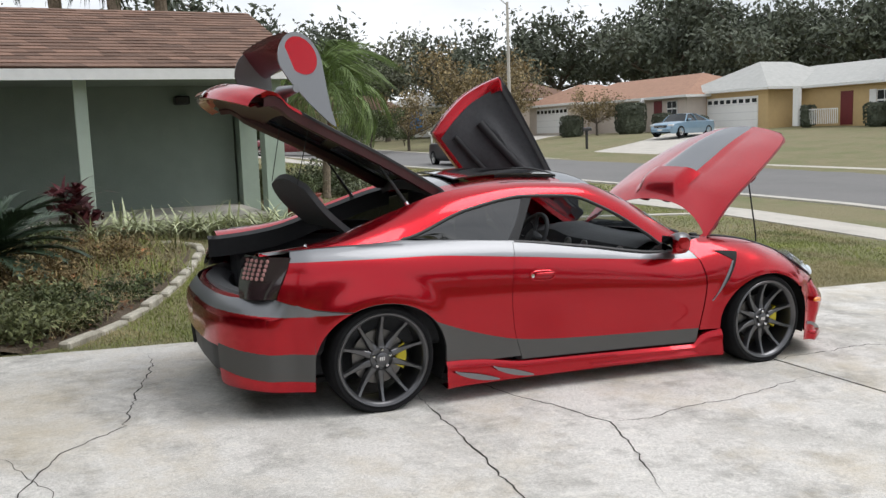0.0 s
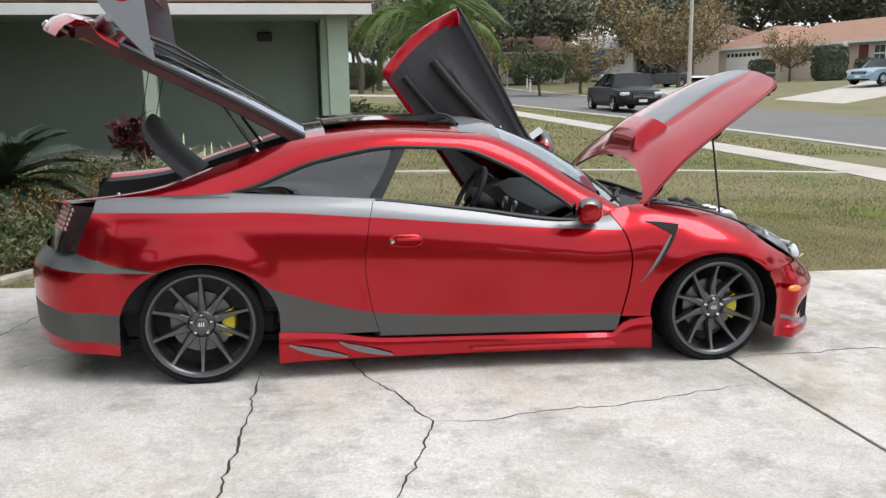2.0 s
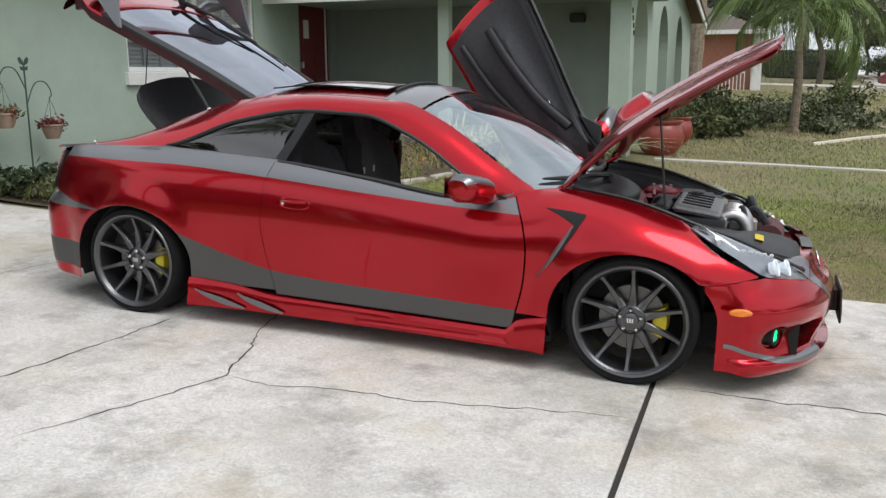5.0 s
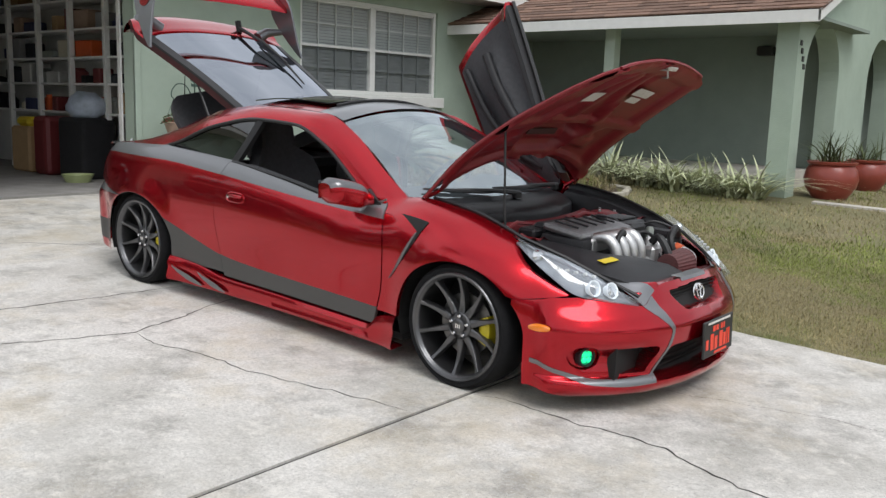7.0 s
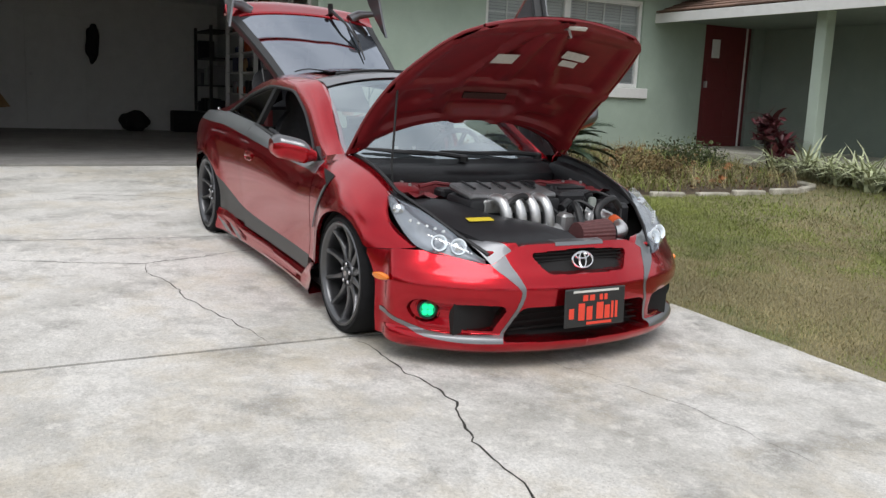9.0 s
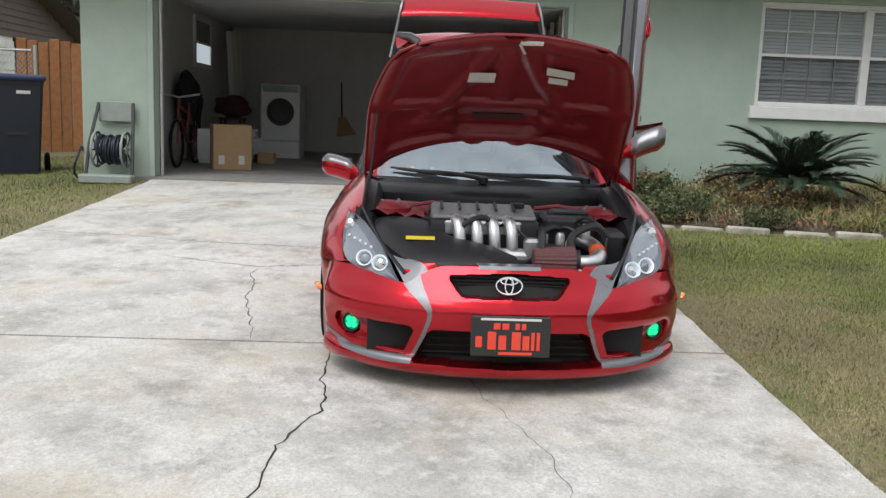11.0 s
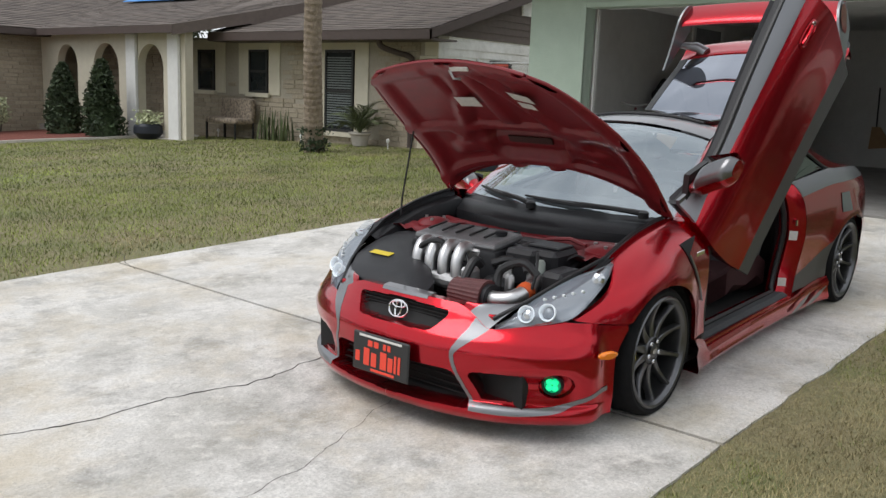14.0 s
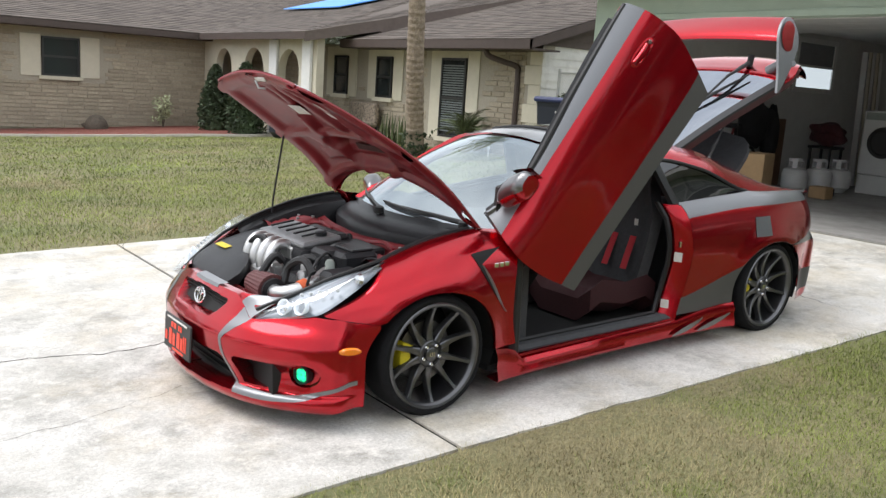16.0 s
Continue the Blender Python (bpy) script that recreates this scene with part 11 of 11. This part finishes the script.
# ---- houses across and up the street ----
def far_house(name, label, m, W, D, eave, rise, wall_m, roof_m, feats, wing=None, over=0.5):
    """Single-storey house; local x along the front, y into the depth. feats: (kind, x0, x1, z0, z1)."""
    h = thing(name, label, "house", m=m)
    def block(x0, x1, y0, y1):
        bm = bmesh.new()
        add_box(bm, (x0, y0, -0.6), (x1, y1, eave), 0)
        return part("wall", bm, wall_m, h)
    block(0, W, 0, D)
    def roof(x0, x1, y0, y1, rz, along_x, hip):
        bm = bmesh.new()
        x0, x1, y0, y1 = x0 - over, x1 + over, y0 - over, y1 + over
        if along_x:
            a, b = ((x0 + hip, (y0 + y1) / 2), (x1 - hip, (y0 + y1) / 2))
        else:
            a, b = (((x0 + x1) / 2, y0 + hip), ((x0 + x1) / 2, y1 - hip))
        c = [bm.verts.new((x, y, eave)) for x, y in ((x0, y0), (x1, y0), (x1, y1), (x0, y1))]
        d = [bm.verts.new((x, y, eave - 0.16)) for x, y in ((x0, y0), (x1, y0), (x1, y1), (x0, y1))]
        r = [bm.verts.new((*a, eave + rz)), bm.verts.new((*b, eave + rz))]
        if along_x:
            fs = [(c[0], c[1], r[1], r[0]), (c[1], c[2], r[1]), (c[2], c[3], r[0], r[1]), (c[3], c[0], r[0])]
        else:
            fs = [(c[1], c[2], r[1], r[0]), (c[2], c[3], r[1]), (c[3], c[0], r[0], r[1]), (c[0], c[1], r[0])]
        for f in fs:
            bm.faces.new(f)
        for k in range(4):
            bm.faces.new((d[k], d[(k + 1) % 4], c[(k + 1) % 4], c[k])).material_index = 1
        bm.faces.new(d[::-1]).material_index = 1
        bmesh.ops.recalc_face_normals(bm, faces=list(bm.faces))
        me = mesh_of(bm, "roof", [roof_m, WHITE])
        o = new("roof", me)
        o.parent = h
    hip = min(W, D) / 2 * 0.9
    roof(0, W, 0, D, rise, W > D, hip)
    if wing:
        x0, x1, dy, rz = wing
        block(x0, x1, -dy, 0.5)
        roof(x0, x1, -dy, D * 0.6, rz, False, (x1 - x0) / 2 * 0.9)
    for f in feats:
        kind, x0, x1, z0, z1 = f[:5]
        y = f[5] if len(f) > 5 else 0.0
        if kind == "garage_door":
            g = boxed("garage_door", (x0, y - 0.05, z0), (x1, y + 0.02, z1), WHITE, h, "white panelled garage door")
            n = 8 if x1 - x0 > 3 else 4
            for k in range(n):
                w = (x1 - x0) / n
                boxed("pane", (x0 + k * w + 0.1, y - 0.06, z1 - 0.42), (x0 + (k + 1) * w - 0.1, y - 0.04, z1 - 0.16), PANE, g)
            for k in range(1, 4):
                boxed("panel_groove", (x0, y - 0.055, z0 + k * (z1 - z0) / 4 - 0.012), (x1, y - 0.045, z0 + k * (z1 - z0) / 4 + 0.012), BLIND, g)
        elif kind == "window":
            w = boxed("window", (x0, y - 0.05, z0), (x1, y + 0.02, z1), WHITE, h)
            nx = max(2, int((x1 - x0) / 0.45))
            for k in range(nx):
                for q in range(2):
                    a = x0 + 0.06 + k * (x1 - x0 - 0.06) / nx
                    boxed("pane", (a, y - 0.062, z0 + 0.06 + q * (z1 - z0) / 2), (a + (x1 - x0 - 0.06) / nx - 0.06, y - 0.045, z0 + (q + 1) * (z1 - z0) / 2 - 0.04), PANE, w)
        elif kind == "shutter":
            boxed("shutter", (x0, y - 0.07, z0), (x1, y, z1), WHITE if len(f) < 7 else f[6], h, "painted window shutter")
        elif kind == "door":
            boxed("door", (x0, y - 0.05, z0), (x1, y, z1), RED_DOOR, h)
        elif kind == "post":
            boxed("post", (x0, y - 0.15, z0), (x1, y + 0.15, z1), WHITE, h)
        elif kind == "railing":
            k = x0
            while k < x1:
                boxed("baluster", (k, y - 0.02, z0), (k + 0.035, y + 0.02, z1), WHITE, h)
                k += 0.14
            boxed("handrail", (x0, y - 0.035, z1), (x1, y + 0.035, z1 + 0.06), WHITE, h)
    return h


def fronting(x, y, z, yaw=-90):
    return pose(*far(x, y), z, 0, 0, yaw)


# tan house opposite: local x runs towards -y, depth towards +x
far_house("tan_house", "tan stucco house with a pale grey roof and white garage door", fronting(40.3, 45.95, 1.27), 22, 9.5, 2.55, 1.6, STUCCO_TAN, SHINGLE_PALE,
          [("garage_door", 1.75, 6.55, 0, 2.05, -2.8), ("post", 9.4, 9.8, 0, 2.3, -2.6), ("railing", 9.85, 12.4, 0.1, 0.95, -2.3),
           ("window", 13.2, 14.8, 0.75, 2.0), ("shutter", 12.7, 13.15, 0.7, 2.05), ("shutter", 14.85, 15.3, 0.7, 2.05), ("window", 16.6, 18.3, 0.75, 2.0), ("shutter", 16.1, 16.55, 0.7, 2.05), ("shutter", 18.35, 18.8, 0.7, 2.05), ("door", 10.6, 11.5, 0, 2.05)],
          (0, 7.4, 2.8, 1.9))
SHUT_PINK = material("pink_shutter", (0.42, 0.26, 0.21), 0.7, vary=0.05, scale=6)
far_house("pink_house", "pale pink stucco house with a tan shingle roof", fronting(35.6, 62.2, 1.31), 18, 9, 2.35, 1.75, STUCCO_PINK, SHINGLE_PINK,
          [("garage_door", 1.3, 6.2, 0, 2.05, -2.2), ("window", 10.2, 11.3, 0.9, 2.0), ("shutter", 9.75, 10.15, 0.85, 2.05, 0, SHUT_PINK), ("shutter", 11.35, 11.75, 0.85, 2.05, 0, SHUT_PINK), ("post", 13.6, 13.85, 0, 2.3, -0.6), ("door", 14.4, 15.3, 0, 2.05), ("window", 15.9, 17.0, 0.9, 2.0)],
          (0, 7.2, 2.2, 1.6))
far_house("brown_house", "small house with a red-brown roof and dark windows", fronting(33.0, 79, 2.2), 13, 8, 2.3, 1.7, STUCCO_PINK, SHINGLE,
          [("window", 2, 3.4, 0.6, 2.0), ("window", 5, 6.4, 0.6, 2.0), ("window", 8, 9.4, 0.6, 2.0), ("post", 4.1, 4.3, 0, 2.3, -0.5), ("post", 7.1, 7.3, 0, 2.3, -0.5)])
far_house("cream_house", "low cream house with a brown roof up the street", fronting(14.5, 76, 1.7, -8), 13, 8, 2.3, 1.6, CREAM, SHINGLE,
          [("window", 2, 3.4, 0.7, 1.9), ("door", 5.0, 5.9, 0, 2.05), ("window", 7, 8.5, 0.7, 1.9), ("post", 4.2, 4.4, 0, 2.3, -0.4)])
far_house("blue_house", "small pale house with a bright blue wall panel", fronting(25.5, 76, 1.9, -30), 6, 7, 2.4, 1.4, WHITE, SHINGLE_PALE, [("shutter", 0.6, 3.4, 0.0, 2.1, 0, TARP), ("window", 4.2, 5.3, 0.8, 1.9)])
BRICK_RED = material("red_brick", (0.30, 0.13, 0.085), 0.9, vary=0.2, scale=12, bump=0.004)
far_house("red_brick_house", "red brick house with white trim beyond the porch", fronting(-10.75, 33.2, 0.45, 0), 11.6, 9, 2.6, 1.8, BRICK_RED, SHINGLE_GREY,
          [("window", 7.6, 9.2, 0.7, 2.1), ("post", 11.6, 12.0, 0, 2.6, -0.1), ("railing", 9.4, 11.4, 0.0, 0.9, -0.5)])

# street furniture
pole = thing("utility_pole", "tall pale concrete street lighting pole", "street lamp", m=on(23.0, 45.3, 0))
bm = bmesh.new()
add_tube(bm, [(0, 0, -0.2), (0, 0, 9.0)], [0.13, 0.08], 10)
part("pole", bm, CONCRETE_PALE, pole)
bm = bmesh.new()
add_tube(bm, curve_pts([(0, 0, 8.8), (-0.8, -0.2, 9.2), (-1.8, -0.4, 9.25)], 10), 0.035, 8)
part("arm", bm, GALV, pole)
bm = bmesh.new()
add_box(bm, (-2.4, -0.62, 9.15), (-1.7, -0.28, 9.32), 0.06)
part("lantern", bm, GALV, pole)


def mailbox(x, y, white, yaw=0):
    mat = WHITE if white else SIGN_BLACK
    b = thing("mailbox", "%s mailbox on a post at the kerb" % ("white" if white else "black"), "mailbox", "mailboxes along the street", m=on(x, y, yaw))
    boxed("post", (-0.05, -0.05, -0.1), (0.05, 0.05, 0.95), mat, b)
    bm = bmesh.new()
    add_prism(bm, [(-0.1, 0)] + [(-0.1 * math.cos(a), 0.1 + 0.1 * math.sin(a)) for a in np.linspace(0, math.pi, 9)] + [(0.1, 0)], -0.25, 0.25, "x", m=Matrix.Translation((0, 0, 0.95)))
    part("box", bm, mat, b)
    boxed("flag", (-0.05, 0.105, 1.0), (0.02, 0.115, 1.18), SIGN_RED, b, "small red flag")


mailbox(22.2, 34.9, False)
for x, y in ((15.6, 53.8), (14.2, 60.0), (17.8, 62.6), (18.7, 48.0)):
    mailbox(x, y, True)
sign = thing("road_sign", "yellow diamond road sign on a thin post", "road sign", m=on(14.2, 54.5, 0))
boxed("post", (-0.03, -0.03, -0.1), (0.03, 0.03, 2.3), GALV, sign)
bm = bmesh.new()
add_prism(bm, [(0, -0.45), (0.45, 0), (0, 0.45), (-0.45, 0)], -0.05, -0.035, "y", m=Matrix.Translation((0, 0, 1.95)))
part("plate", bm, material("sign_yellow", (0.65, 0.50, 0.03), 0.5, vary=0.05, scale=6), sign)
ribbon("far_drive", [(9, 44.5), (5, 43.2), (-1, 42.0)], 1.6, 0.0, CONCRETE_PALE, "pale concrete drive beside the street", cat="driveway")


# ---- trees ----
def tree(name, label, m, h, spread, leaf_mat, seed, n=7000, leaf=0.22, bark=BARK_DARK, low=0.32, gap=1.0, group=""):
    """Tapered trunk, forked limbs, and a crown of many small leaves in uneven clumps."""
    rng = np.random.default_rng(seed)
    t = thing(name, label, "tree", group, m=m)
    bm = bmesh.new()
    fork = h * low
    add_tube(bm, curve_pts([(0, 0, -0.3), (rng.normal(0, 0.1), 0, fork * 0.5), (rng.normal(0, 0.2), 0, fork)], 6), [h * 0.028, h * 0.024, h * 0.022, h * 0.021, h * 0.02, h * 0.018], 8)
    tips = []
    nl = 7
    for k in range(nl):
        a = k * 2.4 + rng.uniform(-0.4, 0.4)
        el = rng.uniform(0.35, 1.3)
        Lm = (h - fork) * rng.uniform(0.6, 0.98)
        d = Vector((math.cos(a) * math.cos(el) * spread, math.sin(a) * math.cos(el) * spread, math.sin(el)))
        e = Vector((0, 0, fork * 0.95)) + d * Lm
        mid = Vector((0, 0, fork * 0.95)) + d * Lm * 0.5 + Vector((0, 0, -0.06 * Lm))
        P = curve_pts([(0, 0, fork * 0.9), mid, e], 7)
        add_tube(bm, P, [h * 0.012 * (1 - 0.13 * j) for j in range(7)], 6)
        tips += [P[4], P[5], e]
        for q in range(5):
            b = P[2 + q % 4]
            dd = Vector(rng.normal(0, 1, 3)).normalized()
            dd.z = abs(dd.z) * 0.6
            ee = b + dd * Lm * rng.uniform(0.22, 0.42)
            add_tube(bm, [b, (b + ee) / 2 + Vector((0, 0, 0.05 * Lm)), ee], [h * 0.006, h * 0.004, h * 0.002], 4)
            tips += [ee, (b + ee * 2) / 3]
    part("trunk", bm, bark, t)
    V, F = leaf_cloud(rng, [tuple(v) for v in tips], h * 0.062 * gap, n, leaf)
    raw("crown", V, F, leaf_mat, t)
    return t


# dark oak green, lightened and greyed to put distance haze into the colour
LEAF_OAK_HAZED = material("hazed_oak_leaf", (0.088, 0.102, 0.068), 0.7, vary=0.3, scale=0.3, island=0.3)
LEAF_GREY = material("grey_green_leaf", (0.14, 0.15, 0.10), 0.7, vary=0.35, scale=0.3, island=0.5)
LEAF_GOLD = material("yellow_brown_leaf", (0.21, 0.16, 0.075), 0.7, vary=0.35, scale=0.3, island=0.5)
oakA = tree("oak_tree", "tall dark green oak with a broad uneven crown", on(58, 76, 0), 17.5, 1.1, LEAF_OAK_HAZED, 1, 6500, 0.34, gap=0.9)
oakB = tree("oak_tree", "tall dark green oak with gaps in its crown", on(66, 66, 0), 17, 1.15, LEAF_OAK_HAZED, 2, 5200, 0.34, gap=0.9)
greyA = tree("tree", "tall thin grey-green tree with an open crown", on(24, 72, 0), 10.5, 0.8, LEAF_GREY, 3, 3200, 0.24, low=0.4)
goldA = tree("tree", "broad tree with yellow and brown autumn leaves", on(27.5, 62, 0), 8.5, 1.15, LEAF_GOLD, 4, 3200, 0.18, low=0.25)
midA = tree("tree", "bushy mid-green tree with low branches", on(14, 46, 0) @ Matrix.Scale(0.5, 4), 7.5, 1.0, LEAF_MID, 5, 5500, 0.17, low=0.22)
r5 = random.Random(12)
for x, y, s in ((50, 86, 1.0), (74, 74, 1.05), (80, 62, 0.95), (62, 88, 1.1), (88, 52, 1.0), (45, 92, 0.95), (96, 44, 1.0), (70, 56, 0.85), (84, 84, 1.2), (72, 92, 1.2), (58, 62, 0.75), (100, 66, 1.2)):
    copy_thing((oakA, oakB)[r5.randrange(2)], on(x, y, r5.uniform(0, 360)) @ Matrix.Scale(s * r5.uniform(0.92, 1.05), 4))
for x, y, s in ((31, 74, 0.62), (36, 84, 0.8), (15, 84, 0.85), (9, 70, 0.8), (13, 66, 0.75), (18, 74, 0.8), (6, 60, 0.8), (3.5, 46, 0.62), (5.5, 54, 0.75), (40, 76, 0.8), (3, 64, 0.9), (-6, 60, 0.9), (-14, 66, 0.9), (-26, 60, 1.0), (20, 96, 0.8), (10, 102, 0.8), (16, 108, 0.9), (28, 96, 0.8), (6, 82, 0.8), (12, 88, 0.75), (19, 84, 0.7), (24, 90, 0.8), (0, 78, 0.8), (31, 100, 0.95)):
    copy_thing((greyA, greyA, oakB)[r5.randrange(3)], on(x, y, r5.uniform(0, 360)) @ Matrix.Scale(s * r5.uniform(0.9, 1.05), 4))
for x, y, s in ((24.2, 49.4, 0.66), (17.3, 48.4, 0.5), (32, 66, 0.9), (12, 58, 0.65), (31.4, 48.4, 0.42)):
    copy_thing(goldA, on(x, y, r5.uniform(0, 360)) @ Matrix.Scale(s, 4))
for x, y, s in ((4.5, 49, 0.62), (9.5, 60, 0.62), (-3.5, 46, 0.7), (20.5, 58, 0.45), (7, 54, 0.55), (-9, 30, 0.7), (12.5, 70, 0.62)):
    copy_thing(midA, on(x, y, r5.uniform(0, 360)) @ Matrix.Scale(s, 4))
# behind houses; second row across the street, unseen behind the camera, added for reflections
for x, y, s, k in ((-26, -24, 0.62, 0), (-31, -19, 0.68, 1), (-24, -30, 0.6, 1), (-33, -27, 0.7, 0), (-30, -12, 0.62, 0), (-27, 2, 0.6, 1), (-29, 12, 0.62, 0), (-24, 22, 0.6, 1), (-22, -46, 0.6, 1), (-30, -40, 0.7, 0), (-14, -52, 0.6, 0),
                   (40, -6, 0.8, 0), (44, 10, 0.8, 1), (42, -24, 0.8, 1), (38, -40, 0.8, 0), (48, 24, 0.8, 0), (20, -60, 0.8, 1), (4, -58, 0.8, 0), (32, -54, 0.8, 1)):
    copy_thing((oakA, oakB)[k], on(x, y, r5.uniform(0, 360)) @ Matrix.Scale(s, 4))


# tall cabbage palms behind the green house and the neighbour
fm = [frond_mesh("frond", LEAF_DARK, random.Random(k + 70), 1.7, 0.7, 0.8, 26, 0.7, 0.03, 0.3) for k in range(2)]
for k, (x, y, h) in enumerate(((-1.45, 18.4, 6.9), (-0.3, 18.7, 5.75), (-2.75, 19.0, 5.9), (-13.5, 17.0, 6.4), (-16.5, 24.5, 6.6), (-17.5, -21.5, 5.6), (-16.0, -17.0, 6.2), (-19.5, -13.5, 7.2))):
    q = thing("cabbage_palm", "tall palm with a dense round head behind the roof", "palm", "palms behind the roofs", m=on(x, y, 0))
    part("trunk", trunk_bm([(0, 0, -0.1), (0.1, 0, h * 0.5), (0.0, 0.1, h)], 0.2, 0.15, 20, 10, 0.05), BARK, q)
    fan_of(q, fm, random.Random(k), 26, h, 80, -35)

# hedges and clipped bushes by the far houses
def block_bush(x, y, w, d, h, yaw, seed):
    rng = np.random.default_rng(seed)
    s = thing("hedge", "dense dark clipped hedge in front of the house", "hedge", "clipped hedges", m=on(x, y, yaw))
    n = int(2400 * max(0.5, w * h / 3))
    P = rng.uniform(-1, 1, (n, 3))
    ax = rng.integers(0, 3, n)
    P[np.arange(n), ax] = np.sign(P[np.arange(n), ax]) * rng.uniform(0.85, 1.0, n)
    P = P / np.maximum(1, (np.abs(P) ** 5).sum(1) ** 0.2)[:, None] * np.array([w / 2, d / 2, h / 2]) + np.array([0, 0, h / 2])
    V, F = leaf_cloud(rng, P, 0.02, n, 0.09)
    raw("foliage", V, F, LEAF_OAK_HAZED, s)
    bm = bmesh.new()
    add_box(bm, (-w * 0.42, -d * 0.42, -0.1), (w * 0.42, d * 0.42, h * 0.9), 0.2)
    part("inner_growth", bm, LEAF_OAK_HAZED, s)


for k, (x, y, w, d, h) in enumerate(((33.0, 46.6, 1.8, 1.8, 2.1), (34.5, 45.0, 1.2, 1.2, 1.2), (35.2, 43.2, 1.2, 3.2, 0.9), (30.0, 49.5, 1.4, 1.4, 1.5), (38.4, 36.0, 0.9, 0.9, 1.25), (39.6, 31.8, 1.3, 1.3, 1.3), (39.4, 29.6, 1.2, 1.2, 1.4), (39.4, 27.4, 1.2, 1.2, 1.3), (16.5, 72, 3, 1, 1.0), (20.5, 73, 2, 1, 1.1), (27, 56, 2, 1.2, 1.2), (10, 66, 4, 1.5, 1.6), (3, 58, 5, 2, 1.8))):
    block_bush(x, y, w, d, h, r5.uniform(-8, 8), 200 + k)

# ---- grass ----
def patch(x, y):
    return (np.sin(x * 1.7 + 0.6 * np.sin(y * 2.1)) + np.sin(y * 1.3 + 1.1 * np.sin(x * 0.9 + 2)) + 0.6 * np.sin(x * 4.1 + y * 3.3) + 0.5 * np.sin(x * 0.45 - y * 0.6 + 1)) / 3.1


def lawn(seed, n, x0, x1, y0, y1, h, w, straw):
    """Grass blades over a stretch of lawn, clear of paving, beds and houses."""
    rng = np.random.default_rng(seed)
    f = min(0.7, 0.3 * (y1 - y0))
    x, y = rng.uniform(x0 - f / 2, x1 + f / 2, n), rng.uniform(y0 - f / 2, y1 + f / 2, n)
    inside = np.minimum(np.minimum(x - x0, x1 - x), np.minimum(y - y0, y1 - y)) + f / 2
    thin = rng.random(n) > inside / f
    ed = 1.27 - 0.075 * np.clip((x + 2.5) / 4.7, 0, 1)
    on_drive = (x > -4.9) & (x < 6.5) & (y < ed + rng.normal(0, 0.018, n) - 0.01) & (y > -3.58 - 0.008 * x + rng.normal(0, 0.02, n))
    bx = np.interp(y, [p[1] for p in BED], [p[0] for p in BED])
    in_bed_ = (y > 1.3) & (y < 6.4) & (x < bx + 0.07)
    housed = (x < -4.97) & (y > -4.6)
    porch = (x < 0.62) & (y > 6.5) & (y < 14)
    pave = (np.abs(x - np.interp(y, [-60, -10, 4, 9, 18, 34], [7.7, 8.2, 8.15, 7.94, 7.7, 7.38])) < 0.56)
    edg = (y > 6.5) & (y < 7.1) & (x > 0.4) & (x < 7.6) & (np.abs(y - np.interp(x, [0.53, 2.38, 4.42, 7.59], [6.82, 6.96, 6.98, 6.71])) < 0.075)
    nbr = (x < -8.0) | ((y < -16.2) & (x < -6.4)) | (y < np.clip(-19.8 - 0.5 * (x + 0.75), -22.8, -17.2))
    keep = ~(thin | on_drive | in_bed_ | housed | porch | pave | edg | nbr) & (x < 10.6)
    x, y = x[keep], y[keep]
    P = np.stack([x, y, Gv(x, y) - 0.016], 1)
    dry = 1.5 * patch(x, y) + 0.5 * np.sin(x * 9.3 + 2 * np.sin(y * 7.1)) * np.sin(y * 8.7 + x * 3.1) + rng.normal(0, 0.35, len(x)) > straw
    for sel, nm, mat, lab in ((dry, "straw_grass", BLADE_STRAW, "dry straw-coloured grass blades in the lawn"), (~dry, "green_grass", BLADE_GREEN, "short green grass blades in the lawn")):
        V, F = blades(rng, P[sel], h, w, 0.9)
        raw(nm, V, F, mat, None, lab, "stuff")


lawn(1, 350000, -1.2, 5.6, 0.75, 3.6, 0.024, 0.0017, 0.05)
lawn(7, 60000, -3.0, 7.2, 3.4, 4.6, 0.028, 0.003, 0.05)
lawn(8, 60000, -3.2, -1.0, 1.1, 3.8, 0.03, 0.0026, 0.8)
lawn(9, 20000, 5.6, 7.2, 0.9, 3.6, 0.03, 0.003, 0.05)
lawn(2, 70000, -4.6, 8.0, 4.2, 9.5, 0.036, 0.004, 0.1)
lawn(3, 120000, -4.6, 6.5, -9.0, -3.7, 0.034, 0.0036, 0.85)
lawn(4, 110000, -8.0, 7.4, -20.5, -9.0, 0.035, 0.0065, 1.3)
lawn(5, 70000, 0.0, 10.6, 9.5, 32.0, 0.04, 0.009, 0.0)
lawn(6, 30000, -7.8, -4.6, -9.0, -4.0, 0.035, 0.004, 1.0)
